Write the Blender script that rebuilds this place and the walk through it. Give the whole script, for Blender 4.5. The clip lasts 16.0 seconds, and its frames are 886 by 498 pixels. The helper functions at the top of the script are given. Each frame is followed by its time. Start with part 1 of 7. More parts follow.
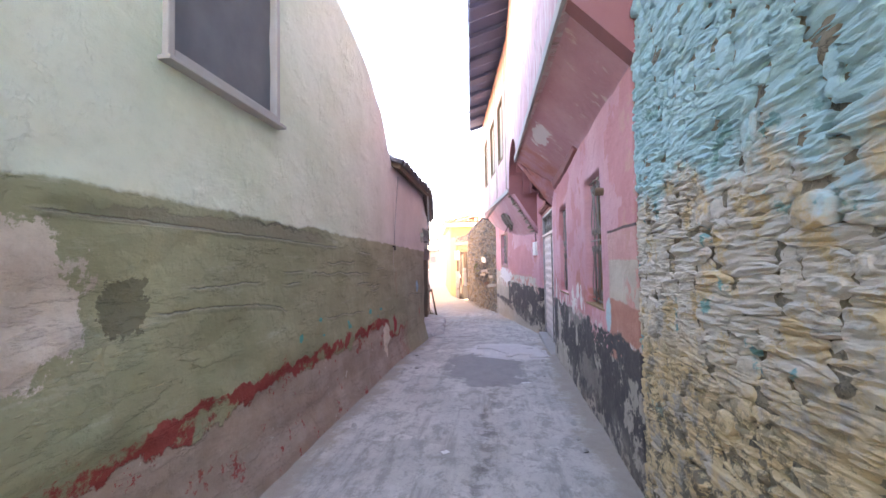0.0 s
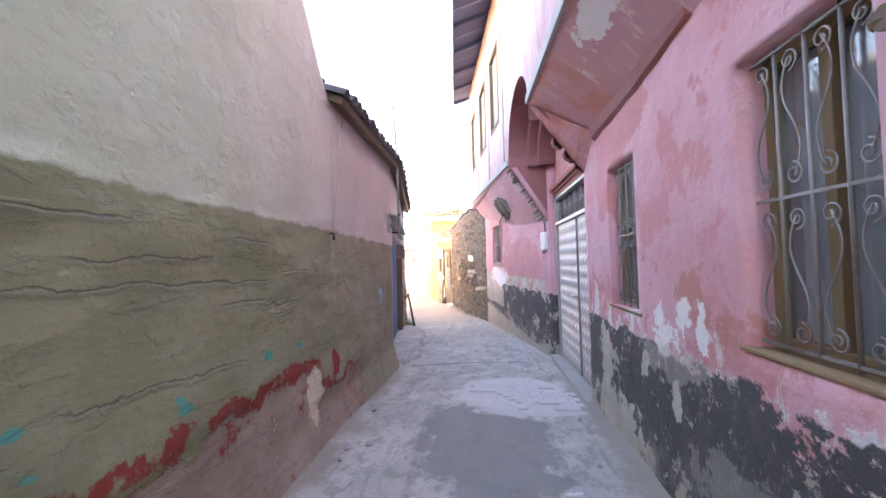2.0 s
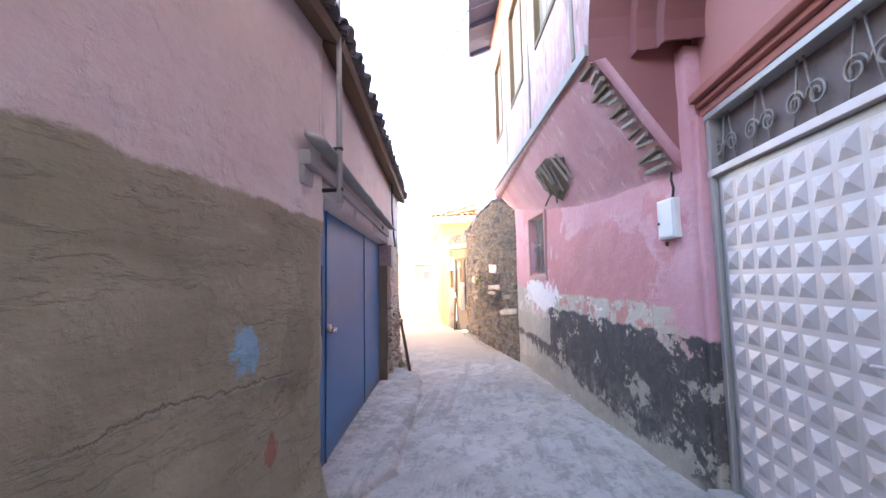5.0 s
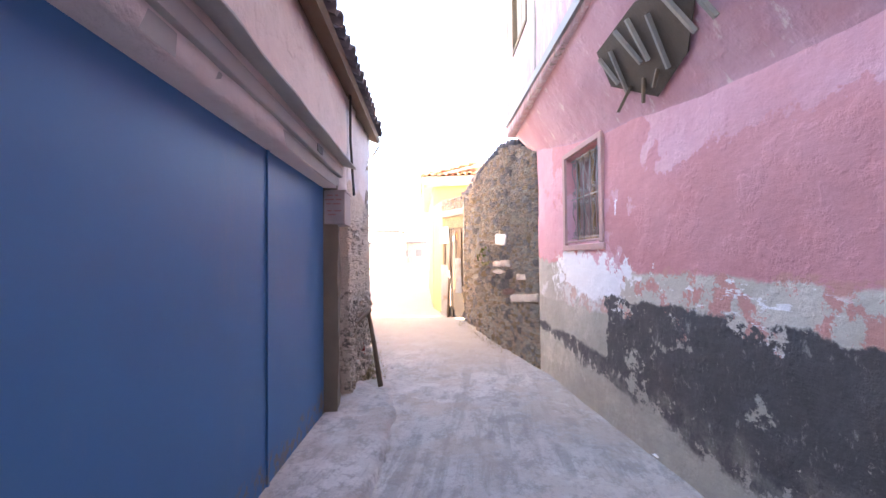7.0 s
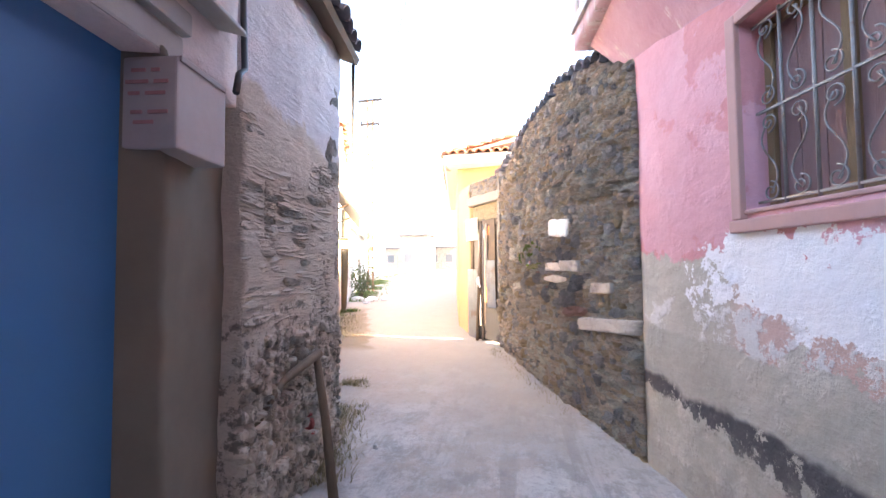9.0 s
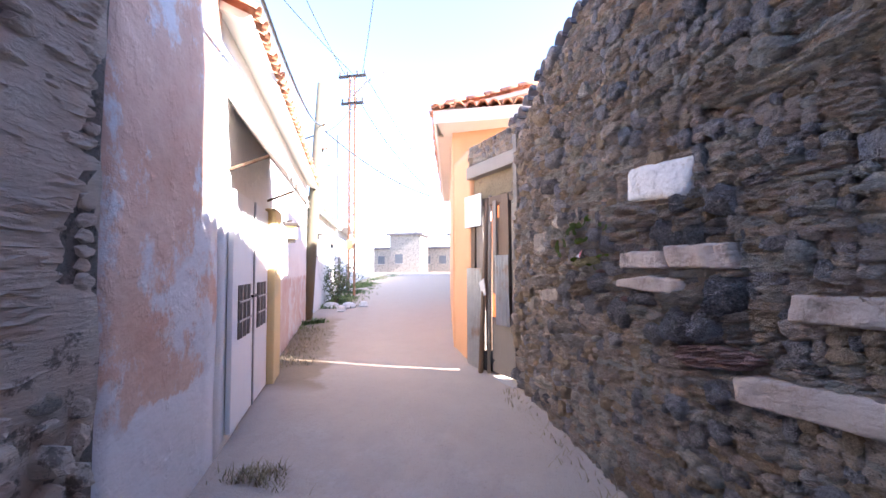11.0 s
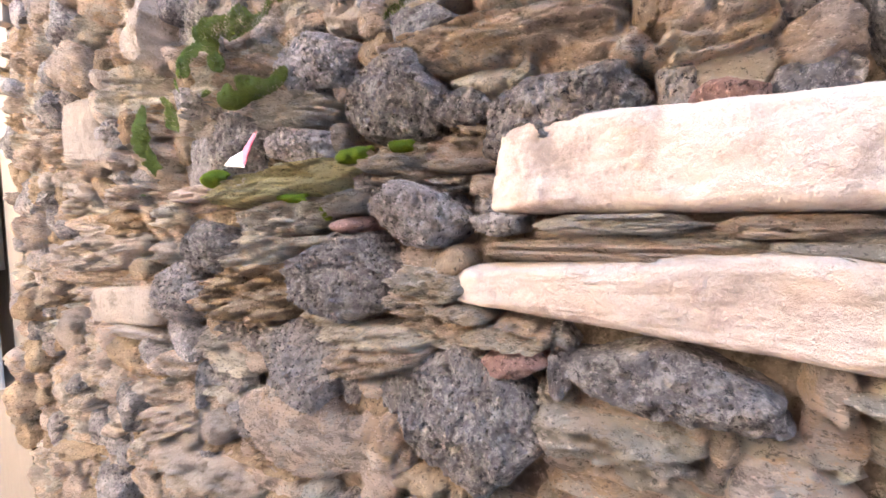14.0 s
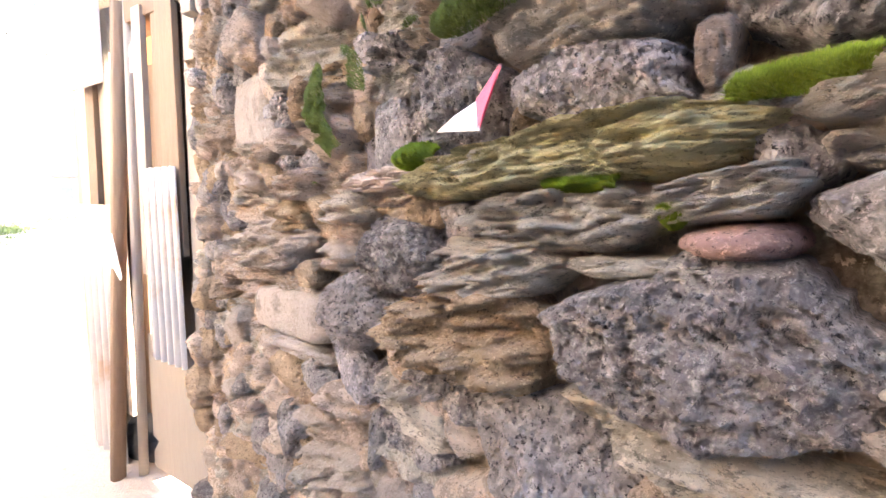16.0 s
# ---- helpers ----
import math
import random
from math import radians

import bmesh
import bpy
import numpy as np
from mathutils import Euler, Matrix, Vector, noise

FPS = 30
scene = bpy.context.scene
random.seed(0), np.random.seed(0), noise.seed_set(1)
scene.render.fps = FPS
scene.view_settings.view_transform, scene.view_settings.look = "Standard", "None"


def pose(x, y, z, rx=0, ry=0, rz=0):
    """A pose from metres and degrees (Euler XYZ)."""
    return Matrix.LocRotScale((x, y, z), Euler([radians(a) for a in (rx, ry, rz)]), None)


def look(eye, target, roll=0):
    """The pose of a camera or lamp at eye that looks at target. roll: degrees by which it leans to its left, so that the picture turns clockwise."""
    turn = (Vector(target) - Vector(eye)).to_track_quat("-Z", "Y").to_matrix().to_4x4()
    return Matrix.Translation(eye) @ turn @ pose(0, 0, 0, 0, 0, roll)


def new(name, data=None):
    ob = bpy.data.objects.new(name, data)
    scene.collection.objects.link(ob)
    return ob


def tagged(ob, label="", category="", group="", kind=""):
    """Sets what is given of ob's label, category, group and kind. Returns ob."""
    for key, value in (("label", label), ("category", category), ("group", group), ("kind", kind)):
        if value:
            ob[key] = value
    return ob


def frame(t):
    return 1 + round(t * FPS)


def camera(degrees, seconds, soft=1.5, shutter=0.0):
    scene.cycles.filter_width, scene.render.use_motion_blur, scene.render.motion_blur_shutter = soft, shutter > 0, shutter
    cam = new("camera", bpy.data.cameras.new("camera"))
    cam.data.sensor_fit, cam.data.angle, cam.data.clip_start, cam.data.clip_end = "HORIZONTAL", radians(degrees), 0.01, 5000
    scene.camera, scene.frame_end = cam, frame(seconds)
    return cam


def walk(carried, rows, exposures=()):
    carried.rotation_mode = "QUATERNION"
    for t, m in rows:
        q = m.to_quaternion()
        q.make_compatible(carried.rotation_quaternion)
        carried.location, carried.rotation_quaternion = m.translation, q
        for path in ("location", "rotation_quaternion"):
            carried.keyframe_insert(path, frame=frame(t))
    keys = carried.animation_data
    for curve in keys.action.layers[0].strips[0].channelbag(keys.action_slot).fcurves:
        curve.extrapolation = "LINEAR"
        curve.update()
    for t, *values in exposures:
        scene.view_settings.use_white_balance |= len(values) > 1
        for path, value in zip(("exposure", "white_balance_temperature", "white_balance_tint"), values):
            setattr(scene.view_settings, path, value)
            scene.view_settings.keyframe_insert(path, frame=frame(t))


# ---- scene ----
cam = camera(96.2, 16.0)
METRES, EYE, TILT, LEAN, TURN = 16.0, 1.5, 0.0, 0.0, 8.1
ROWS = [
    (0.0, 0.0, 0.0, 0.0, 0.03, 1.96, 0.99),
    (0.5, 0.0018, 0.0392, 0.0006, 0.15, 2.36, 0.9),
    (1.0, 0.0021, 0.0774, -0.0023, -1.3, 1.82, 1.16),
    (1.5, 0.0053, 0.1137, -0.0011, -1.04, 1.63, 1.29),
    (2.0, 0.0062, 0.1507, -0.0016, -2.45, 1.88, 1.5),
    (2.5, 0.0126, 0.1883, -0.0019, -1.55, 2.11, 1.47),
    (3.0, 0.015, 0.2261, -0.0038, -2.72, 2.97, 1.42),
    (3.5, 0.0205, 0.2643, -0.005, -1.0, 2.87, 1.32),
    (4.0, 0.0208, 0.3005, -0.0068, -1.69, 4.14, 1.29),
    (4.5, 0.0226, 0.3381, -0.0086, -0.85, 4.08, 1.22),
    (5.0, 0.0217, 0.3753, -0.0089, -0.25, 4.35, 1.15),
    (7.5, 0.0296, 0.5664, -0.0176, -1.31, 1.03, 0.53),
    (8.0, 0.0328, 0.6044, -0.0192, 1.18, 1.24, 0.55),
    (8.5, 0.0325, 0.6441, -0.0202, 1.04, 1.67, 0.62),
    (9.0, 0.0348, 0.6811, -0.0203, 3.46, 2.34, 0.57),
    (9.5, 0.035, 0.7149, -0.0214, 4.31, 3.01, 0.29),
    (12.0, 0.0344, 0.8856, -0.0241, -9.36, 1.9, 0.74),
    (12.5, 0.0433, 0.91, -0.024, -26.3, 0.12, 1.09),
    (13.0, 0.0534, 0.9292, -0.0247, -39.76, -2.0, 0.17),
    (13.5, 0.0596, 0.9474, -0.0249, -47.11, -3.7, -0.1),
    (14.0, 0.0683, 0.9607, -0.0258, -46.85, -4.11, -0.03),
    (14.5, 0.0761, 0.9706, -0.0248, -44.65, -4.87, -0.24),
    (15.0, 0.0763, 0.9766, -0.0251, -41.13, -5.39, -0.51),
    (15.5, 0.0746, 0.9804, -0.0252, -36.88, -5.43, -0.83),
    (16.0, 0.0707, 0.9843, -0.0251, -30.1, -5.55, -0.91),
]
walk(cam, sorted([(11.8, look((-1.449, 13.916, 1.102), (-1.665, 15.903, 1.175), -0.3))] + [(t, pose(0, 0, EYE, TILT, LEAN, TURN) @ pose(METRES * x, METRES * y, METRES * z, 90 + pitch, roll, yaw)) for t, x, y, z, yaw, pitch, roll in ROWS], key=lambda r: r[0]),
     [(0.0, 4.33, 8900, 25), (1.5, 4.45, 8800, 23), (3.0, 4.52, 8500, 17), (5.0, 4.48, 8400, 18), (7.5, 4.45, 8300, 22), (8.5, 4.28, 7900, 19), (9.5, 4.00, 7400, 12), (11.8, 2.90, 5800, 25), (12.5, 3.35, 6200, 24), (13.0, 4.00, 7100, 20), (13.5, 4.75, 7400, 17), (14.2, 5.05, 7600, 15), (15.0, 5.15, 7400, 15), (16.0, 4.95, 7400, 16)])

# world, sun
SUN_AZ, SUN_EL = math.atan2(-0.06, 1.0), radians(31)
world = bpy.data.worlds.new("world")
scene.world = world
world.use_nodes = True
sky = world.node_tree.nodes.new("ShaderNodeTexSky")
sky.sky_type, sky.sun_disc = "NISHITA", False
sky.sun_elevation, sky.sun_rotation = SUN_EL, math.pi / 2 - SUN_AZ
sky.dust_density, sky.air_density, sky.ozone_density, sky.altitude = 0.05, 1.0, 1.5, 800
world.node_tree.links.new(sky.outputs[0], world.node_tree.nodes["Background"].inputs[0])
world.node_tree.nodes["Background"].inputs[1].default_value = 0.115
sun = new("sun", bpy.data.lights.new("sun", "SUN"))
sun.data.energy, sun.data.angle, sun.data.color = 5.0, radians(0.6), (1.0, 0.93, 0.82)
toward = Vector((math.cos(SUN_AZ) * math.cos(SUN_EL), math.sin(SUN_AZ) * math.cos(SUN_EL), math.sin(SUN_EL)))
sun.matrix_world = look(toward * 60, (0, 0, 0))


# ---- materials ----
class Nodes:
    """A node material in the making; coordinates are world metres."""

    def __init__(self, name, rough=0.85, metal=0.0):
        self.m = bpy.data.materials.new(name)
        self.m.use_nodes = True
        self.t = self.m.node_tree
        self.b = self.t.nodes["Principled BSDF"]
        self.b.inputs["Roughness"].default_value = rough
        self.b.inputs["Metallic"].default_value = metal
        geo = self.t.nodes.new("ShaderNodeNewGeometry")
        self.pos = geo.outputs["Position"]
        sep = self.t.nodes.new("ShaderNodeSeparateXYZ")
        self.link(self.pos, sep.inputs[0])
        self.x, self.y, self.z = sep.outputs
        info = self.t.nodes.new("ShaderNodeObjectInfo")
        self.rand = self.math("FRACT", self.math("ADD", info.outputs["Random"], geo.outputs["Random Per Island"]))

    def link(self, a, b):
        self.t.links.new(a, b)

    def put(self, socket, v):
        if isinstance(v, bpy.types.NodeSocket):
            self.link(v, socket)
        elif isinstance(v, (tuple, list)):
            socket.default_value = (*v, 1.0) if len(v) == 3 and socket.type == "RGBA" else v
        else:
            socket.default_value = v

    def math(self, op, a, b=0.0, clamp=False):
        n = self.t.nodes.new("ShaderNodeMath")
        n.operation, n.use_clamp = op, clamp
        self.put(n.inputs[0], a)
        self.put(n.inputs[1], b)
        return n.outputs[0]

    def stretch(self, sx, sy, sz):
        n = self.t.nodes.new("ShaderNodeVectorMath")
        n.operation = "MULTIPLY"
        self.link(self.pos, n.inputs[0])
        n.inputs[1].default_value = (sx, sy, sz)
        return n.outputs[0]

    def noise(self, scale, detail=4.0, rough=0.6, vec=None, distortion=0.0):
        n = self.t.nodes.new("ShaderNodeTexNoise")
        self.link(vec or self.pos, n.inputs["Vector"])
        n.inputs["Scale"].default_value, n.inputs["Detail"].default_value = scale, detail
        n.inputs["Roughness"].default_value, n.inputs["Distortion"].default_value = rough, distortion
        return n.outputs["Fac"]

    def cells(self, scale, feature="DISTANCE_TO_EDGE", vec=None):
        n = self.t.nodes.new("ShaderNodeTexVoronoi")
        n.feature = feature
        self.link(vec or self.pos, n.inputs["Vector"])
        n.inputs["Scale"].default_value = scale
        return n.outputs["Distance"]

    def step(self, v, lo, hi):
        n = self.t.nodes.new("ShaderNodeMapRange")
        n.interpolation_type = "SMOOTHSTEP"
        self.put(n.inputs[0], v)
        n.inputs[1].default_value, n.inputs[2].default_value = lo, hi
        return n.outputs[0]

    def mix(self, fac, a, b, blend="MIX"):
        n = self.t.nodes.new("ShaderNodeMix")
        n.data_type, n.blend_type = "RGBA", blend
        self.put(n.inputs[0], fac)
        self.put(n.inputs[6], a)
        self.put(n.inputs[7], b)
        return n.outputs[2]

    def below(self, z0, amp=0.1, scale=2.0, soft=0.02, slope=0.0, y0=0.0):
        """1 under a ragged line z0 + slope * (y - y0)."""
        n = self.math("MULTIPLY", self.math("SUBTRACT", self.noise(scale, 6, 0.65), 0.5), amp * 2)
        line = self.math("ADD", n, self.math("ADD", z0, self.math("MULTIPLY", self.math("SUBTRACT", self.y, y0), slope)))
        return self.step(self.math("SUBTRACT", line, self.z), -soft, soft)

    def blob(self, cy, cz, ry, rz, ragged=0.9, scale=5.0, soft=0.06):
        """1 inside a ragged patch on a wall."""
        dy = self.math("POWER", self.math("DIVIDE", self.math("SUBTRACT", self.y, cy), ry), 2.0)
        dz = self.math("POWER", self.math("DIVIDE", self.math("SUBTRACT", self.z, cz), rz), 2.0)
        d = self.math("SQRT", self.math("ADD", dy, dz))
        n = self.math("MULTIPLY", self.math("SUBTRACT", self.noise(scale, 6, 0.7), 0.5), ragged * 2)
        return self.step(self.math("SUBTRACT", 1.0, self.math("ADD", d, n)), -soft, soft)

    def both(self, a, b):
        return self.math("MULTIPLY", a, b)

    def near(self, y0, y1, soft=0.15):
        """1 between two places along the street."""
        return self.both(self.step(self.y, y0 - soft, y0 + soft), self.step(self.y, y1 + soft, y1 - soft))

    def bump(self, height, strength=0.4, distance=0.01):
        n = self.t.nodes.new("ShaderNodeBump")
        n.inputs["Strength"].default_value, n.inputs["Distance"].default_value = strength, distance
        self.put(n.inputs["Height"], height)
        self.link(n.outputs[0], self.b.inputs["Normal"])

    def done(self, color, rough=None):
        self.put(self.b.inputs["Base Color"], color)
        if rough is not None:
            self.put(self.b.inputs["Roughness"], rough)
        return self.m


def shade(c, k):
    return tuple(v * k for v in c)


def plain(name, color, rough=0.7, metal=0.0, vary=0.25, scale=9.0, bump=0.15, dirt=None):
    g = Nodes(name, rough, metal)
    c = g.mix(g.noise(scale, 6, 0.65), shade(color, 1 - vary), shade(color, 1 + vary))
    if dirt:
        c = g.mix(g.step(g.noise(scale * 0.4, 6, 0.7), 0.5, 0.7), c, dirt)
    c = g.mix(g.math("MULTIPLY", g.rand, 0.25), c, shade(color, 0.75))
    g.bump(g.noise(scale * 9, 4, 0.7), bump, 0.004)
    return g.done(c, g.math("ADD", rough - 0.08, g.math("MULTIPLY", g.noise(scale * 3), 0.16)))


def plaster_base(g, a, b, scale=1.3):
    c = g.mix(g.step(g.noise(scale, 6, 0.6), 0.3, 0.7), a, b)
    return g.mix(g.math("MULTIPLY", g.step(g.noise(scale * 9, 8, 0.75), 0.45, 0.8), 0.35), c, shade(a, 0.72))


def plaster_relief(g, extra=None, strength=0.55):
    """Coats of lime that have flaked in layers, over a fine sandy grain."""
    h = g.math("ADD", g.math("MULTIPLY", g.noise(2.6, 8, 0.62, g.stretch(1, 0.8, 1.2)), 1.6), g.math("MULTIPLY", g.noise(13.0, 6, 0.65), 0.14))
    h = g.math("ADD", h, g.math("MULTIPLY", g.step(g.noise(4.0, 7, 0.6), 0.52, 0.62), 0.25))
    h = g.math("ADD", h, g.math("MULTIPLY", g.noise(70, 4, 0.7), 0.08))
    if extra is not None:
        h = g.math("ADD", h, extra)
    g.bump(h, strength, 0.03)


def left_wall_material():
    g = Nodes("green_and_rose_plaster", 0.9)
    green = plaster_base(g, (0.56, 0.60, 0.46), (0.66, 0.68, 0.56))
    rose = plaster_base(g, (0.60, 0.50, 0.47), (0.68, 0.58, 0.55))
    c = g.mix(g.step(g.math("ADD", g.y, g.noise(0.8)), 4.4, 7.0), green, rose)
    olive = plaster_base(g, (0.255, 0.255, 0.15), (0.34, 0.325, 0.205), 2.0)
    tan = plaster_base(g, (0.30, 0.26, 0.18), (0.36, 0.32, 0.23), 2.0)
    low = g.mix(g.step(g.y, 4.5, 8.0), olive, tan)
    band = g.below(1.86, 0.09, 2.2, 0.015, -0.012)
    c = g.mix(band, c, low)
    pale = g.both(g.both(band, g.step(g.noise(6.0, 8, 0.7, g.stretch(1, 0.35, 1.8)), 0.58, 0.64)), g.step(g.z, 0.3, 1.0))
    c = g.mix(g.math("MULTIPLY", pale, 0.35), c, (0.42, 0.40, 0.31))
    earth = plaster_base(g, (0.33, 0.235, 0.19), (0.42, 0.32, 0.27), 3.0)
    zone = g.near(-3.0, 6.6, 0.4)
    patchy = g.step(g.noise(3.2, 7, 0.7), 0.42, 0.5)
    red = g.both(g.both(zone, patchy), g.math("MAXIMUM", g.both(g.below(0.74, 0.20, 4.2, 0.01, 0.0, 3.5), g.step(g.y, 5.75, 5.6)), g.below(0.47, 0.25, 4.2, 0.01)))
    base = g.both(zone, g.math("MAXIMUM", g.both(g.below(0.62, 0.24, 3.4, 0.012, 0.0, 3.5), g.step(g.y, 5.7, 5.5)), g.below(0.40, 0.25, 4.2, 0.012)))
    c = g.mix(red, c, (0.33, 0.05, 0.04))
    c = g.mix(base, c, earth)
    c = g.mix(g.both(base, g.step(g.noise(3.4, 7, 0.75), 0.60, 0.63)), c, (0.34, 0.07, 0.06))
    c = g.mix(g.both(base, g.step(g.noise(5.0, 8, 0.75), 0.62, 0.66)), c, (0.52, 0.44, 0.38))
    teal = g.both(g.both(g.below(0.95, 0.12, 3.0), g.math("SUBTRACT", 1.0, base)), g.both(g.near(3.2, 6.4), g.step(g.noise(5.5, 5, 0.6), 0.66, 0.68)))
    c = g.mix(teal, c, (0.08, 0.33, 0.28))
    c = g.mix(g.blob(1.02, 1.36, 0.36, 0.30, 1.1, 6.0), c, plaster_base(g, (0.46, 0.36, 0.29), (0.66, 0.56, 0.48), 5.0))
    c = g.mix(g.math("MULTIPLY", g.blob(1.55, 1.33, 0.10, 0.13, 1.3, 9.0), 0.8), c, (0.12, 0.11, 0.07))
    c = g.mix(g.math("MAXIMUM", g.math("MAXIMUM", g.blob(3.07, 0.90, 0.035, 0.03, 1.3, 18.0), g.blob(3.45, 1.0, 0.04, 0.018, 1.2, 18.0)), g.math("MAXIMUM", g.blob(4.86, 0.90, 0.05, 0.03, 1.3, 16.0), g.blob(5.3, 0.88, 0.06, 0.018, 1.3, 16.0))), c, (0.07, 0.34, 0.30))
    c = g.mix(g.blob(5.55, 0.42, 0.14, 0.2, 1.1, 8.0), c, (0.70, 0.60, 0.50))
    c = g.mix(g.blob(6.0, 0.58, 0.08, 0.12, 1.4, 11.0), c, (0.34, 0.04, 0.04))
    c = g.mix(g.blob(7.65, 1.06, 0.10, 0.10, 1.3, 13.0), c, (0.24, 0.42, 0.55))
    c = g.mix(g.math("MULTIPLY", g.blob(7.85, 0.55, 0.06, 0.07, 1.4, 13.0), 0.7), c, (0.36, 0.09, 0.07))
    c = g.mix(g.math("MULTIPLY", g.blob(8.1, 0.98, 0.20, 0.26, 1.2, 5.0, 0.1), 0.6), c, (0.22, 0.185, 0.13))
    c = g.mix(g.math("MULTIPLY", g.blob(6.1, 1.25, 0.05, 0.28, 1.4, 11.0), 0.3), c, (0.33, 0.17, 0.10))
    c = g.mix(g.math("MULTIPLY", g.blob(5.98, 2.1, 0.05, 0.6, 1.1), 0.4), c, (0.45, 0.40, 0.36))
    stain = g.both(g.step(g.noise(0.9, 5, 0.6, g.stretch(1, 2.0, 0.35)), 0.55, 0.75), g.step(g.z, 2.2, 0.0))
    c = g.mix(g.math("MULTIPLY", stain, 0.35), c, (0.19, 0.17, 0.13))
    step = g.math("ADD", g.math("MULTIPLY", band, -0.35), g.math("MULTIPLY", base, -0.9))
    course = g.noise(3.4, 9, 0.66, g.stretch(1, 0.45, 1.7))
    flakes = g.math("ADD", g.math("MULTIPLY", course, 1.6), g.step(course, 0.54, 0.58))
    # a coat that has dropped off along the courses, leaving thin broken ledges
    ragged = g.math("SUBTRACT", g.noise(2.6, 8, 0.7), 0.5)
    fine = g.math("SUBTRACT", g.noise(7.0, 8, 0.7), 0.5)
    upper = g.math("ADD", 1.79, g.math("MULTIPLY", fine, 0.20))
    fallen = g.both(g.both(g.step(g.math("SUBTRACT", upper, g.z), 0.0, 0.012), g.step(g.z, 1.695, 1.70)), g.near(1.4, 3.45, 0.15))
    c = g.mix(g.math("MULTIPLY", fallen, 0.8), c, (0.23, 0.205, 0.14))
    lip = g.both(g.step(g.math("ABSOLUTE", g.math("SUBTRACT", upper, g.z)), 0.016, 0.004), g.near(2.4, 3.05, 0.1))
    crack = g.math("MULTIPLY", lip, 0.9)
    ledge = 0.0
    for z, slope, y0, y1, amp in ((1.698, -0.018, 1.2, 3.8, 0.03), (1.445, 0.0, 2.85, 3.12, 0.04), (1.355, 0.0, 2.85, 3.06, 0.04), (1.385, 0.0, 1.9, 2.5, 0.04), (1.26, -0.05, 1.7, 2.5, 0.06),
                                  (1.40, -0.02, 3.3, 4.85, 0.09), (1.21, -0.2, 2.45, 2.85, 0.1), (0.97, -0.06, 3.6, 4.6, 0.12), (1.635, -0.04, 4.5, 4.82, 0.03), (1.27, -0.02, 4.4, 4.8, 0.04),
                                  (1.22, 0.0, 4.8, 5.3, 0.10), (1.165, 0.02, 4.9, 5.2, 0.08), (1.44, 0.0, 5.1, 5.4, 0.06), (1.52, 0.0, 3.6, 4.3, 0.08), (0.92, -0.05, 6.9, 8.0, 0.12)):
        line = g.math("ADD", g.math("ADD", z, g.math("MULTIPLY", g.math("SUBTRACT", g.y, (y0 + y1) / 2), slope)), g.math("MULTIPLY", ragged if amp > 0.05 else fine, amp * 1.6))
        away = g.math("SUBTRACT", g.z, line)
        span = g.near(y0, y1, 0.06)
        crack = g.math("MAXIMUM", crack, g.both(g.step(g.math("ABSOLUTE", away), 0.008, 0.002), span))
        ledge = g.math("MAXIMUM", ledge, g.both(g.both(g.step(away, -0.035, -0.004), g.step(away, 0.004, -0.002)), span))
    # Dark colour along the cracks also puts in the shadow at each ledge.
    c = g.mix(g.math("MULTIPLY", crack, 0.7), c, (0.07, 0.062, 0.045))
    step = g.math("ADD", g.math("SUBTRACT", step, g.math("ADD", crack, g.math("MULTIPLY", fallen, 0.7))), g.math("MULTIPLY", ledge, 0.5))
    # Pale tint below each line: the ledge's highlight put into the colour.
    c = g.mix(g.math("MULTIPLY", ledge, 0.25), c, (0.52, 0.50, 0.40))
    plaster_relief(g, g.math("ADD", step, g.math("MULTIPLY", g.both(flakes, band), 0.36)), 0.62)
    return g.done(c)


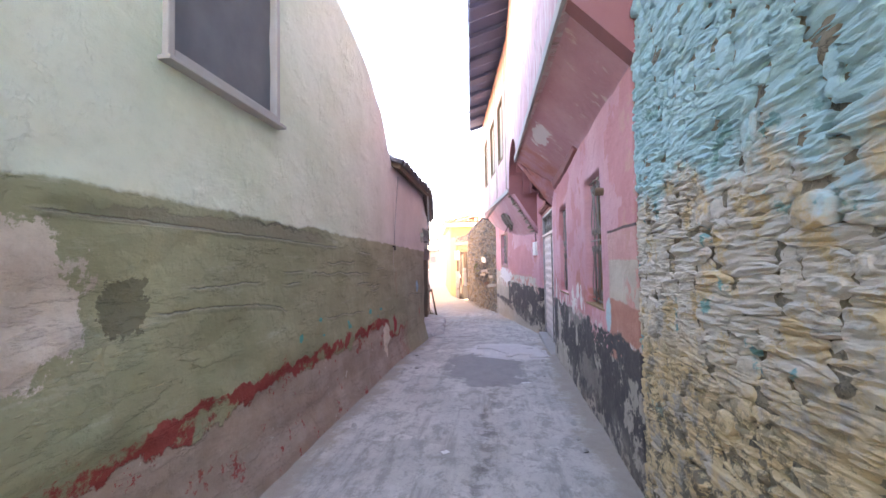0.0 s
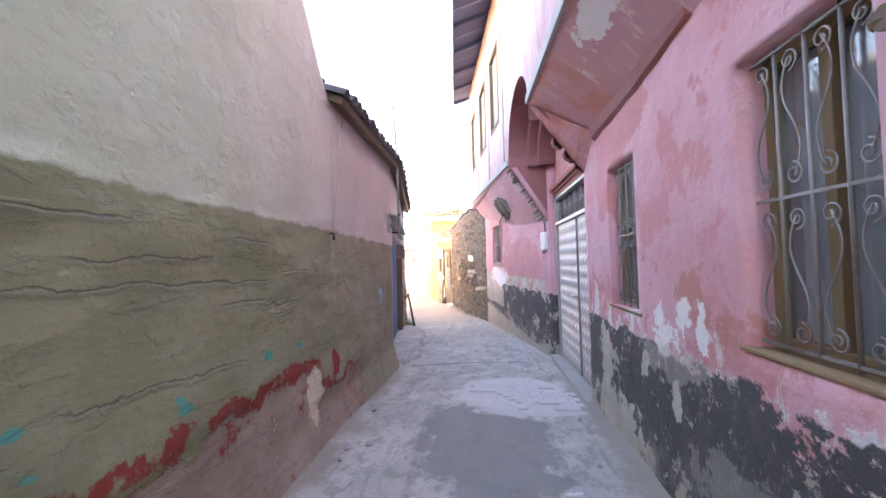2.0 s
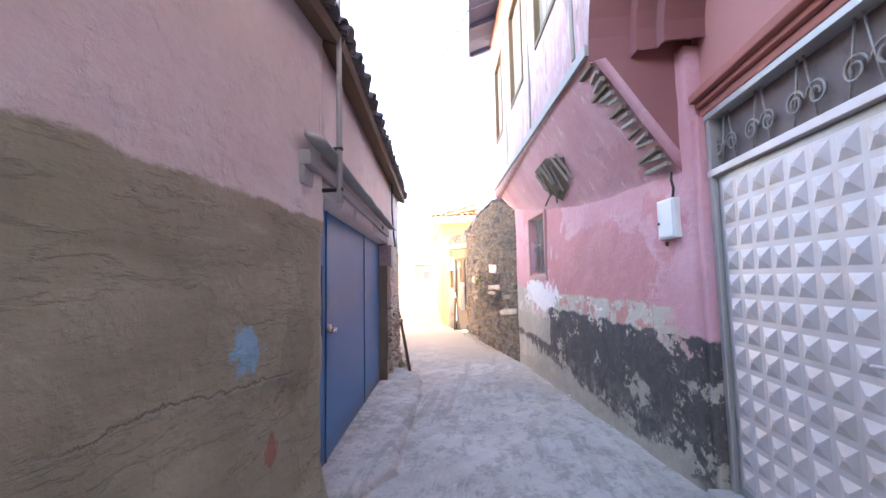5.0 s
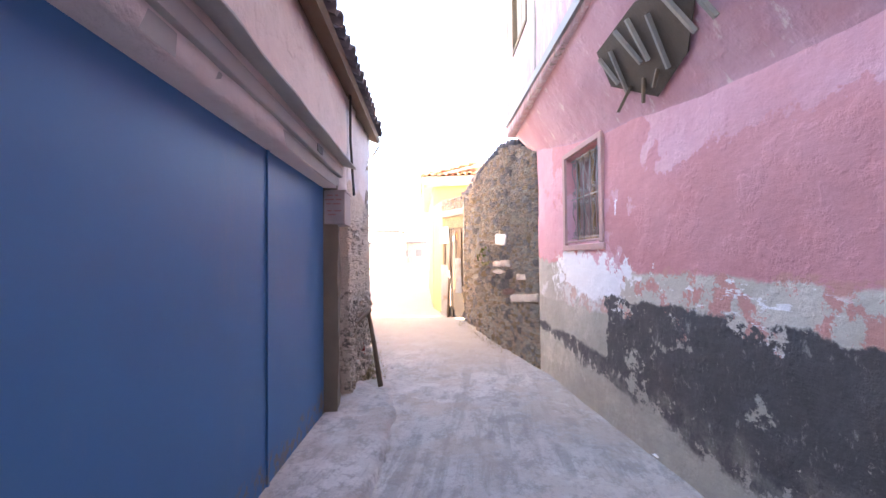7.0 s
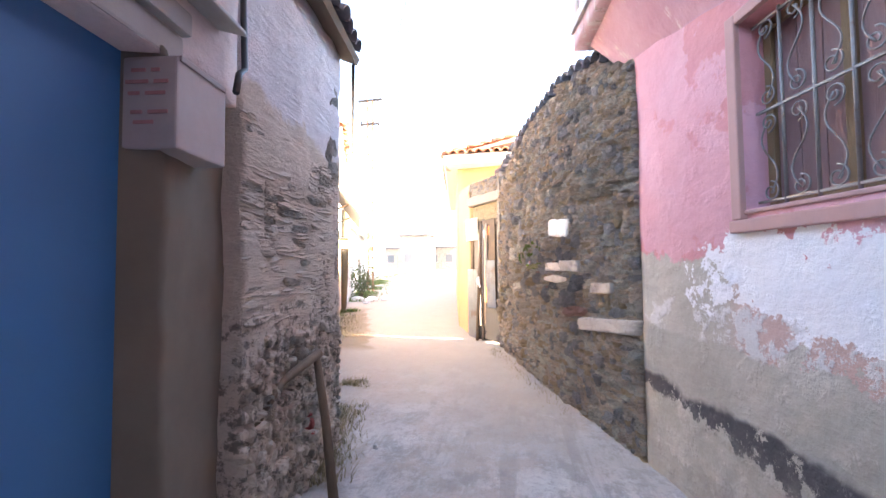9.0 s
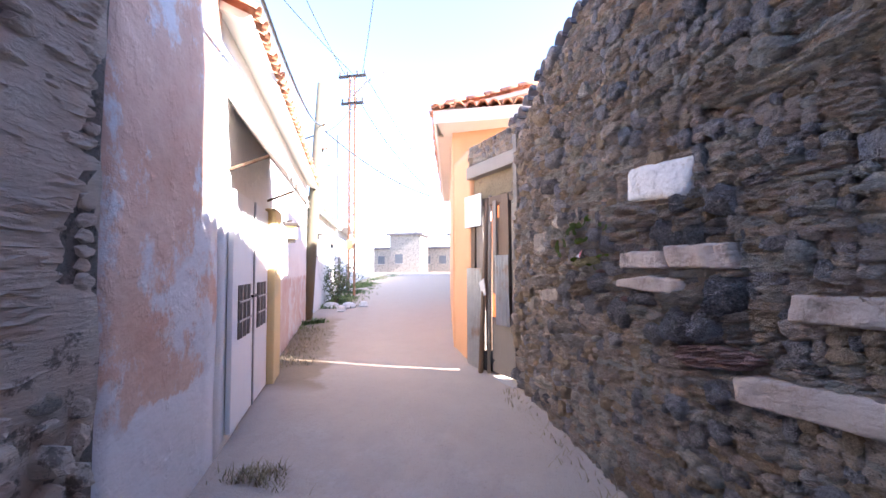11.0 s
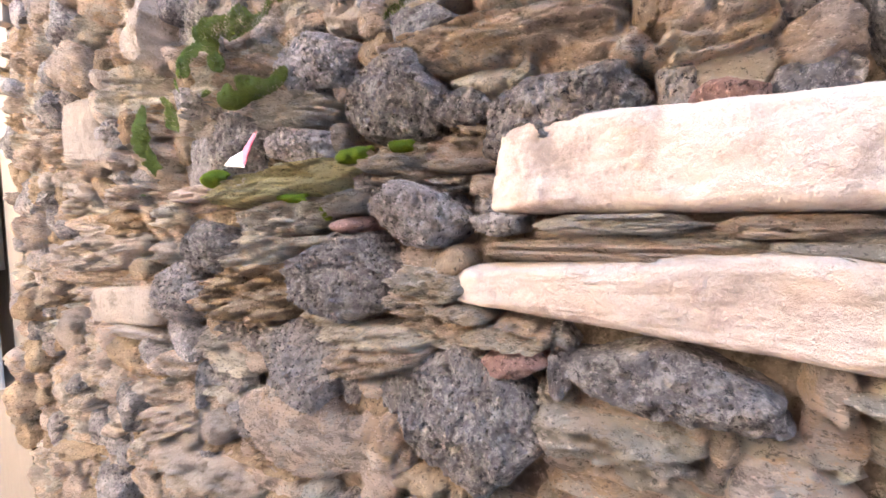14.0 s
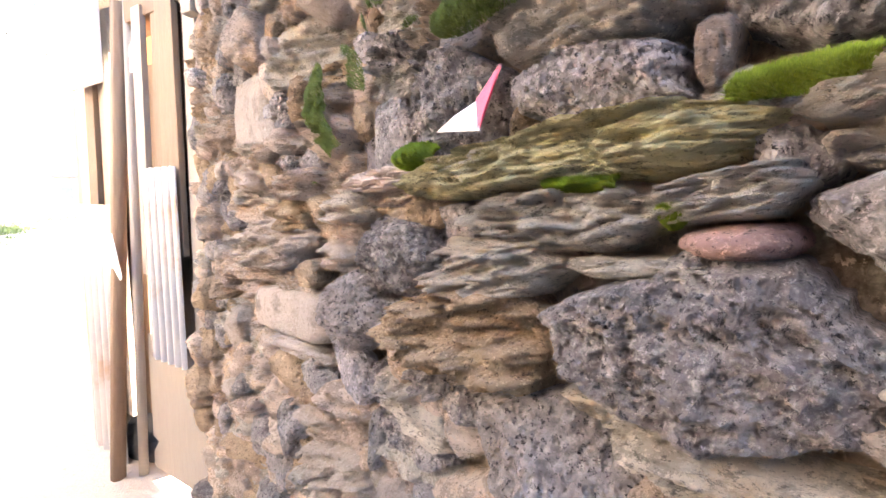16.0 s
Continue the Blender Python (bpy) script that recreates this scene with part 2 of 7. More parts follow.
def pink_material():
    g = Nodes("pink_limewash", 0.88)
    c = plaster_base(g, (0.62, 0.285, 0.31), (0.69, 0.38, 0.42), 1.1)
    rosy = g.math("MAXIMUM", g.step(g.noise(0.75, 7, 0.6), 0.51, 0.525), g.blob(10.7, 1.35, 1.35, 0.55, 0.7, 1.6, 0.02))
    c = g.mix(rosy, c, plaster_base(g, (0.58, 0.23, 0.235), (0.63, 0.27, 0.28), 2.0))
    # raw render, whitewash and brick-red scars above the dado
    panelled = g.near(2.4, 3.42, 0.03)
    c = g.mix(g.both(panelled, g.below(1.72, 0.015, 2.0, 0.006)), c, plaster_base(g, (0.60, 0.27, 0.25), (0.66, 0.36, 0.34)))
    c = g.mix(g.both(panelled, g.below(1.50, 0.03, 3.0, 0.01)), c, plaster_base(g, (0.50, 0.41, 0.33), (0.60, 0.53, 0.44), 3.0))
    c = g.mix(g.both(g.near(2.4, 3.0, 0.1), g.step(g.noise(5.0, 6, 0.7), 0.52, 0.56)), c, (0.60, 0.30, 0.26))
    c = g.mix(g.both(panelled, g.below(1.18, 0.06, 3.0, 0.01)), c, plaster_base(g, (0.46, 0.19, 0.14), (0.54, 0.26, 0.20), 3.0))
    c = g.mix(g.both(panelled, g.step(g.math("ABSOLUTE", g.math("SUBTRACT", g.z, g.math("ADD", 1.71, g.math("MULTIPLY", g.noise(3.0), 0.03)))), 0.014, 0.006)), c, (0.10, 0.06, 0.055))
    c = g.mix(g.blob(2.60, 1.25, 0.10, 0.7), c, (0.48, 0.22, 0.16))
    c = g.mix(g.blob(3.46, 1.05, 0.07, 0.16, 1.0, 7.0), c, (0.40, 0.56, 0.60))
    c = g.mix(g.both(g.near(4.4, 6.8, 0.3), g.both(g.below(1.12, 0.30, 6.0, 0.02), g.step(g.noise(4.2, 7, 0.7, g.stretch(1, 1.3, 0.7)), 0.54, 0.57))), c, (0.72, 0.64, 0.60))
    c = g.mix(g.both(g.near(3.6, 6.8, 0.3), g.both(g.below(1.5, 0.25, 2.0, 0.1), g.step(g.noise(2.2, 6, 0.7), 0.52, 0.6))), c, (0.55, 0.22, 0.19))
    c = g.mix(g.blob(6.5, 1.0, 0.10, 0.22, 1.9, 9.0), c, (0.66, 0.58, 0.57))
    c = g.mix(g.both(g.near(9.1, 14.5), g.below(1.0, 0.12, 3.4, 0.015, 0.03, 10.0)), c, (0.55, 0.36, 0.31))
    c = g.mix(g.blob(11.3, 0.95, 0.55, 0.16, 1.2), c, (0.48, 0.43, 0.36))
    c = g.mix(g.blob(10.6, 1.0, 0.9, 0.08, 1.2), c, (0.62, 0.50, 0.40))
    c = g.mix(g.both(g.near(13.15, 14.6, 0.12), g.below(1.22, 0.22, 4.5)), c, plaster_base(g, (0.42, 0.37, 0.31), (0.52, 0.46, 0.40)))
    c = g.mix(g.both(g.near(2.0, 14.6), g.both(g.below(0.92, 0.18, 5.0), g.step(g.noise(4.0, 8, 0.8), 0.52, 0.56))), c, (0.62, 0.58, 0.56))
    c = g.mix(g.both(g.near(9.3, 12.0, 0.12), g.below(1.12, 0.10, 3.0, 0.015)), c, plaster_base(g, (0.50, 0.44, 0.37), (0.62, 0.55, 0.48), 4.0))
    c = g.mix(g.both(g.both(g.near(9.3, 12.2, 0.12), g.below(1.16, 0.10, 3.0, 0.015)), g.step(g.noise(5.5, 7, 0.7), 0.52, 0.55)), c, (0.58, 0.27, 0.23))
    c = g.mix(g.both(g.both(g.near(10.2, 12.2, 0.12), g.below(1.10, 0.10, 3.0, 0.015)), g.step(g.noise(6.5, 7, 0.7, g.stretch(1, 0.6, 1.6)), 0.56, 0.58)), c, (0.80, 0.77, 0.77))
    c = g.mix(g.blob(12.58, 1.06, 0.80, 0.20, 1.7, 5.0, 0.05), c, (0.82, 0.79, 0.80))
    c = g.mix(g.blob(12.95, 1.20, 0.36, 0.13, 1.7, 6.0, 0.05), c, (0.82, 0.79, 0.80))
    c = g.mix(g.math("MAXIMUM", g.blob(11.98, 1.70, 0.010, 0.08, 2.2, 22.0, 0.1), g.blob(11.98, 1.73, 0.03, 0.007, 2.2, 22.0, 0.1)), c, (0.80, 0.74, 0.80))
    for y, z, ry, rz in ((4.80, 1.15, 0.07, 0.10), (4.62, 1.07, 0.06, 0.12), (5.10, 1.08, 0.06, 0.09), (5.02, 0.99, 0.14, 0.06)):
        c = g.mix(g.blob(y, z, ry, rz, 2.4, 11.0, 0.08), c, (0.76, 0.70, 0.68))
    # grey render and the black dado
    grey = plaster_base(g, (0.36, 0.32, 0.27), (0.46, 0.41, 0.35), 2.4)
    c = g.mix(g.below(0.72, 0.10, 2.6), c, grey)
    hole = g.step(g.math("ADD", g.noise(2.6, 8, 0.75, g.stretch(1, 0.8, 1.0)), g.math("MULTIPLY", g.step(g.z, 0.35, 0.0), 0.05)), 0.555, 0.585)
    black = g.both(g.below(0.90, 0.16, 3.0, 0.015), g.math("SUBTRACT", 1.0, hole))
    black = g.both(black, g.math("SUBTRACT", 1.0, g.both(g.step(g.math("ADD", g.y, g.math("MULTIPLY", g.math("SUBTRACT", g.noise(3.5, 7, 0.7), 0.5), 1.1)), 12.2, 12.25), g.step(g.math("ADD", g.z, g.math("MULTIPLY", g.noise(2.0), 0.3)), 0.50, 0.55))))
    black = g.both(black, g.math("SUBTRACT", 1.0, g.both(g.near(9.0, 15.0, 0.2), g.below(-0.04, 0.20, 2.6, 0.03, 0.08, 10.0))))
    dark = g.mix(g.noise(7, 8, 0.75), (0.03, 0.027, 0.03), (0.12, 0.105, 0.105))
    dark = g.mix(g.step(g.noise(14, 8, 0.8, g.stretch(1, 1, 0.6)), 0.56, 0.68), dark, (0.27, 0.24, 0.225))
    c = g.mix(black, c, dark)
    # the paint gone from the foot of the wall by the steel door, and from a few hollows
    for y, z, ry, rz, k in ((6.25, 0.50, 0.13, 0.42, 1.0), (6.0, 0.12, 0.55, 0.22, 1.0), (5.34, 0.75, 0.08, 0.11, 1.0), (4.9, 0.62, 0.05, 0.09, 1.0), (5.0, 0.82, 0.5, 0.10, 0.45), (4.3, 0.35, 0.5, 0.15, 0.35), (12.7, 0.62, 0.22, 0.17, 1.0), (13.6, 0.1, 0.9, 0.17, 1.0)):
        c = g.mix(g.math("MULTIPLY", g.blob(y, z, ry, rz, 2.0, 7.0, 0.08), k), c, plaster_base(g, (0.40, 0.36, 0.30), (0.54, 0.48, 0.41), 4.0))
    c = g.mix(g.math("MULTIPLY", g.both(g.below(0.25, 0.15, 2.0, 0.1), g.step(g.noise(5, 6, 0.7), 0.4, 0.7)), 0.6), c, (0.33, 0.29, 0.25))
    plaster_relief(g, g.math("MULTIPLY", black, 0.35), 0.55)
    return g.done(c)


def upper_material():
    g = Nodes("weathered_pink_and_white_limewash", 0.9)
    c = plaster_base(g, (0.47, 0.265, 0.275), (0.56, 0.37, 0.375), 1.4)
    drip = g.step(g.noise(7.0, 7, 0.7, g.stretch(1, 1.6, 0.35)), 0.5, 0.6)
    c = g.mix(g.math("MULTIPLY", drip, 0.6), c, (0.56, 0.49, 0.49))
    c = g.mix(g.step(g.noise(5.0, 8, 0.75, g.stretch(1, 1.5, 0.5)), 0.57, 0.62), c, (0.30, 0.22, 0.20))
    c = g.mix(g.both(g.step(g.z, 5.5, 6.0), g.step(g.noise(3.0), 0.3, 0.6)), c, (0.62, 0.30, 0.22))
    plaster_relief(g)
    return g.done(c)


def soffit_material():
    g = Nodes("pink_soffit_plaster", 0.88)
    c = plaster_base(g, (0.50, 0.24, 0.27), (0.58, 0.33, 0.36), 1.5)
    c = g.mix(g.both(g.near(5.6, 7.6, 0.5), g.step(g.noise(1.5, 6), 0.4, 0.6)), c, (0.48, 0.17, 0.125))
    c = g.mix(g.blob(5.0, 3.05, 0.35, 0.08, 1.3), c, (0.66, 0.60, 0.60))
    c = g.mix(g.step(g.noise(4.0, 8, 0.7, g.stretch(1, 2.5, 1)), 0.57, 0.66), c, (0.62, 0.44, 0.42))
    plaster_relief(g)
    return g.done(c)


def ground_material():
    g = Nodes("worn_concrete_lane", 0.93)
    c = g.mix(g.step(g.noise(0.7, 8, 0.62), 0.3, 0.7), (0.44, 0.41, 0.385), (0.62, 0.58, 0.545))
    c = g.mix(g.math("MULTIPLY", g.step(g.noise(5.0, 9, 0.78, g.stretch(1.25, 0.75, 1)), 0.46, 0.60), 0.75), c, (0.29, 0.27, 0.255))
    c = g.mix(g.math("MULTIPLY", g.step(g.noise(2.6, 8, 0.75), 0.53, 0.60), 0.7), c, (0.72, 0.68, 0.645))
    c = g.mix(g.math("MULTIPLY", g.step(g.noise(1.3, 9, 0.75), 0.50, 0.62), 0.5), c, (0.30, 0.275, 0.265))
    c = g.mix(g.math("MULTIPLY", g.step(g.noise(28, 6, 0.8), 0.54, 0.64), 0.4), c, (0.26, 0.235, 0.22))
    c = g.mix(g.math("MULTIPLY", g.step(g.noise(90, 4, 0.8), 0.6, 0.72), 0.45), c, (0.12, 0.11, 0.11))
    streak = g.step(g.noise(2.6, 8, 0.7, g.stretch(2.2, 0.22, 1), 0.3), 0.50, 0.62)
    c = g.mix(g.math("MULTIPLY", g.both(streak, g.step(g.noise(1.1, 5, 0.6), 0.40, 0.55)), 0.55), c, (0.25, 0.23, 0.22))
    # repair of dark concrete, beside it a pale washed one
    dx = g.math("DIVIDE", g.math("ADD", g.x, 0.24), 0.56)
    dy = g.math("DIVIDE", g.math("SUBTRACT", g.y, 5.72), 0.85)
    d = g.math("ADD", g.math("POWER", g.math("ADD", g.math("POWER", g.math("ABSOLUTE", dx), 2.6), g.math("POWER", g.math("ABSOLUTE", dy), 2.6)), 0.4), g.math("MULTIPLY", g.math("SUBTRACT", g.noise(2.4, 8, 0.65), 0.5), 1.5))
    c = g.mix(g.math("MULTIPLY", g.step(d, 1.06, 0.94), 0.85), c, g.mix(g.noise(5, 6), (0.22, 0.21, 0.21), (0.31, 0.29, 0.29)))
    px = g.math("DIVIDE", g.math("SUBTRACT", g.x, 0.15), 0.75)
    py = g.math("DIVIDE", g.math("SUBTRACT", g.y, 6.95), 0.75)
    d = g.math("ADD", g.math("SQRT", g.math("ADD", g.math("POWER", px, 2.0), g.math("POWER", py, 2.0))), g.math("MULTIPLY", g.math("SUBTRACT", g.noise(4, 8, 0.7), 0.5), 0.9))
    c = g.mix(g.math("MULTIPLY", g.step(d, 1.05, 0.9), 0.7), c, (0.70, 0.66, 0.65))
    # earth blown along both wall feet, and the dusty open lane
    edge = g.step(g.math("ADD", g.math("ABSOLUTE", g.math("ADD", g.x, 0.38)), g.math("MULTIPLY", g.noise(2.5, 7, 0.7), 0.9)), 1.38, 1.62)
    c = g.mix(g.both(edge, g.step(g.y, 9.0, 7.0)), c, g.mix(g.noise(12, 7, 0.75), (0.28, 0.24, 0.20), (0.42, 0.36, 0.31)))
    dust = g.mix(g.noise(3.0, 8, 0.7), (0.37, 0.295, 0.24), (0.48, 0.395, 0.33))
    dust = g.mix(g.math("MULTIPLY", g.step(g.noise(40, 5, 0.8), 0.55, 0.7), 0.5), dust, (0.20, 0.17, 0.14))
    c = g.mix(g.step(g.math("ADD", g.y, g.math("MULTIPLY", g.noise(0.9, 6), 4.0)), 14.5, 19.0), c, dust)
    c = g.mix(g.math("MULTIPLY", g.both(g.step(g.noise(1.7, 8, 0.72), 0.46, 0.58), g.step(g.y, 8.5, 13.0)), 0.6), c, dust)
    side = g.math("ADD", g.math("ADD", g.x, g.math("MULTIPLY", g.math("SUBTRACT", g.y, 18.0), 0.42)), g.math("MULTIPLY", g.noise(2.2, 7, 0.7), 0.9))
    c = g.mix(g.both(g.step(side, -3.35, -3.55), g.both(g.step(g.y, 16.9, 17.3), g.step(g.y, 22.5, 21.0))), c, g.mix(g.noise(14, 8, 0.75), (0.20, 0.15, 0.10), (0.34, 0.26, 0.18)))
    c = g.mix(g.step(g.math("ADD", g.y, g.math("MULTIPLY", g.x, -0.4)), 70.0, 90.0), c, (0.22, 0.22, 0.13))
    line = g.math("ADD", 8.62, g.math("ADD", g.math("MULTIPLY", g.x, 0.12), g.math("MULTIPLY", g.math("SUBTRACT", g.noise(3.0, 8, 0.7), 0.5), 0.22)))
    crack = g.both(g.step(g.math("ABSOLUTE", g.math("SUBTRACT", g.y, line)), 0.022, 0.008), g.both(g.step(g.x, -1.5, -1.3), g.step(g.x, 0.5, 0.2)))
    line = g.math("ADD", -0.15, g.math("ADD", g.math("MULTIPLY", g.math("SUBTRACT", g.y, 3.0), 0.03), g.math("MULTIPLY", g.math("SUBTRACT", g.noise(2.2, 8, 0.75), 0.5), 0.5)))
    rut = g.both(g.step(g.math("ABSOLUTE", g.math("SUBTRACT", g.x, line)), 0.09, 0.01), g.both(g.step(g.y, 5.4, 4.6), g.step(g.noise(7.0, 7, 0.75), 0.46, 0.58)))
    c = g.mix(g.math("MULTIPLY", crack, 0.8), c, (0.10, 0.09, 0.085))
    c = g.mix(g.math("MULTIPLY", rut, 0.6), c, (0.15, 0.135, 0.13))
    h = g.math("ADD", g.noise(5.0, 8, 0.75), g.math("MULTIPLY", g.noise(60, 5, 0.75), 0.35))
    h = g.math("SUBTRACT", h, g.math("MULTIPLY", rut, 0.4))
    h = g.math("SUBTRACT", h, crack)
    g.bump(h, 0.8, 0.03)
    return g.done(c, g.math("ADD", 0.8, g.math("MULTIPLY", g.noise(3), 0.2)))


def stone_material(name, a, b, speck, grain=(1, 1, 1), fine=30.0, strength=1.0, pits=0.0, dots=1.0):
    g = Nodes(name, 0.9)
    c = g.mix(g.rand, a, b)
    c = g.mix(g.math("MULTIPLY", g.step(g.noise(fine, 8, 0.78, g.stretch(*grain)), 0.46, 0.62), 0.75), c, speck)
    c = g.mix(g.math("MULTIPLY", g.step(g.noise(9.0, 7, 0.75), 0.52, 0.66), 0.6), c, shade(a, 0.5))
    c = g.mix(g.math("MULTIPLY", g.step(g.noise(14.0, 7, 0.75), 0.58, 0.66), 0.6), c, (0.46, 0.37, 0.28))
    c = g.mix(g.math("MULTIPLY", g.step(g.noise(150.0, 4, 0.8), 0.55, 0.63), 0.75 * dots), c, shade(b, 1.45))
    c = g.mix(g.math("MULTIPLY", g.step(g.noise(120.0, 5, 0.8), 0.56, 0.62), 0.9 * dots), c, shade(a, 0.22))
    h = g.math("ADD", g.noise(fine * 0.6, 8, 0.8, g.stretch(*grain)), g.math("MULTIPLY", g.noise(fine * 4, 4, 0.8), 0.5))
    if pits:
        h = g.math("ADD", h, g.math("MULTIPLY", g.step(g.cells(95, "F1"), 0.15, 0.5), pits))
    h = g.math("ADD", h, g.math("MULTIPLY", g.noise(150.0, 5, 0.8), 0.45))
    g.bump(h, strength, 0.045)
    return g.done(c)


def schist_material(name, a, b, stain):
    """Thin beds of slaty stone, chipped along the beds, with rusty stains, dust and dark hollows."""
    g = Nodes(name, 0.92)
    c = g.mix(g.rand, a, b)
    bed = g.noise(9.0, 9, 0.76, g.stretch(1.5, 1.5, 4.0), 0.4)
    c = g.mix(g.math("MULTIPLY", g.step(bed, 0.50, 0.56), 0.6), c, shade(a, 0.55))
    c = g.mix(g.math("MULTIPLY", g.step(g.noise(8.0, 8, 0.72), 0.52, 0.60), 0.6), c, stain)
    c = g.mix(g.math("MULTIPLY", g.step(g.noise(10.0, 8, 0.75, g.stretch(1, 1, 2.0)), 0.56, 0.62), 0.7), c, (0.60, 0.55, 0.48))
    c = g.mix(g.math("MULTIPLY", g.step(g.noise(26.0, 8, 0.8, g.stretch(1, 1, 2.5)), 0.57, 0.62), 0.75), c, shade(a, 0.28))
    c = g.mix(g.math("MULTIPLY", g.step(g.noise(120.0, 5, 0.8, g.stretch(1, 1, 1.8)), 0.56, 0.62), 0.75), c, shade(a, 0.3))
    c = g.mix(g.math("MULTIPLY", g.step(g.noise(95.0, 5, 0.8, g.stretch(1, 1, 2.2)), 0.57, 0.63), 0.6), c, shade(b, 1.35))
    h = g.math("ADD", g.math("MULTIPLY", g.step(bed, 0.42, 0.60), 0.8), g.noise(34.0, 9, 0.85, g.stretch(1, 1, 1.7)))
    h = g.math("ADD", h, g.math("MULTIPLY", g.noise(130.0, 5, 0.8), 0.5))
    g.bump(h, 1.0, 0.04)
    return g.done(c)


def painted_rubble_material():
    g = Nodes("turquoise_and_ochre_painted_rubble", 0.9)
    rock = g.mix(g.rand, (0.34, 0.31, 0.26), (0.60, 0.53, 0.44))
    ochre = g.mix(g.noise(4, 6), (0.62, 0.44, 0.22), (0.76, 0.62, 0.40))
    pale = g.mix(g.noise(6, 6), (0.60, 0.55, 0.46), (0.76, 0.71, 0.63))
    c = g.mix(g.step(g.noise(3.6, 6, 0.7), 0.40, 0.50), rock, ochre)
    c = g.mix(g.both(g.step(g.math("ADD", g.z, g.math("MULTIPLY", g.noise(1.8, 6), 0.6)), 1.2, 1.6), g.step(g.noise(4.5, 6, 0.7), 0.40, 0.5)), c, pale)
    c = g.mix(g.both(g.step(g.z, 1.3, 0.6), g.step(g.noise(7.0, 7, 0.75), 0.5, 0.56)), c, (0.20, 0.17, 0.12))
    teal = g.mix(g.noise(3, 6), (0.26, 0.62, 0.66), (0.52, 0.80, 0.82))
    line = g.math("ADD", g.z, g.math("MULTIPLY", g.noise(2.2, 7, 0.7), 1.3))
    c = g.mix(g.math("MULTIPLY", g.step(line, 2.36, 2.60), 0.9), c, teal)
    c = g.mix(g.both(g.step(g.noise(5, 5), 0.62, 0.66), g.step(g.z, 0.5, 0.9)), c, (0.20, 0.44, 0.42))
    c = g.mix(g.math("MULTIPLY", g.step(g.noise(22, 8, 0.75, g.stretch(1, 0.5, 2)), 0.5, 0.7), 0.4), c, (0.14, 0.12, 0.09))
    g.bump(g.noise(18, 8, 0.8, g.stretch(1, 0.4, 1.6)), 0.9, 0.03)
    return g.done(c)


def mortar_material(name, a, b):
    g = Nodes(name, 0.95)
    c = g.mix(g.noise(9, 8, 0.75), a, b)
    c = g.mix(g.math("MULTIPLY", g.step(g.noise(6, 7, 0.75), 0.50, 0.60), 0.8), c, shade(a, 0.45))
    c = g.mix(g.math("MULTIPLY", g.step(g.noise(45, 6, 0.8), 0.54, 0.62), 0.7), c, shade(a, 0.4))
    c = g.mix(g.math("MULTIPLY", g.step(g.noise(60, 5, 0.8), 0.58, 0.64), 0.6), c, shade(b, 1.3))
    g.bump(g.math("ADD", g.noise(22, 9, 0.8), g.math("MULTIPLY", g.noise(120, 4, 0.8), 0.5)), 1.0, 0.05)
    return g.done(c)


def blue_material():
    g = Nodes("blue_painted_steel", 0.5)
    c = g.mix(g.noise(1.2, 6, 0.6), (0.028, 0.145, 0.33), (0.042, 0.18, 0.38))
    c = g.mix(g.math("MULTIPLY", g.step(g.noise(3.0, 7, 0.7, g.stretch(1, 1, 0.4)), 0.55, 0.75), 0.35), c, (0.10, 0.19, 0.33))
    c = g.mix(g.both(g.below(0.05, 0.15, 4.0, 0.04), g.step(g.noise(14, 6), 0.45, 0.6)), c, (0.16, 0.15, 0.15))
    g.bump(g.math("ADD", g.noise(2.0, 4), g.math("MULTIPLY", g.noise(60, 4), 0.08)), 0.15, 0.02)
    return g.done(c)


def wood_material(name, a, b, axis=(6, 6, 0.7), rough=0.85):
    g = Nodes(name, rough)
    c = g.mix(g.noise(7.0, 8, 0.7, g.stretch(*axis), 0.6), a, b)
    c = g.mix(g.math("MULTIPLY", g.rand, 0.5), c, shade(a, 0.6))
    g.bump(g.noise(16.0, 8, 0.75, g.stretch(*axis)), 0.5, 0.01)
    return g.done(c)


def roof_tile_material(name, a, b):
    g = Nodes(name, 0.88)
    c = g.mix(g.rand, a, b)
    c = g.mix(g.math("MULTIPLY", g.step(g.noise(6, 8, 0.7), 0.45, 0.7), 0.6), c, shade(a, 0.5))
    g.bump(g.noise(40, 6, 0.75), 0.4, 0.01)
    return g.done(c)


M_LEFT = left_wall_material()
M_PINK = pink_material()
M_UPPER = upper_material()
M_SOFFIT = soffit_material()
M_GROUND = ground_material()
M_BASALT = stone_material("dark_basalt", (0.185, 0.163, 0.155), (0.38, 0.335, 0.315), (0.56, 0.50, 0.45), fine=40, pits=0.5)
M_LILAC = stone_material("pale_lilac_basalt", (0.36, 0.325, 0.325), (0.50, 0.45, 0.44), (0.64, 0.57, 0.52), fine=34, pits=0.5)
M_SCHIST = schist_material("brown_layered_schist", (0.52, 0.39, 0.30), (0.74, 0.60, 0.48), (0.68, 0.47, 0.28))
M_GREYSCHIST = schist_material("grey_green_schist", (0.48, 0.43, 0.36), (0.72, 0.64, 0.53), (0.64, 0.50, 0.34))
M_MOSSY = schist_material("yellow_green_lichened_schist", (0.42, 0.37, 0.17), (0.58, 0.51, 0.27), (0.60, 0.47, 0.18))
M_SAND = stone_material("ochre_sandstone", (0.40, 0.28, 0.165), (0.50, 0.37, 0.24), (0.28, 0.19, 0.12), fine=20)
M_MARBLE = stone_material("rosy_white_marble", (0.49, 0.40, 0.335), (0.58, 0.485, 0.415), (0.42, 0.31, 0.25), fine=9, strength=0.6, dots=0.15)
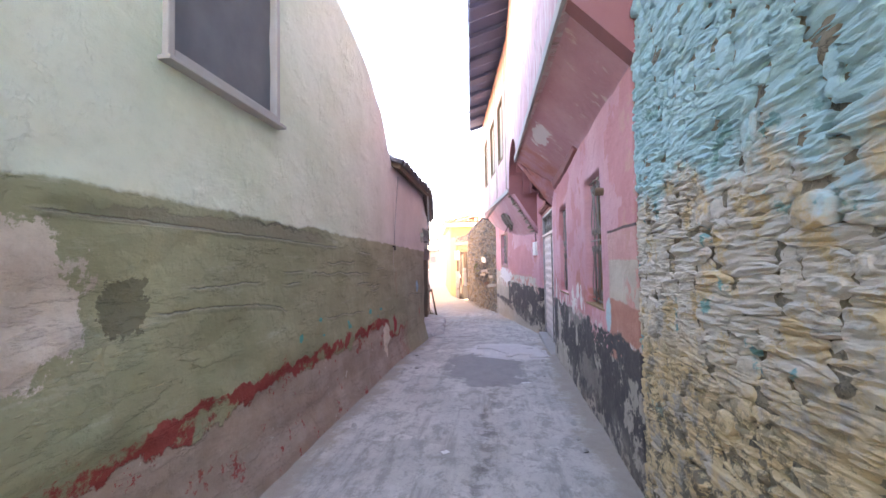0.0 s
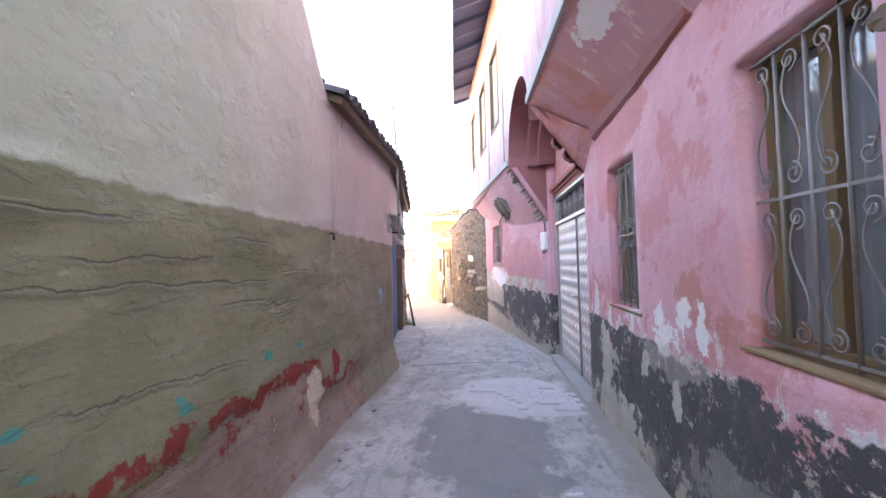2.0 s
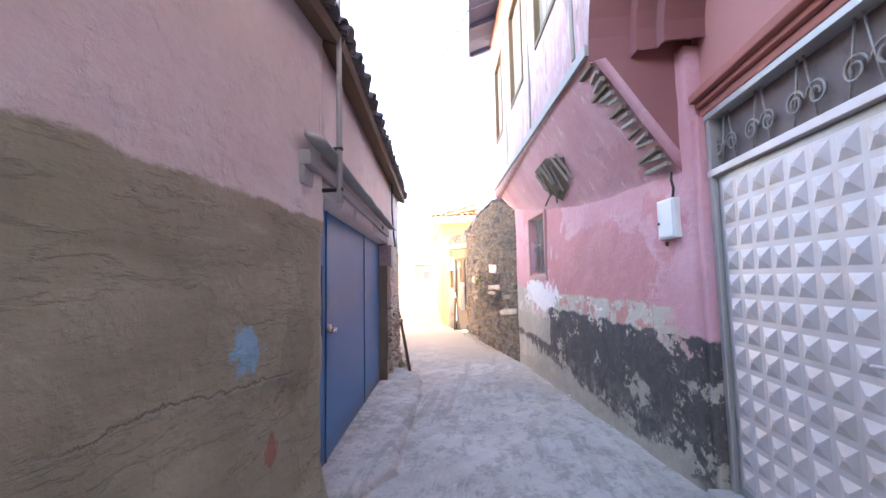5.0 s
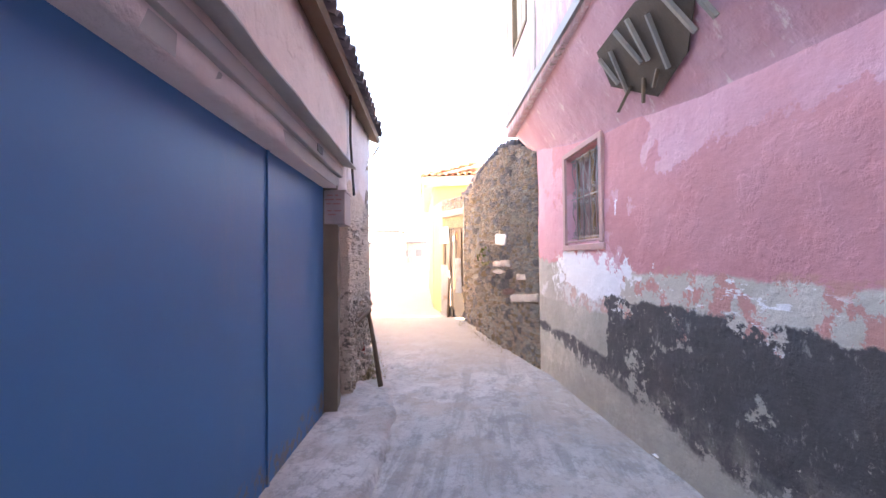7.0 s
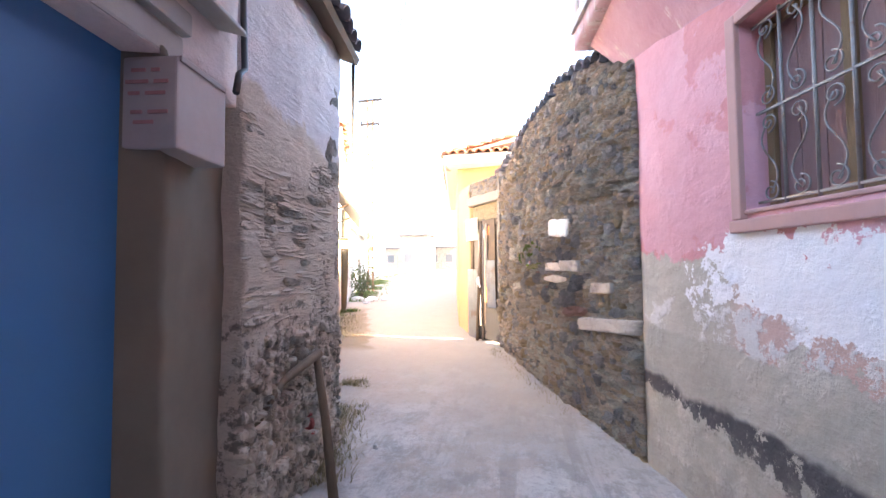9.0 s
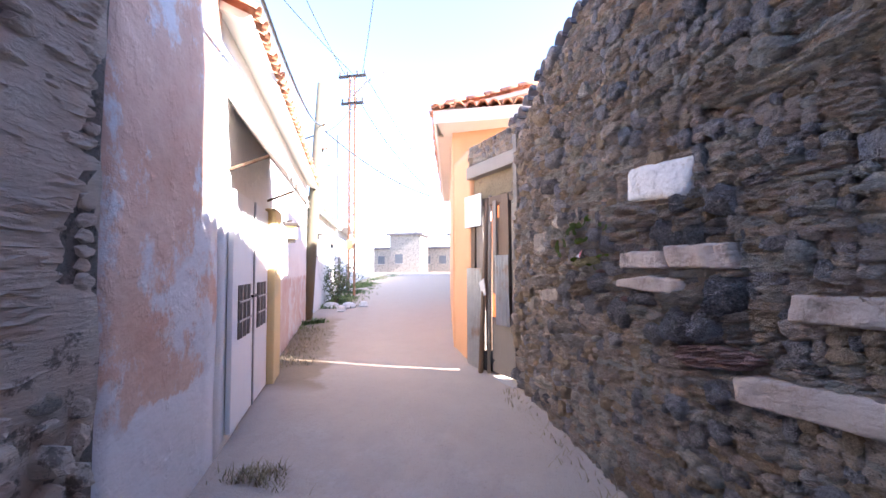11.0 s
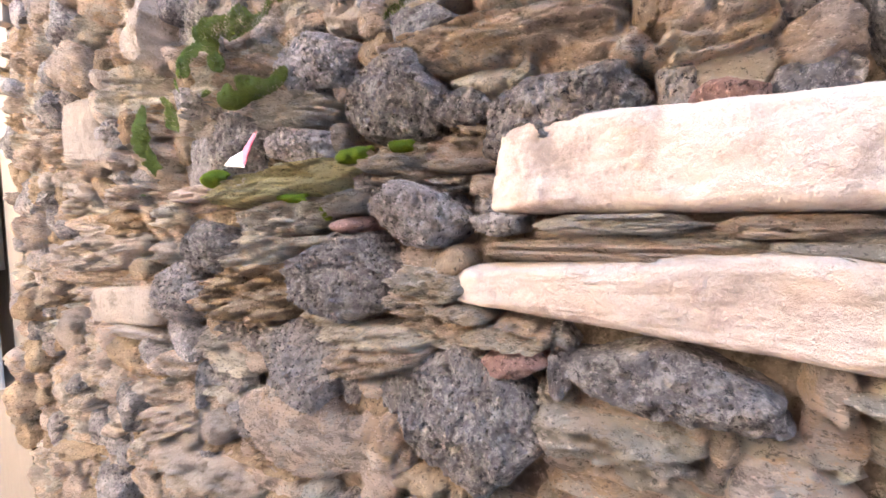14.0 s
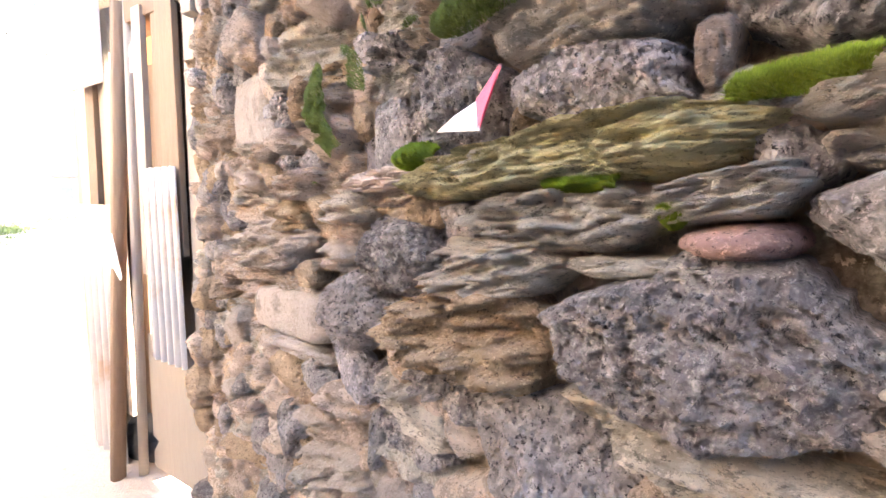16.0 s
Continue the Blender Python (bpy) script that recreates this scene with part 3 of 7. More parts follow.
M_PALE = stone_material("cream_limestone", (0.44, 0.36, 0.29), (0.58, 0.49, 0.41), (0.40, 0.32, 0.25), fine=18, dots=0.4)
M_WHITE_STONE = stone_material("whitewashed_block", (0.66, 0.63, 0.60), (0.72, 0.69, 0.66), (0.60, 0.57, 0.53), fine=12, strength=0.3, dots=0.1)
M_REDSTONE = stone_material("dull_red_stone", (0.44, 0.26, 0.22), (0.52, 0.33, 0.28), (0.34, 0.20, 0.17), fine=14)
M_RUBBLE = painted_rubble_material()
M_EARTH = mortar_material("earth_mortar", (0.42, 0.315, 0.225), (0.63, 0.50, 0.38))
M_DARKJOINT = mortar_material("dark_earth_joint", (0.26, 0.22, 0.15), (0.44, 0.37, 0.27))
M_OCHREMORTAR = mortar_material("ochre_mortar", (0.38, 0.28, 0.16), (0.52, 0.40, 0.24))
M_GREYMORTAR = mortar_material("grey_mud_render", (0.26, 0.23, 0.195), (0.40, 0.35, 0.30))
M_FADEDRED = plain("faded_red_marker", (0.42, 0.20, 0.19), 0.9, vary=0.3, scale=30)
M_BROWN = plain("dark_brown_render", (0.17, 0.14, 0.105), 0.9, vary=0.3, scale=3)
M_BLUE = blue_material()
M_OLDWOOD = wood_material("weathered_brown_wood", (0.13, 0.085, 0.055), (0.26, 0.18, 0.12))
M_DARKPLANK = wood_material("dark_brown_plank", (0.07, 0.045, 0.03), (0.15, 0.10, 0.068))
M_GREYWOOD = wood_material("grey_weathered_wood", (0.24, 0.20, 0.165), (0.38, 0.33, 0.28))
M_EAVE = wood_material("blue_grey_eave_boards", (0.08, 0.11, 0.20), (0.13, 0.17, 0.29), (1, 6, 1))
M_TILE = roof_tile_material("orange_clay_tile", (0.50, 0.20, 0.11), (0.60, 0.30, 0.18))
M_DARKTILE = roof_tile_material("dark_lichened_clay_tile", (0.13, 0.12, 0.13), (0.22, 0.19, 0.19))
M_WHITEWALL = plain("white_limewash", (0.76, 0.74, 0.70), 0.9, vary=0.08, scale=2, dirt=(0.52, 0.48, 0.43))
M_ORANGE = plain("orange_plaster", (0.66, 0.34, 0.17), 0.9, vary=0.1, scale=2.5)
M_CREAM = plain("cream_painted_trim", (0.68, 0.62, 0.54), 0.7, vary=0.1, scale=3)
M_CONCRETE = plain("bare_concrete", (0.40, 0.375, 0.35), 0.92, vary=0.2, scale=4, bump=0.4)
M_IRON = plain("grey_painted_iron", (0.27, 0.245, 0.23), 0.55, 0.4, scale=20, dirt=(0.20, 0.11, 0.07))
M_DARKIRON = plain("dark_rusty_iron", (0.06, 0.05, 0.047), 0.6, 0.4, scale=20)
M_STEEL = plain("silver_painted_steel_sheet", (0.58, 0.52, 0.52), 0.5, 0.2, vary=0.1, scale=5, bump=0.05, dirt=(0.52, 0.43, 0.38))
M_DOORSTEEL = plain("grey_steel_frame", (0.42, 0.41, 0.40), 0.5, 0.5, vary=0.15, scale=8)
M_WHITEPAINT = plain("white_paint", (0.78, 0.77, 0.76), 0.6, vary=0.06, scale=5)
M_BLACKRUBBER = plain("black_cable_sheath", (0.02, 0.02, 0.022), 0.5, vary=0.2)
M_DARKRED = plain("dull_red_limewash", (0.40, 0.135, 0.11), 0.88, vary=0.22, scale=1.6, bump=0.3)
# Darker red limewash: shade under the overhangs is put into its colour.
M_SHADED_RED = plain("maroon_limewash", (0.30, 0.115, 0.115), 0.88, vary=0.25, scale=1.6, bump=0.3)
M_CURTAIN = plain("pale_curtain_cloth", (0.55, 0.52, 0.50), 0.9, vary=0.12, scale=6)
M_ZINC = plain("corrugated_zinc", (0.42, 0.43, 0.43), 0.45, 0.7, vary=0.2, scale=6, dirt=(0.36, 0.27, 0.20))


# ---- building helpers ----
def ground_z(x, y):
    z = float(np.interp(y, [-20, 6, 8, 9.5, 12, 14, 16, 17.3, 19, 26, 45, 90, 200], [0.02, 0, -0.08, -0.13, -0.24, -0.29, -0.27, -0.18, -0.10, 0.05, 0.6, 1.0, 1.0]))
    return z


def thing(name, x, y, z, label="", category="", group="", kind=""):
    ob = new(name)
    ob.location = (x, y, z)
    ob.empty_display_size = 0.1
    return tagged(ob, label, category, group, kind)


def part(name, bm, material, parent=None, label="", smooth=False):
    """Links a bmesh, built in world metres, as one mesh object under a thing or a part."""
    me = bpy.data.meshes.new(name)
    if isinstance(bm, bmesh.types.BMesh):
        bm.normal_update()
        bm.to_mesh(me)
        bm.free()
    else:
        verts, faces = bm
        me.from_pydata([tuple(v) for v in verts], [], [tuple(int(i) for i in f) for f in faces])
        me.update()
    for m in material if isinstance(material, (list, tuple)) else [material]:
        me.materials.append(m)
    if smooth:
        me.polygons.foreach_set("use_smooth", [True] * len(me.polygons))
    ob = new(name, me)
    if parent is not None:
        ob.parent = parent
        ob.matrix_parent_inverse = (root_matrix(parent)).inverted()
    if label:
        ob["label"] = label
    return ob


def root_matrix(ob):
    return Matrix.Translation(ob.location) if ob.type == "EMPTY" else Matrix()


def structure(ob, label="", category=""):
    return tagged(ob, label, category, kind="structure")


def add_box(bm, lo, hi, m=None, bevel=0.0):
    vs = bmesh.ops.create_cube(bm, size=1.0)["verts"]
    lo, hi = Vector(lo), Vector(hi)
    for v in vs:
        v.co = Vector([lo[i] + (v.co[i] + 0.5) * (hi[i] - lo[i]) for i in range(3)])
    if bevel:
        es = list({e for v in vs for e in v.link_edges})
        vs = bmesh.ops.bevel(bm, geom=es, offset=bevel, segments=2, affect="EDGES", profile=0.6)["verts"]
    if m is not None:
        bmesh.ops.transform(bm, matrix=m, verts=vs)
    return vs


def box(lo, hi, m=None, bevel=0.0):
    bm = bmesh.new()
    add_box(bm, lo, hi, m, bevel)
    return bm


def tube(points, r, sides=8, closed=False, taper=None):
    """A round rod along points, as verts and faces."""
    pts = [Vector(p) for p in points]
    verts, faces, n = [], [], len(pts)
    side = None
    for i, p in enumerate(pts):
        d = (pts[(i + 1) % n] - pts[i - 1]) if closed else (pts[min(i + 1, n - 1)] - pts[max(i - 1, 0)])
        d.normalize()
        if side is None:
            side = d.orthogonal().normalized()
        side = (side - d * side.dot(d)).normalized()
        up = d.cross(side)
        k = r if taper is None else r + (taper - r) * i / max(1, n - 1)
        for j in range(sides):
            a = 2 * math.pi * j / sides
            verts.append(p + side * math.cos(a) * k + up * math.sin(a) * k)
    for i in range(n if closed else n - 1):
        for j in range(sides):
            a, b = i * sides + j, i * sides + (j + 1) % sides
            c, d = ((i + 1) % n) * sides + (j + 1) % sides, ((i + 1) % n) * sides + j
            faces.append((a, b, c, d))
    if not closed:
        faces.append(tuple(range(sides))[::-1])
        faces.append(tuple((n - 1) * sides + j for j in range(sides)))
    return verts, faces


def merged(*pieces):
    verts, faces = [], []
    for v, f in pieces:
        k = len(verts)
        verts += list(v)
        faces += [tuple(i + k for i in q) for q in f]
    return verts, faces


class Wall:
    """A vertical plane over the line a-b; the street lies on the side of n."""

    def __init__(self, a, b, side):
        self.a, self.b = Vector((*a, 0)), Vector((*b, 0))
        self.len = (self.b - self.a).length
        self.d = (self.b - self.a) / self.len
        self.n = Vector((self.d.y, -self.d.x, 0)) * side

    def at(self, s, z, out=0.0):
        return self.a + self.d * s + self.n * out + Vector((0, 0, z))

    def s(self, y):
        return (y - self.a.y) / self.d.y

    def basis(self, s, z, out=0.0):
        """Pose with x along the wall, y out into the street, z up."""
        m = Matrix((self.d, self.n, Vector((0, 0, 1)))).transposed().to_4x4()
        return Matrix.Translation(self.at(s, z, out)) @ m


def panel(wall, s0, s1, z0, top, thick, holes=(), step=0.1, rough=0.012, freq=1.2, seed=0.0, relief=None):
    """An uneven wall with thickness and openings (s0, s1, z0, z1); top is a height or a function of s."""
    topf = top if callable(top) else (lambda s: top)
    ss = set(np.round(np.linspace(s0, s1, max(2, int((s1 - s0) / step) + 1)), 4))
    zmax = max(topf(s) for s in np.linspace(s0, s1, 60))
    zs = set(np.round(np.linspace(z0, zmax, max(2, int((zmax - z0) / step) + 1)), 4))
    for h in holes:
        for v in h[:2]:
            ss = {s for s in ss if abs(s - v) > step * 0.3} | {v}
        for v in h[2:]:
            zs = {z for z in zs if abs(z - v) > step * 0.3} | {v}
    ss, zs = sorted(ss), sorted(zs)
    verts, back, idx = [], [], {}
    for i, s in enumerate(ss):
        for j, z in enumerate(zs):
            zz = min(z, topf(s))
            p = wall.at(s, zz)
            edge = any(h[0] - 0.01 <= s <= h[1] + 0.01 and h[2] - 0.01 <= zz <= h[3] + 0.01 for h in holes)
            q = p * freq + Vector((seed, 0, 0))
            k = noise.noise(q) + 0.5 * noise.noise(q * 2.7) + 0.25 * noise.noise(q * 6.1)
            extra = relief(p.y, zz) if relief else 0.0
            verts.append(p + wall.n * (0 if edge else k * rough + extra))
            back.append(p - wall.n * thick)
            idx[i, j] = len(verts) - 1
    faces, count = [], {}
    n = len(verts)
    for i in range(len(ss) - 1):
        for j in range(len(zs) - 1):
            cs, cz = (ss[i] + ss[i + 1]) / 2, (zs[j] + zs[j + 1]) / 2
            if any(h[0] < cs < h[1] and h[2] < cz < h[3] for h in holes):
                continue
            if min(zs[j + 1], max(topf(ss[i]), topf(ss[i + 1]))) <= zs[j] + 1e-4:
                continue
            f = (idx[i, j], idx[i + 1, j], idx[i + 1, j + 1], idx[i, j + 1])
            if (wall.d.cross(Vector((0, 0, 1)))).dot(wall.n) < 0:
                f = f[::-1]
            faces.append(f)
            for a, b in zip(f, f[1:] + f[:1]):
                count[a, b] = 1
    rim = [(b, a, a + n, b + n) for a, b in count if (b, a) not in count]
    faces = faces + [tuple(v + n for v in f[::-1]) for f in faces] + rim
    return verts + back, faces


# ---- the ground ----
def build_ground():
    xs = np.unique(np.r_[np.linspace(-600, -20, 14), np.linspace(-20, -3, 40), np.linspace(-3, 1.6, 70), np.linspace(1.6, 20, 20), np.linspace(20, 600, 14)])
    ys = np.unique(np.r_[np.linspace(-600, -6, 14), np.linspace(-6, 20, 300), np.linspace(20, 60, 80), np.linspace(60, 900, 24)])
    verts = []
    for y in ys:
        for x in xs:
            k = 0.012 * noise.noise(Vector((x * 1.3, y * 1.3, 0))) + 0.006 * noise.noise(Vector((x * 5, y * 5, 3))) if abs(x) < 20 and y < 60 else 0
            crown = -0.03 * min(1, abs(x + 0.4) / 1.2) if y < 14 else 0
            verts.append((x, y, ground_z(x, y) + k + crown + (0.02 if y < 14 else 0)))
    w = len(xs)
    faces = [(j * w + i, j * w + i + 1, (j + 1) * w + i + 1, (j + 1) * w + i) for j in range(len(ys) - 1) for i in range(w - 1)]
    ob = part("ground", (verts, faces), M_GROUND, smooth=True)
    structure(ob, "worn grey concrete lane with patches, turning to dusty earth", "ground")


build_ground()

W_LEFT = Wall((-1.62, -4.0), (-1.62, 8.42), 1)
W_DOOR = Wall((-1.64, 8.42), (-2.22, 12.05), 1)
W_RIGHT = Wall((0.88, -4.0), (0.88, 6.8), -1)
W_PINK2 = Wall((0.87, 8.95), (-0.12, 14.1), -1)
W_STONE = Wall((-0.12, 14.1), (-1.39, 17.55), -1)
W_BAY1 = Wall((0.464, 2.6), (0.31, 6.78), -1)
W_BAY2 = Wall((0.24, 9.06), (-0.51, 14.53), -1)


def left_top(s):
    y = s - 4.0
    return float(np.interp(y, [-4, 3.8, 4.3, 4.9, 5.4, 5.8, 5.95, 9], [4.4, 4.28, 4.16, 3.98, 3.64, 3.12, 3.0, 3.0]))


def left_relief(y, z):
    """Hacked render: thin ledges broken along the courses, deeper where the coat has dropped off at the foot."""
    low = min(1.0, max(0.0, (2.0 - z) / 0.15))
    q = Vector((y * 0.9, z * 3.2, 4.0))
    n = noise.noise(q) + 0.5 * noise.noise(q * 2.3) + 0.3 * noise.noise(q * 5.0)
    ledge = 0.006 * math.tanh(n * 9.0) + 0.003 * n
    foot = (0.68 if y < 5.6 else 0.40) + 0.2 * noise.noise(Vector((y * 2.4, z * 2.4, 1.0)))
    fall = -0.02 if z < foot and -3 < y < 6.2 else 0.0
    spur = 0.06 * max(0.0, 0.25 - z) / 0.25
    hollow = -0.05 * math.exp(-((y - 1.5) / 0.16) ** 2 - ((z - 1.32) / 0.16) ** 2) - 0.025 * math.exp(-((y - 1.05) / 0.4) ** 4 - ((z - 1.36) / 0.3) ** 4)
    return low * (ledge + fall + hollow) + spur


def build_left():
    ob = part("wall_left", panel(W_LEFT, 0, W_LEFT.len, -0.15, left_top, 0.4, [(5.73, 6.69, 2.58, 3.55)], 0.045, 0.012, 1.1, relief=left_relief), M_LEFT, smooth=True)
    structure(ob, "pale green and rose plastered wall, olive below, peeling to red", "wall")
    # wall over the garage door, and the piers beyond it
    wall = W_DOOR
    ob = part("wall_over_garage", panel(wall, 0.0, wall.len + 0.42, 1.92, 3.0, 0.3, (), 0.1, 0.015, 1.3, 5), M_LEFT, smooth=True)
    structure(ob, "grey-rose plastered wall above the blue garage door", "wall")


build_left()


def build_right():
    wall = W_RIGHT
    holes = [(7.62, 8.23, 1.08, 2.30), (9.42, 10.02, 1.07, 2.24)]
    ob = part("wall_pink", panel(wall, 6.68, wall.len + 0.02, -0.15, 3.1, 0.28, holes, 0.07, 0.014, 1.2, 2), M_PINK, smooth=True)
    structure(ob, "pink limewashed wall with a black painted dado, flaking", "wall")
    ob = part("wall_pink_bend", panel(W_PINK2, 0.0, W_PINK2.len, -0.45, 3.0, 0.28, [(3.36, 4.175, 1.43, 2.35)], 0.07, 0.014, 1.2, 9), M_PINK, smooth=True)
    structure(ob, "pink limewashed wall with scars, grey render and a black dado", "wall")
    # upper storey
    ob = part("wall_upper", panel(W_BAY1, 0, W_BAY1.len, 3.18, 6.6, 0.2, (), 0.15, 0.01), M_UPPER, smooth=True)
    structure(ob, "weathered pink upper wall of the jettied storey", "wall")
    holes = [(W_BAY2.s(y0), W_BAY2.s(y1), 4.05, 5.6) for y0, y1 in ((9.75, 10.65), (11.35, 12.3), (13.15, 14.0))]
    ob = part("wall_upper_bend", panel(W_BAY2, 0, W_BAY2.len, 3.08, 6.6, 0.2, holes, 0.12, 0.012), M_UPPER, smooth=True)
    structure(ob, "streaked pink and white upper wall of the jettied storey", "wall")
    # end walls of the upper storey
    end = Wall((-0.50, 14.52), (3.5, 14.95), -1)
    ob = part("wall_upper_end", panel(end, 0, end.len, 3.22, 6.6, 0.2, (), 0.3, 0.01), M_UPPER)
    structure(ob, "weathered upper end wall of the pink house", "wall")


build_right()


def soffit(name, w_out, so0, so1, zo0, zo1, w_in, si0, si1, zi0, zi1, label, bend=1.0):
    n, m = 40, 8
    verts = []
    for i in range(n + 1):
        u = i / n
        p = w_out.at(so0 + (so1 - so0) * u, zo0 + (zo1 - zo0) * u)
        q = w_in.at(si0 + (si1 - si0) * u, zi0 + (zi1 - zi0) * u ** bend, -0.02)
        for j in range(m + 1):
            v = p.lerp(q, j / m)
            verts.append(v + Vector((0, 0, 0.015 * noise.noise(v * 2))))
    k = len(verts)
    verts += [v + Vector((0.02, 0, 0.12)) for v in verts]
    faces = []
    for i in range(n):
        for j in range(m):
            a = i * (m + 1) + j
            f = (a, a + 1, a + m + 2, a + m + 1)
            faces += [f, tuple(x + k for x in f[::-1])]
    for i in range(n):
        for j in (0, m):
            a = i * (m + 1) + j
            faces.append((a, a + m + 1, a + m + 1 + k, a + k))
    for j in range(m):
        for i in (0, n):
            a = i * (m + 1) + j
            faces.append((a, a + 1, a + 1 + k, a + k))
    ob = part(name, (verts, faces), M_SOFFIT, smooth=True)
    structure(ob, label, "soffit")


soffit("soffit_first_bay", W_BAY1, 0, W_BAY1.len, 3.24, 3.17, W_RIGHT, 6.6, 10.33, 2.77, 2.68, "sloping pink plastered underside of the overhang")
soffit("soffit_second_bay", W_BAY2, 0, W_BAY2.len, 3.06, 3.25, W_PINK2, 0.1, W_PINK2.len + 0.2, 2.07, 2.74, "sloping pink plastered underside of the overhang, broken to laths", 1.7)


def bay_end():
    """The hacked end of the first overhang, drawn down to the corbel, and a dark strip for the shadow gap where it
    meets the wall.
    """
    a, b, c = W_BAY1.at(W_BAY1.len, 3.17), Vector((0.90, 6.33, 2.68)), Vector((0.92, 6.80, 2.33))
    n, verts, faces = 14, [], []
    for i in range(n + 1):
        p, q = a.lerp(b, i / n), a.lerp(c, i / n)
        for j in range(n + 1):
            v = p.lerp(q, j / n)
            verts.append(v + Vector((-0.02, 0, -0.02)) * (noise.noise(v * 5) + 0.5 * noise.noise(v * 13)) * min(1, i / 3))
    k = len(verts)
    verts += [v + Vector((0.03, 0.02, 0.10)) for v in verts]
    for i in range(n):
        for j in range(n):
            f = (i * (n + 1) + j, i * (n + 1) + j + 1, (i + 1) * (n + 1) + j + 1, (i + 1) * (n + 1) + j)
            faces += [f, tuple(x + k for x in f[::-1])]
    for i in range(n):
        for j in (0, n):
            e = (i * (n + 1) + j, (i + 1) * (n + 1) + j)
            faces.append((e[0], e[1], e[1] + k, e[0] + k))
    faces += [(n * (n + 1) + j, n * (n + 1) + j + 1, n * (n + 1) + j + 1 + k, n * (n + 1) + j + k) for j in range(n)]
    structure(part("soffit_end", (verts, faces), M_SOFFIT), "cracked pink plaster end of the overhang", "soffit")
    # Raised strip whose dark colour stands for the shadow in the joint.
    bm = bmesh.new()
    m = W_RIGHT.basis(0, 0)
    grid = []
    for i in range(25):
        s = 8.55 + (10.36 - 8.55) * i / 24
        w = 0.012 + 0.085 * min(1.0, i / 10) * (1 + 0.25 * noise.noise(Vector((s * 4, 0, 0))))
        z = 2.742 - 0.02 * (s - 8.55)
        grid.append([bm.verts.new(m @ Vector(v)) for v in ((s, -0.01, z + 0.03), (s, 0.05, z + 0.035), (s, 0.035, z - w * 0.6), (s, -0.01, z - w))])
    for p, q in zip(grid, grid[1:]):
        for j in range(3):
            bm.faces.new((p[j], q[j], q[j + 1], p[j + 1]))
    bm.faces.new(grid[0][::-1])
    bm.faces.new(grid[-1])
    structure(part("joint_moulding", bm, M_SHADED_RED), "dark strip for the shadow gap where overhang meets wall", "moulding")
    bm = bmesh.new()
    q = [bm.verts.new((x, y, z)) for y in (2.585, 2.72) for x, z in ((0.452, 3.2), (0.90, 2.74), (0.90, 6.6), (0.452, 6.6))]
    for f in ((0, 1, 2, 3), (7, 6, 5, 4), (0, 4, 5, 1), (1, 5, 6, 2), (2, 6, 7, 3), (3, 7, 4, 0)):
        bm.faces.new([q[i] for i in f])
    bmesh.ops.recalc_face_normals(bm, faces=bm.faces[:])
    structure(part("wall_upper_near_end", bm, M_SHADED_RED), "shaded-red plastered near end of the upper storey", "wall")


bay_end()


# roof over the pink house
def build_eave():
    a0, a1 = Vector((-0.05, 1.5, 6.5)), Vector((-0.99, 14.81, 6.5))
    th = thing("house_roof", 0.3, 8.0, 6.5, "old hipped roof with blue-grey boarded eaves", "roof", kind="structure")
    n = 26
    for i in range(n):
        p, q = a0.lerp(a1, i / n), a0.lerp(a1, (i + 0.97) / n)
        bm = bmesh.new()
        vs = [bm.verts.new(v) for v in (p, q, q + Vector((4.5, 0, 1.3)), p + Vector((4.5, 0, 1.3)))]
        vs += [bm.verts.new(v.co + Vector((0, 0, 0.03))) for v in vs[:4]]
        for f in ((3, 2, 1, 0), (4, 5, 6, 7), (0, 1, 5, 4), (1, 2, 6, 5), (2, 3, 7, 6), (3, 0, 4, 7)):
            bm.faces.new([vs[k] for k in f])
        part("eave_board", bm, M_EAVE, th)
    for i in range(0, n + 1, 2):
        p = a0.lerp(a1, i / n)
        m = Matrix.Translation(p + Vector((0.02, -0.04 if i else 0.04, -0.09))) @ pose(0, 0, 0, 0, -16, 0)
        part("rafter", box((0, -0.04, 0), (1.4, 0.04, 0.09), m), M_EAVE, th)
    d = (a1 - a0).normalized()
    bm = bmesh.new()
    vs = [bm.verts.new(v) for v in (a0 + Vector((-0.03, 0, -0.12)), a1 + Vector((-0.03, 0.03, -0.12)), a1 + Vector((-0.03, 0.03, 0.06)), a0 + Vector((-0.03, 0, 0.06)))]
    bm.faces.new(vs)
    r = bmesh.ops.extrude_face_region(bm, geom=bm.faces[:])["geom"]
    bmesh.ops.translate(bm, vec=(0.025, 0, 0), verts=[v for v in r if isinstance(v, bmesh.types.BMVert)])
    part("fascia_board", bm, M_EAVE, th)


build_eave()


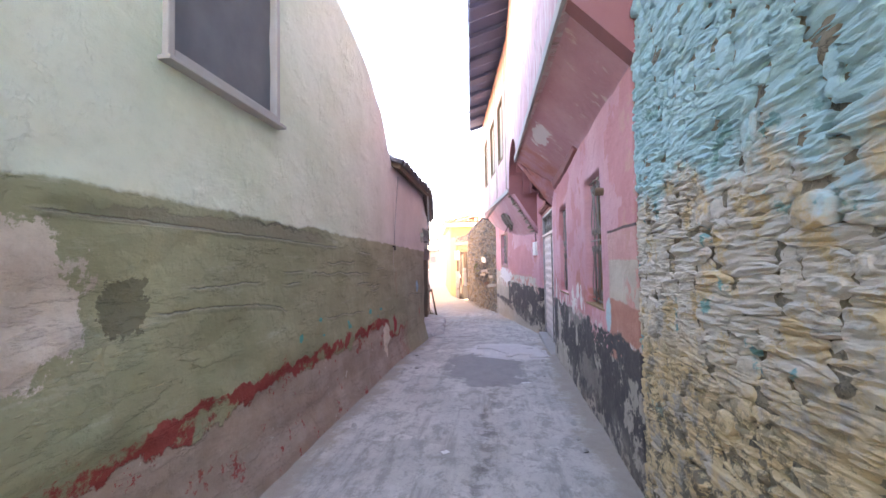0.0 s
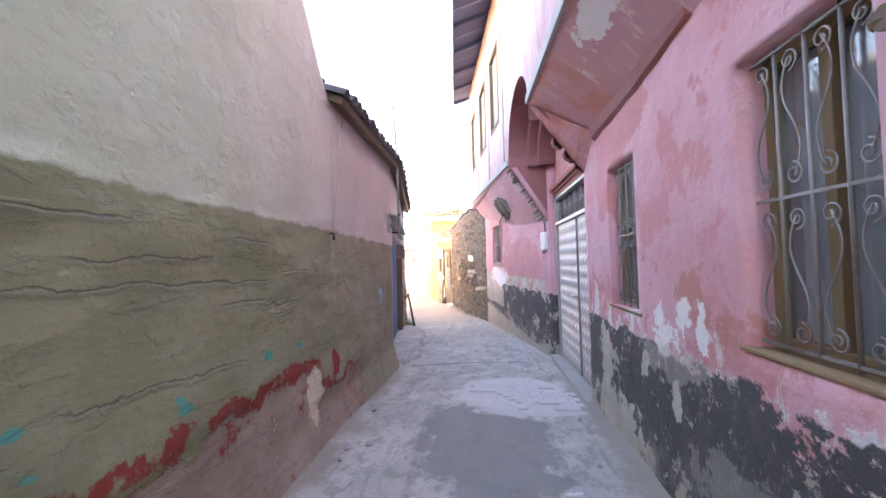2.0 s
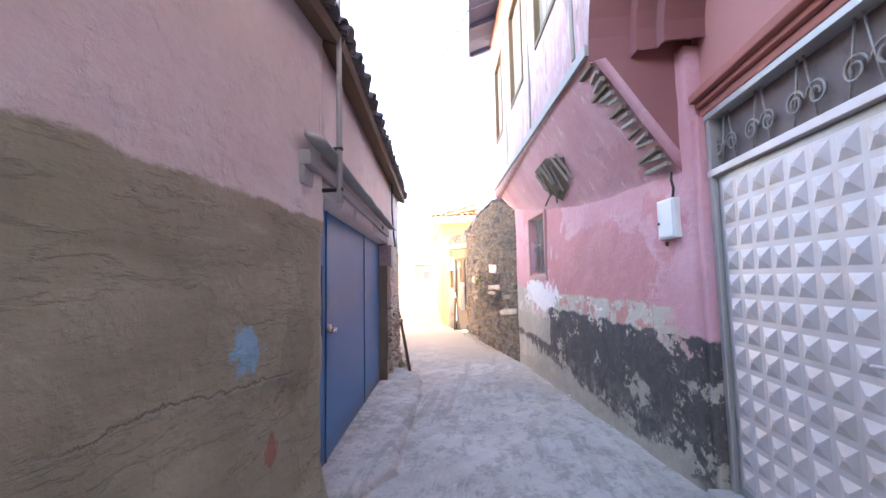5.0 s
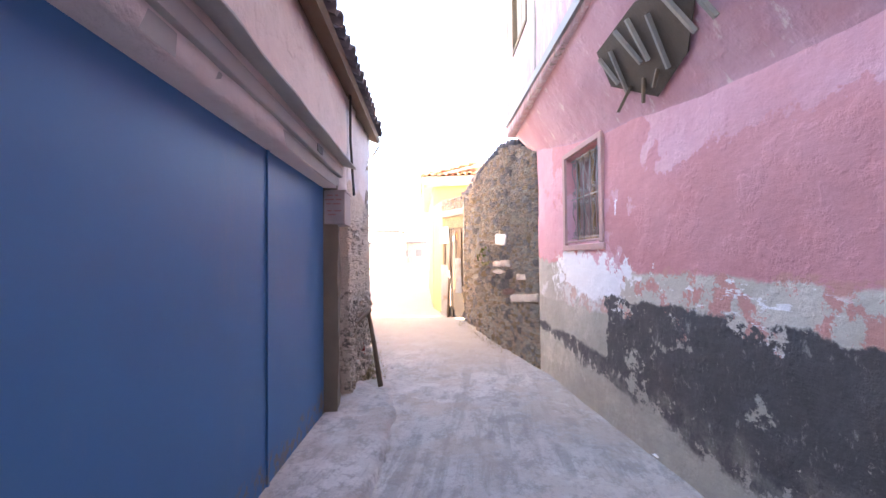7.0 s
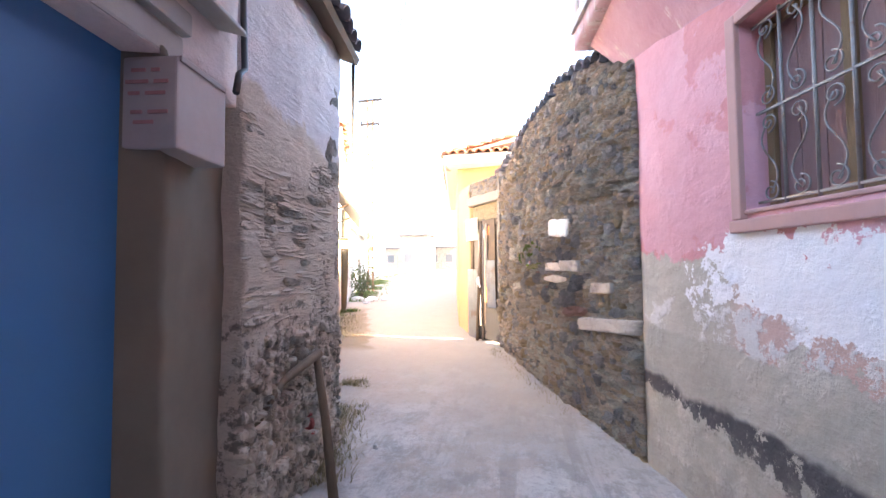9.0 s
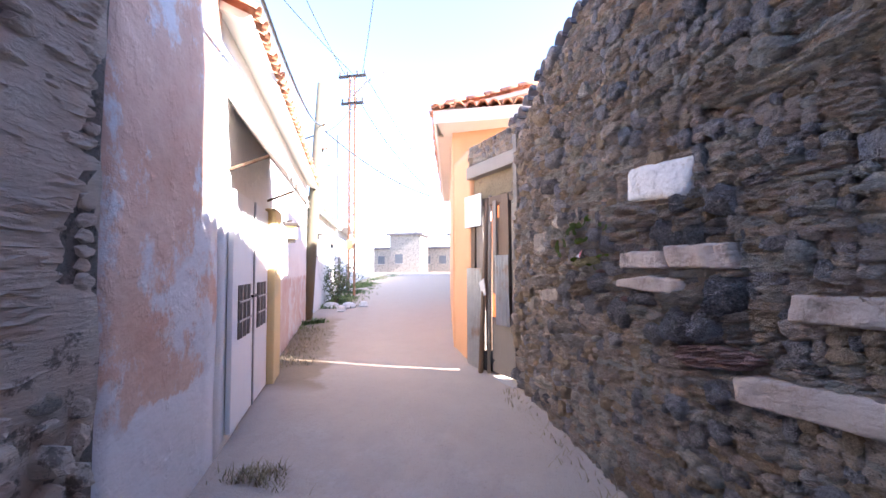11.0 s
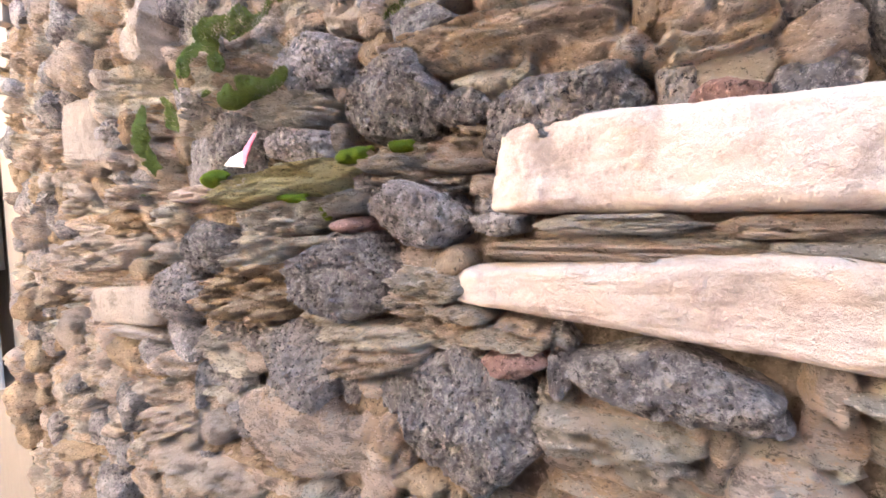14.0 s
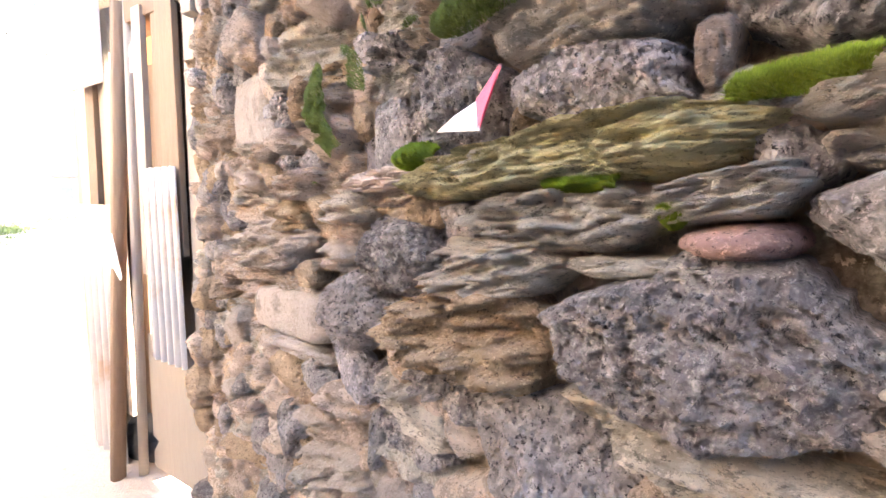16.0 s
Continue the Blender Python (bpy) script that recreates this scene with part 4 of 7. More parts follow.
# ---- stone walls ----
def unit_stone(seed, nu, nv, kind, wobble=0.06, long=1.0, relief=0.5):
    """A stone a metre wide and high and deep, face towards +y, as verts and faces.
    kind: block (hacked into facets), slab (split along its beds), dressed (flat face, straight sides) or round."""
    rnd = random.Random(seed)
    off = Vector((rnd.random() * 50, rnd.random() * 50, rnd.random() * 50))
    if kind == "slab":
        sides = [(90 + rnd.uniform(-5, 5), 1.0), (270 + rnd.uniform(-5, 5), 1.0)]
        for a in (0, 180):
            sides += [(a + rnd.uniform(8, 34), rnd.uniform(0.97, 1.08)), (a - rnd.uniform(8, 34), rnd.uniform(0.97, 1.08))]
    elif kind == "dressed":
        sides = [(a + rnd.uniform(-5, 5), rnd.uniform(0.94, 1.0)) for a in (0, 90, 180, 270)] + [(rnd.choice((38, 142, 218, 322)) + rnd.uniform(-8, 8), rnd.uniform(1.18, 1.28))]
    elif kind == "wedge":
        sides = [(60, 0.76), (-76, 0.73), (0, 1.0), (180, 1.0), (119, 0.97), (-125, 1.15)]
    else:
        n = rnd.choice((5, 6, 7)) if kind == "block" else 12
        sides = [((i + rnd.uniform(-0.28, 0.28)) * 360 / n, rnd.uniform(0.84, 1.06)) for i in range(n)]
    power = {"slab": 18, "dressed": 22, "wedge": 20, "block": 34, "round": 6}[kind]

    def reach(a):
        return sum((max(0.0, math.cos(a - radians(b))) / d) ** power for b, d in sides) ** (-1.0 / power)

    ring = [(reach(a), a) for a in np.linspace(0, 2 * math.pi, 72)]
    wide, tall = max(abs(r * math.cos(a)) for r, a in ring), max(abs(r * math.sin(a)) for r, a in ring)
    planes = [(rnd.uniform(0.75, 1.1), rnd.uniform(-0.55, 0.55), rnd.uniform(-0.55, 0.55)) for _ in range(6)]
    edge = {"slab": 9.0, "dressed": 10.0, "wedge": 9.0, "block": 11.0, "round": 2.4}[kind]
    verts, faces = [], []
    for i in range(nu + 1):
        for j in range(nv + 1):
            u, v = -1 + 2 * i / nu, -1 + 2 * j / nv
            m, a = max(abs(u), abs(v)), math.atan2(v, u)
            k = m ** 0.75
            q = Vector((math.cos(a), math.sin(a), 0)) + off
            r = k * reach(a) * (1 + wobble * (1.1 * noise.noise(q * 2.2) + 0.7 * noise.noise(q * 6.0) + 0.45 * noise.noise(q * 15.0)))
            x, z = r * math.cos(a) / wide, r * math.sin(a) / tall
            q = Vector((x * long, z, 0)) * 1.1 + off
            fine = 0.20 * noise.noise(q * 3.0) + 0.16 * noise.noise(q * 7.0) + 0.12 * noise.noise(q * 15.0) + 0.09 * noise.noise(q * 31.0)
            if kind == "slab":
                bed = Vector((x * long * 0.5, z * 2.2 + 0.25 * noise.noise(q), 0)) + off
                top = 0.85 + relief * (0.34 * math.tanh(5 * noise.noise(bed)) + 0.26 * math.tanh(6 * noise.noise(bed * 2.6)) + fine)
            elif kind in ("dressed", "wedge"):
                top = 0.85 + relief * (0.3 * noise.noise(q * 0.7) + 0.30 * fine)
            elif kind == "block":
                top = 0.78 + relief * (1.25 * min(c + sx * x + sz * z for c, sx, sz in planes) - 0.6 + 0.8 * fine)
            else:
                top = 0.9 + relief * 0.6 * fine
            f = max(0.0, 1 - k ** edge) ** 0.4
            verts.append(Vector((0.5 * x, f * max(0.15, top) - 0.25, 0.5 * z)))
    h = nv + 1
    for i in range(nu):
        for j in range(nv):
            a = i * h + j
            faces.append((a, a + 1, a + h + 1, a + h)[::-1])
    ring = [i * h for i in range(nu + 1)] + [nu * h + j for j in range(1, h)] + [i * h + nv for i in range(nu - 1, -1, -1)] + [j for j in range(nv - 1, 0, -1)]
    n = len(verts)
    verts += [Vector((verts[r].x * 0.9, -1.0, verts[r].z * 0.9)) for r in ring]
    m = len(ring)
    faces += [(ring[a], n + a, n + (a + 1) % m, ring[(a + 1) % m])[::-1] for a in range(m)]
    return verts, faces


def fill_stones(rnd, length, height, cell, taken, sizes, inside):
    """Packs a wall with stones of random size, low ones first, between the taken ones: (s, z, w, h)."""
    nx, nz = int(length / cell), int(height / cell)
    used = np.zeros((nx, nz), bool)
    for s, z, w, h in taken:
        used[max(0, int((s - w / 2) / cell)):int((s + w / 2) / cell), max(0, int((z - h / 2) / cell)):int((z + h / 2) / cell)] = True
    out = []
    for j in range(nz):
        i = 0
        while i < nx:
            if used[i, j]:
                i += 1
                continue
            w0, w1, h0, h1 = sizes(rnd)
            w, h = rnd.uniform(w0, w1), rnd.uniform(h0, h1)
            a = 1
            while i + a < nx and not used[i + a, j] and a * cell < w:
                a += 1
            rest = 0
            while i + a + rest < nx and not used[i + a + rest, j] and rest * cell < 0.05:
                rest += 1
            if rest * cell < 0.045:
                a += rest
            b = 1
            while j + b < nz and b * cell < h and not used[i:i + a, j + b].any():
                b += 1
            used[i:i + a, j:j + b] = True
            s, z = (i + a / 2) * cell, (j + b / 2) * cell
            if inside(s, z):
                out.append((s, z, a * cell, b * cell))
            i += a
    return out


def lay_stones(wall, z0, stones, kinds, parent, singles, depth=0.06, seed=1, res=(6, 5), joint=0.02, proud=-0.006, loose=0.0):
    """singles(s, z) says which stones are objects of their own; the rest is joined by kind."""
    rnd = random.Random(seed)
    shapes = {}
    joined = {}
    count = 0
    for s, z, w, h in stones:
        mat, k, wob = kinds(rnd, s, z, w, h)
        no = rnd.randrange(10)
        key = (mat.name, k, no)
        if key not in shapes:
            v, f = unit_stone(seed * 100 + no + len(mat.name) * 7, *res, k, wob, 2.5 if k == "slab" else 1.0, 0.75)
            shapes[key] = [v, f, None]
        d = depth * rnd.uniform(0.6, 1.35) * min(1.3, max(0.55, min(w, h) / 0.1))
        m = wall.basis(s, z0 + z, proud + loose * rnd.uniform(-0.03, 0.02)) @ pose(0, 0, 0, rnd.uniform(-5, 5) * (1 + 2 * loose), rnd.uniform(-4, 4) * (1 + 7 * loose * (k == "block")), rnd.uniform(-6, 6) * (1 + 2 * loose)) @ Matrix.Diagonal((w + joint, d, h + joint, 1))
        if singles(s, z) and count < 300:
            count += 1
            if shapes[key][2] is None:
                me = bpy.data.meshes.new("stone")
                me.from_pydata([tuple(v) for v in shapes[key][0]], [], shapes[key][1])
                me.materials.append(mat)
                me.polygons.foreach_set("use_smooth", [False] * len(me.polygons))
                shapes[key][2] = me
            ob = new("stone", shapes[key][2])
            ob.parent = parent
            ob.matrix_parent_inverse = root_matrix(parent).inverted()
            ob.matrix_basis = m
        else:
            joined.setdefault(mat.name, (mat, []))[1].append(([m @ v for v in shapes[key][0]], shapes[key][1]))
    for mat, pieces in joined.values():
        ob = part("stones", merged(*pieces), mat, parent)
        tagged(ob, kind="stuff")


def big_stone(wall, parent, y, z, w, h, material, depth=0.05, turn=0.0, seed=3, kind="slab"):
    """A stone that stands out by its size or colour; y is its place along the street."""
    v, f = unit_stone(seed, 72, 40, kind, 0.018 if kind in ("dressed", "wedge") else 0.07, max(1.0, min(5.0, w / h)), min(1.0, 0.42 * h / depth))
    m = wall.basis(wall.s(y), z) @ pose(0, 0, 0, 0, turn, 0) @ Matrix.Diagonal((w, depth, h, 1))
    part("stone", ([m @ p for p in v], f), material, parent, smooth=kind in ("dressed", "wedge", "round"))
    return wall.s(y), w, h


S_LEN = W_STONE.len


def stone_top(s):
    return float(np.interp(s, [0, 0.4, 1.2, 1.6, 2.6, S_LEN - 0.25, S_LEN], [2.75, 3.0, 3.15, 3.1, 2.95, 2.7, 2.7])) + 0.05 * noise.noise(Vector((s * 4, 0, 0)))


def build_stone_wall():
    wall, z0 = W_STONE, -0.45
    body = part("wall_stone", panel(wall, 0, S_LEN, z0, lambda s: stone_top(s) - 0.02, 0.4, (), 0.035, 0.022, 11.0, 0.0, lambda y, z: -0.022 - (0.03 if y > 16.25 else 0.0)), M_EARTH)
    structure(body, "old dry rubble wall of basalt, schist and marble blocks", "wall")
    taken = []

    def place(y, z, w, h, material, depth=0.06, turn=0.0, seed=3, kind="slab"):
        s, w, h = big_stone(wall, body, y, z, w * 1.07, h * 1.22, material, depth, turn, seed, kind)
        taken.append((s, z - z0, w * 0.93, h * 0.88))

    place(16.103, 1.146, 0.388, 0.049, M_MOSSY, .085, 4, 200, "slab")
    place(16.337, 1.140, 0.179, 0.027, M_MARBLE, .07, 2, 201, "slab")
    place(16.068, 1.092, 0.218, 0.053, M_GREYSCHIST, .075, 3, 202, "slab")
    place(15.942, 1.111, 0.099, 0.031, M_GREYSCHIST, .08, 10, 203, "slab")
    place(15.932, 1.079, 0.074, 0.024, M_REDSTONE, .085, 4, 204, "round")
    place(15.988, 1.055, 0.132, 0.015, M_GREYSCHIST, .075, 4, 205, "slab")
    place(16.144, 1.029, 0.205, 0.048, M_GREYSCHIST, .07, 12, 206, "slab")
    place(16.192, 0.952, 0.285, 0.094, M_SAND, .07, 6, 207, "slab")
    place(15.955, 0.999, 0.221, 0.122, M_BASALT, .065, 12, 208, "block")
    place(16.038, 1.210, 0.164, 0.058, M_LILAC, .07, -7, 209, "block")
    place(16.202, 1.224, 0.177, 0.117, M_BASALT, .055, -8, 210, "block")
    place(16.043, 1.256, 0.183, 0.038, M_GREYSCHIST, .08, -5, 211, "slab")
    place(15.863, 1.165, 0.102, 0.020, M_GREYSCHIST, .085, 0, 212, "slab")
    place(15.762, 1.156, 0.100, 0.014, M_SCHIST, .07, -3, 213, "slab")
    place(15.823, 1.096, 0.160, 0.080, M_LILAC, .07, -3, 214, "block")
    place(15.711, 1.084, 0.074, 0.029, M_LILAC, .06, 0, 215, "block")
    place(15.806, 1.003, 0.130, 0.038, M_GREYSCHIST, .075, -3, 216, "slab")
    place(15.822, 0.972, 0.113, 0.028, M_SCHIST, .065, -2, 217, "slab")
    place(15.752, 0.968, 0.071, 0.020, M_GREYSCHIST, .07, 2, 218, "slab")
    place(15.907, 0.913, 0.206, 0.030, M_GREYSCHIST, .07, 6, 219, "slab")
    place(15.899, 0.879, 0.204, 0.044, M_SCHIST, .06, 14, 220, "slab")
    place(15.533, 1.147, 0.392, 0.094, M_MARBLE, .075, -1, 221, "dressed")
    place(15.151, 1.155, 0.427, 0.107, M_MARBLE, .09, -0, 222, "dressed")
    place(15.499, 1.010, 0.549, 0.089, M_MARBLE, .07, 0, 223, "wedge")
    place(15.866, 1.254, 0.185, 0.110, M_BASALT, .065, -4, 224, "block")
    place(15.760, 1.227, 0.085, 0.040, M_BASALT, .06, 1, 225, "block")
    place(15.652, 1.206, 0.191, 0.081, M_BASALT, .06, 7, 226, "block")
    place(15.728, 1.306, 0.323, 0.033, M_SCHIST, .065, -5, 227, "slab")
    place(15.769, 1.284, 0.147, 0.024, M_SCHIST, .06, -5, 228, "slab")
    place(15.504, 1.197, 0.063, 0.028, M_REDSTONE, .06, -2, 229, "block")
    place(15.592, 1.083, 0.169, 0.020, M_GREYSCHIST, .06, 1, 230, "slab")
    place(15.453, 1.082, 0.119, 0.020, M_SCHIST, .055, 2, 231, "slab")
    place(15.540, 0.924, 0.210, 0.071, M_BASALT, .07, -3, 232, "block")
    place(15.588, 0.855, 0.178, 0.043, M_GREYSCHIST, .07, 5, 233, "slab")
    place(15.757, 0.825, 0.209, 0.177, M_BASALT, .06, 15, 234, "block")
    place(15.693, 0.915, 0.087, 0.044, M_REDSTONE, .05, 15, 235, "block")
    place(16.063, 0.844, 0.205, 0.148, M_BASALT, .06, 11, 236, "block")
    place(16.072, 0.715, 0.298, 0.162, M_SCHIST, .05, 14, 237, "block")
    place(16.484, 0.608, 0.276, 0.078, M_PALE, .06, 11, 238, "slab")
    place(16.298, 0.659, 0.128, 0.067, M_PALE, .06, 15, 239, "block")
    place(16.371, 0.537, 0.408, 0.080, M_PALE, .065, 6, 240, "slab")
    place(16.700, 0.864, 0.376, 0.087, M_PALE, .055, 5, 241, "dressed")
    place(16.843, 1.007, 0.514, 0.104, M_PALE, .045, 6, 242, "slab")
    place(16.912, 1.332, 0.253, 0.164, M_PALE, .04, -6, 243, "dressed")
    place(16.012, 1.334, 0.179, 0.088, M_LILAC, .06, -11, 244, "block")
    place(16.174, 1.348, 0.172, 0.044, M_SCHIST, .06, 3, 245, "slab")
    place(16.053, 1.276, 0.190, 0.029, M_GREYSCHIST, .08, -6, 246, "slab")
    place(16.436, 0.924, 0.220, 0.128, M_BASALT, .055, 5, 247, "block")
    place(16.317, 1.033, 0.203, 0.102, M_BASALT, .055, 0, 248, "block")
    place(15.408, 1.574, 0.494, 0.175, M_WHITE_STONE, .05, -6, 249, "dressed")
    place(15.600, 1.410, 0.384, 0.144, M_SCHIST, .06, -5, 250, "slab")
    place(15.367, 1.276, 0.125, 0.166, M_BASALT, .06, -2, 251, "block")
    place(15.268, 1.247, 0.088, 0.071, M_BASALT, .06, -3, 252, "block")
    place(15.158, 1.265, 0.115, 0.104, M_BASALT, .06, -6, 253, "block")
    place(15.212, 1.316, 0.168, 0.060, M_SCHIST, .065, 1, 254, "slab")
    place(15.051, 1.303, 0.106, 0.025, M_PALE, .075, 4, 255, "slab")
    place(15.054, 1.266, 0.108, 0.031, M_BASALT, .06, -6, 256, "slab")
    place(15.026, 1.402, 0.153, 0.140, M_BASALT, .07, -11, 257, "block")
    place(15.260, 1.430, 0.131, 0.097, M_BASALT, .06, -16, 258, "block")
    place(15.164, 1.417, 0.110, 0.055, M_SAND, .06, 0, 259, "slab")
    place(15.031, 0.981, 0.186, 0.166, M_BASALT, .08, 7, 260, "block")
    place(15.306, 0.807, 0.223, 0.163, M_BASALT, .09, 11, 261, "block")
    place(15.118, 0.837, 0.190, 0.144, M_BASALT, .09, 8, 262, "block")
    place(15.464, 0.736, 0.112, 0.110, M_BASALT, .06, 14, 263, "block")
    place(15.271, 0.954, 0.322, 0.062, M_GREYSCHIST, .085, 4, 264, "slab")
    place(15.091, 0.698, 0.492, 0.088, M_REDSTONE, .085, 9, 265, "slab")
    place(14.980, 0.886, 0.113, 0.041, M_SCHIST, .06, 15, 266, "slab")
    place(14.971, 0.816, 0.099, 0.071, M_SCHIST, .06, 23, 267, "slab")
    place(15.028, 1.223, 0.130, 0.027, M_SCHIST, .055, -5, 268, "slab")
    place(15.214, 1.073, 0.283, 0.033, M_GREYSCHIST, .06, 4, 269, "slab")
    place(14.73, 1.83, 0.85, 0.085, M_GREYSCHIST, 0.05, -5, 66, "slab")
    place(14.55, 0.64, 0.95, 0.11, M_MARBLE, 0.08, 5, 67, "dressed")
    place(14.60, 0.96, 0.36, 0.09, M_MARBLE, 0.07, 2, 68, "dressed")
    taken.append((2.42, 1.9, 0.02, 3.7))
    lay_stones(wall, z0, fill_stones(random.Random(5), S_LEN, 3.75, 0.01, taken, stone_sizes, lambda s, z: s < 2.42 and z + z0 < stone_top(s) - 0.03),
               stone_kinds, body, lambda s, z: 0.75 < s and 0.4 < z < 2.1, 0.06, 4, (12, 9), 0.020, 0.0)
    lay_stones(wall, z0, fill_stones(random.Random(7), S_LEN, 3.75, 0.01, taken, rubble_sizes, lambda s, z: s > 2.42 and z + z0 < stone_top(s) - 0.03),
               rubble_kinds, body, lambda s, z: 0.3 < z < 2.3, 0.065, 5, (14, 12), 0.02, 0.0, 1.0)


def rubble_sizes(rnd):
    r = rnd.random()
    return (0.10, 0.24, 0.07, 0.14) if r < 0.15 else (0.12, 0.36, 0.025, 0.055) if r < 0.78 else (0.05, 0.12, 0.025, 0.06)


def rubble_kinds(rnd, s, z, w, h):
    r = rnd.random()
    if w / h < 2.2:
        return (M_BASALT if r < 0.30 else M_SCHIST if r < 0.58 else M_SAND if r < 0.78 else M_LILAC if r < 0.9 else M_PALE), "block", 0.14
    return (M_SCHIST if r < 0.5 else M_GREYSCHIST if r < 0.75 else M_SAND if r < 0.88 else M_PALE), "slab", 0.14


def stone_sizes(rnd):
    r = rnd.random()
    if r < 0.13:
        return 0.07, 0.17, 0.06, 0.12
    if r < 0.78:
        return 0.08, 0.28, 0.02, 0.045
    return 0.03, 0.09, 0.02, 0.05


def stone_kinds(rnd, s, z, w, h):
    r = rnd.random()
    if w / h < 2.2:
        mat = M_BASALT if r < (0.58 if h > 0.055 else 0.28) else M_SCHIST if r < 0.80 else M_GREYSCHIST if r < 0.86 else M_SAND if r < 0.985 or z < 0.1 else M_PALE
        return mat, "block", 0.10
    mat = M_SCHIST if r < 0.48 else M_GREYSCHIST if r < 0.85 else M_SAND if r < 0.93 else M_PALE if r < 0.955 else M_BASALT
    return mat, "slab", 0.10


build_stone_wall()


def build_rubble():
    wall, z0 = W_RIGHT, -0.15
    body = part("wall_rubble", panel(wall, 0.0, 6.67, z0, 7.0, 0.4, (), 0.05, 0.025, 9.0), M_DARKJOINT)
    structure(body, "rubble wall with worn turquoise paint over ochre mortar", "wall")

    def sizes(rnd):
        return (0.15, 0.50, 0.018, 0.042) if rnd.random() < 0.92 else (0.07, 0.20, 0.05, 0.11)

    lay_stones(wall, z0, fill_stones(random.Random(8), 6.66, 4.7, 0.015, (), sizes, lambda s, z: s > 2.5),
               lambda rnd, s, z, w, h: (M_RUBBLE, "slab" if w > 2 * h else "block", 0.1), body, lambda s, z: s > 5.6 and 0.5 < z < 2.6, 0.034, 6, (10, 6), 0.026, 0.004)


build_rubble()


# ---- left side: garage ----
M_BEIGE = plain("beige_sheet_metal", (0.40, 0.34, 0.32), 0.7, vary=0.2, scale=5)


def wall_box(wall, s0, s1, z0, z1, o0, o1, bevel=0.0):
    """A block lying on a wall's plane: s along it, o out of it."""
    return box((s0, o0, z0), (s1, o1, z1), wall.basis(0, 0), bevel)


def build_garage():
    wall = W_DOOR
    th = thing("garage_door", *wall.at(1.8, -0.2, -0.1), "wide blue painted steel garage door with a wicket door", "door")
    for s0, s1 in ((0.06, 0.62), (0.625, 2.33), (2.335, 3.66)):
        leaf = part("leaf", wall_box(wall, s0, s1, -0.22, 1.93, -0.16, -0.12, 0.006), M_BLUE, th)
        part("edge_strip", wall_box(wall, s1 - 0.035, s1 - 0.005, -0.2, 1.92, -0.12, -0.108, 0.003), M_BLUE, leaf)
    wicket = part("grille_window", wall_box(wall, 0.10, 0.50, 0.95, 1.48, -0.12, -0.112, 0.003), M_DARKIRON, th, "small dark glazed opening")
    for i in range(4):
        part("bar", wall_box(wall, 0.16 + i * 0.09, 0.172 + i * 0.09, 0.95, 1.48, -0.112, -0.10, 0.002), M_BLUE, wicket)
    h = merged(tube([wall.at(0.66, 0.97, -0.12), wall.at(0.66, 0.97, -0.05)], 0.02, 10), tube([wall.at(0.56, 0.965, -0.06), wall.at(0.68, 0.972, -0.06)], 0.012, 8))
    part("handle", h, M_STEEL, th, "worn steel lever handle", True)
    h = tube([wall.at(0.62, 0.99, -0.12), wall.at(0.62, 0.99, -0.085)], 0.03, 12)
    part("lock_plate", h, M_STEEL, th, "", True)
    # lintel beam and canopy lip
    th = thing("lintel_beam", *wall.at(1.8, 1.95), "grey concrete lintel over the garage door", "lintel", kind="structure")
    part("beam", wall_box(wall, -0.30, 3.74, 1.93, 2.04, -0.3, 0.0, 0.012), M_CONCRETE, th)
    part("beam", wall_box(wall, -0.30, 3.74, 2.041, 2.13, -0.3, 0.035, 0.012), M_CONCRETE, th)
    bm = bmesh.new()
    m = wall.basis(0, 0)
    ss = np.linspace(-0.32, 3.95, 44)
    rows = [(0.0, 2.24), (0.12, 2.19), (0.125, 2.165), (0.0, 2.20)]
    grid = [[bm.verts.new(m @ Vector((s, o + 0.012 * noise.noise(Vector((s * 4, 0, z))), z + 0.012 * noise.noise(Vector((s * 3, 5, 0)))))) for o, z in rows] for s in ss]
    for a, b in zip(grid, grid[1:]):
        for j in range(3):
            bm.faces.new((a[j], b[j], b[j + 1], a[j + 1]))
    bm.faces.new(grid[0])
    bm.faces.new(grid[-1][::-1])
    part("drip_ledge", bm, M_CONCRETE, th, "", True)
    ob = part("number_plate", wall_box(wall, 2.84, 2.98, 2.06, 2.12, 0.036, 0.042, 0.001), M_DARKIRON)
    tagged(ob, "small dark plate on the garage lintel", "plate")
    # pier, meter box, rough masonry corner
    ob = part("pier", panel(Wall((-2.20, 12.0), (-2.40, 12.55), 1), 0, 0.6, -0.35, 1.95, 0.35, (), 0.06, 0.02, 3.0), M_BROWN, smooth=True)
    structure(ob, "dark brown rendered pier beside the garage door", "wall")
    th = thing("junction_box", *wall.at(3.62, 1.55), "beige sheet-metal junction box under the lintel", "box")
    part("case", wall_box(wall, 3.60, 3.88, 1.58, 1.90, -0.12, 0.08, 0.008), M_BEIGE, th)
    part("lid_edge", wall_box(wall, 3.61, 3.87, 1.885, 1.905, -0.1, 0.088, 0.003), M_BEIGE, th)
    part("cable", tube([wall.at(3.9, 1.9, 0.11), wall.at(3.94, 2.0, 0.1), wall.at(4.02, 2.06, 0.08), wall.at(4.05, 2.5, 0.05), wall.at(4.05, 2.98, 0.05)], 0.014, 6), M_BLACKRUBBER, th, "", True)
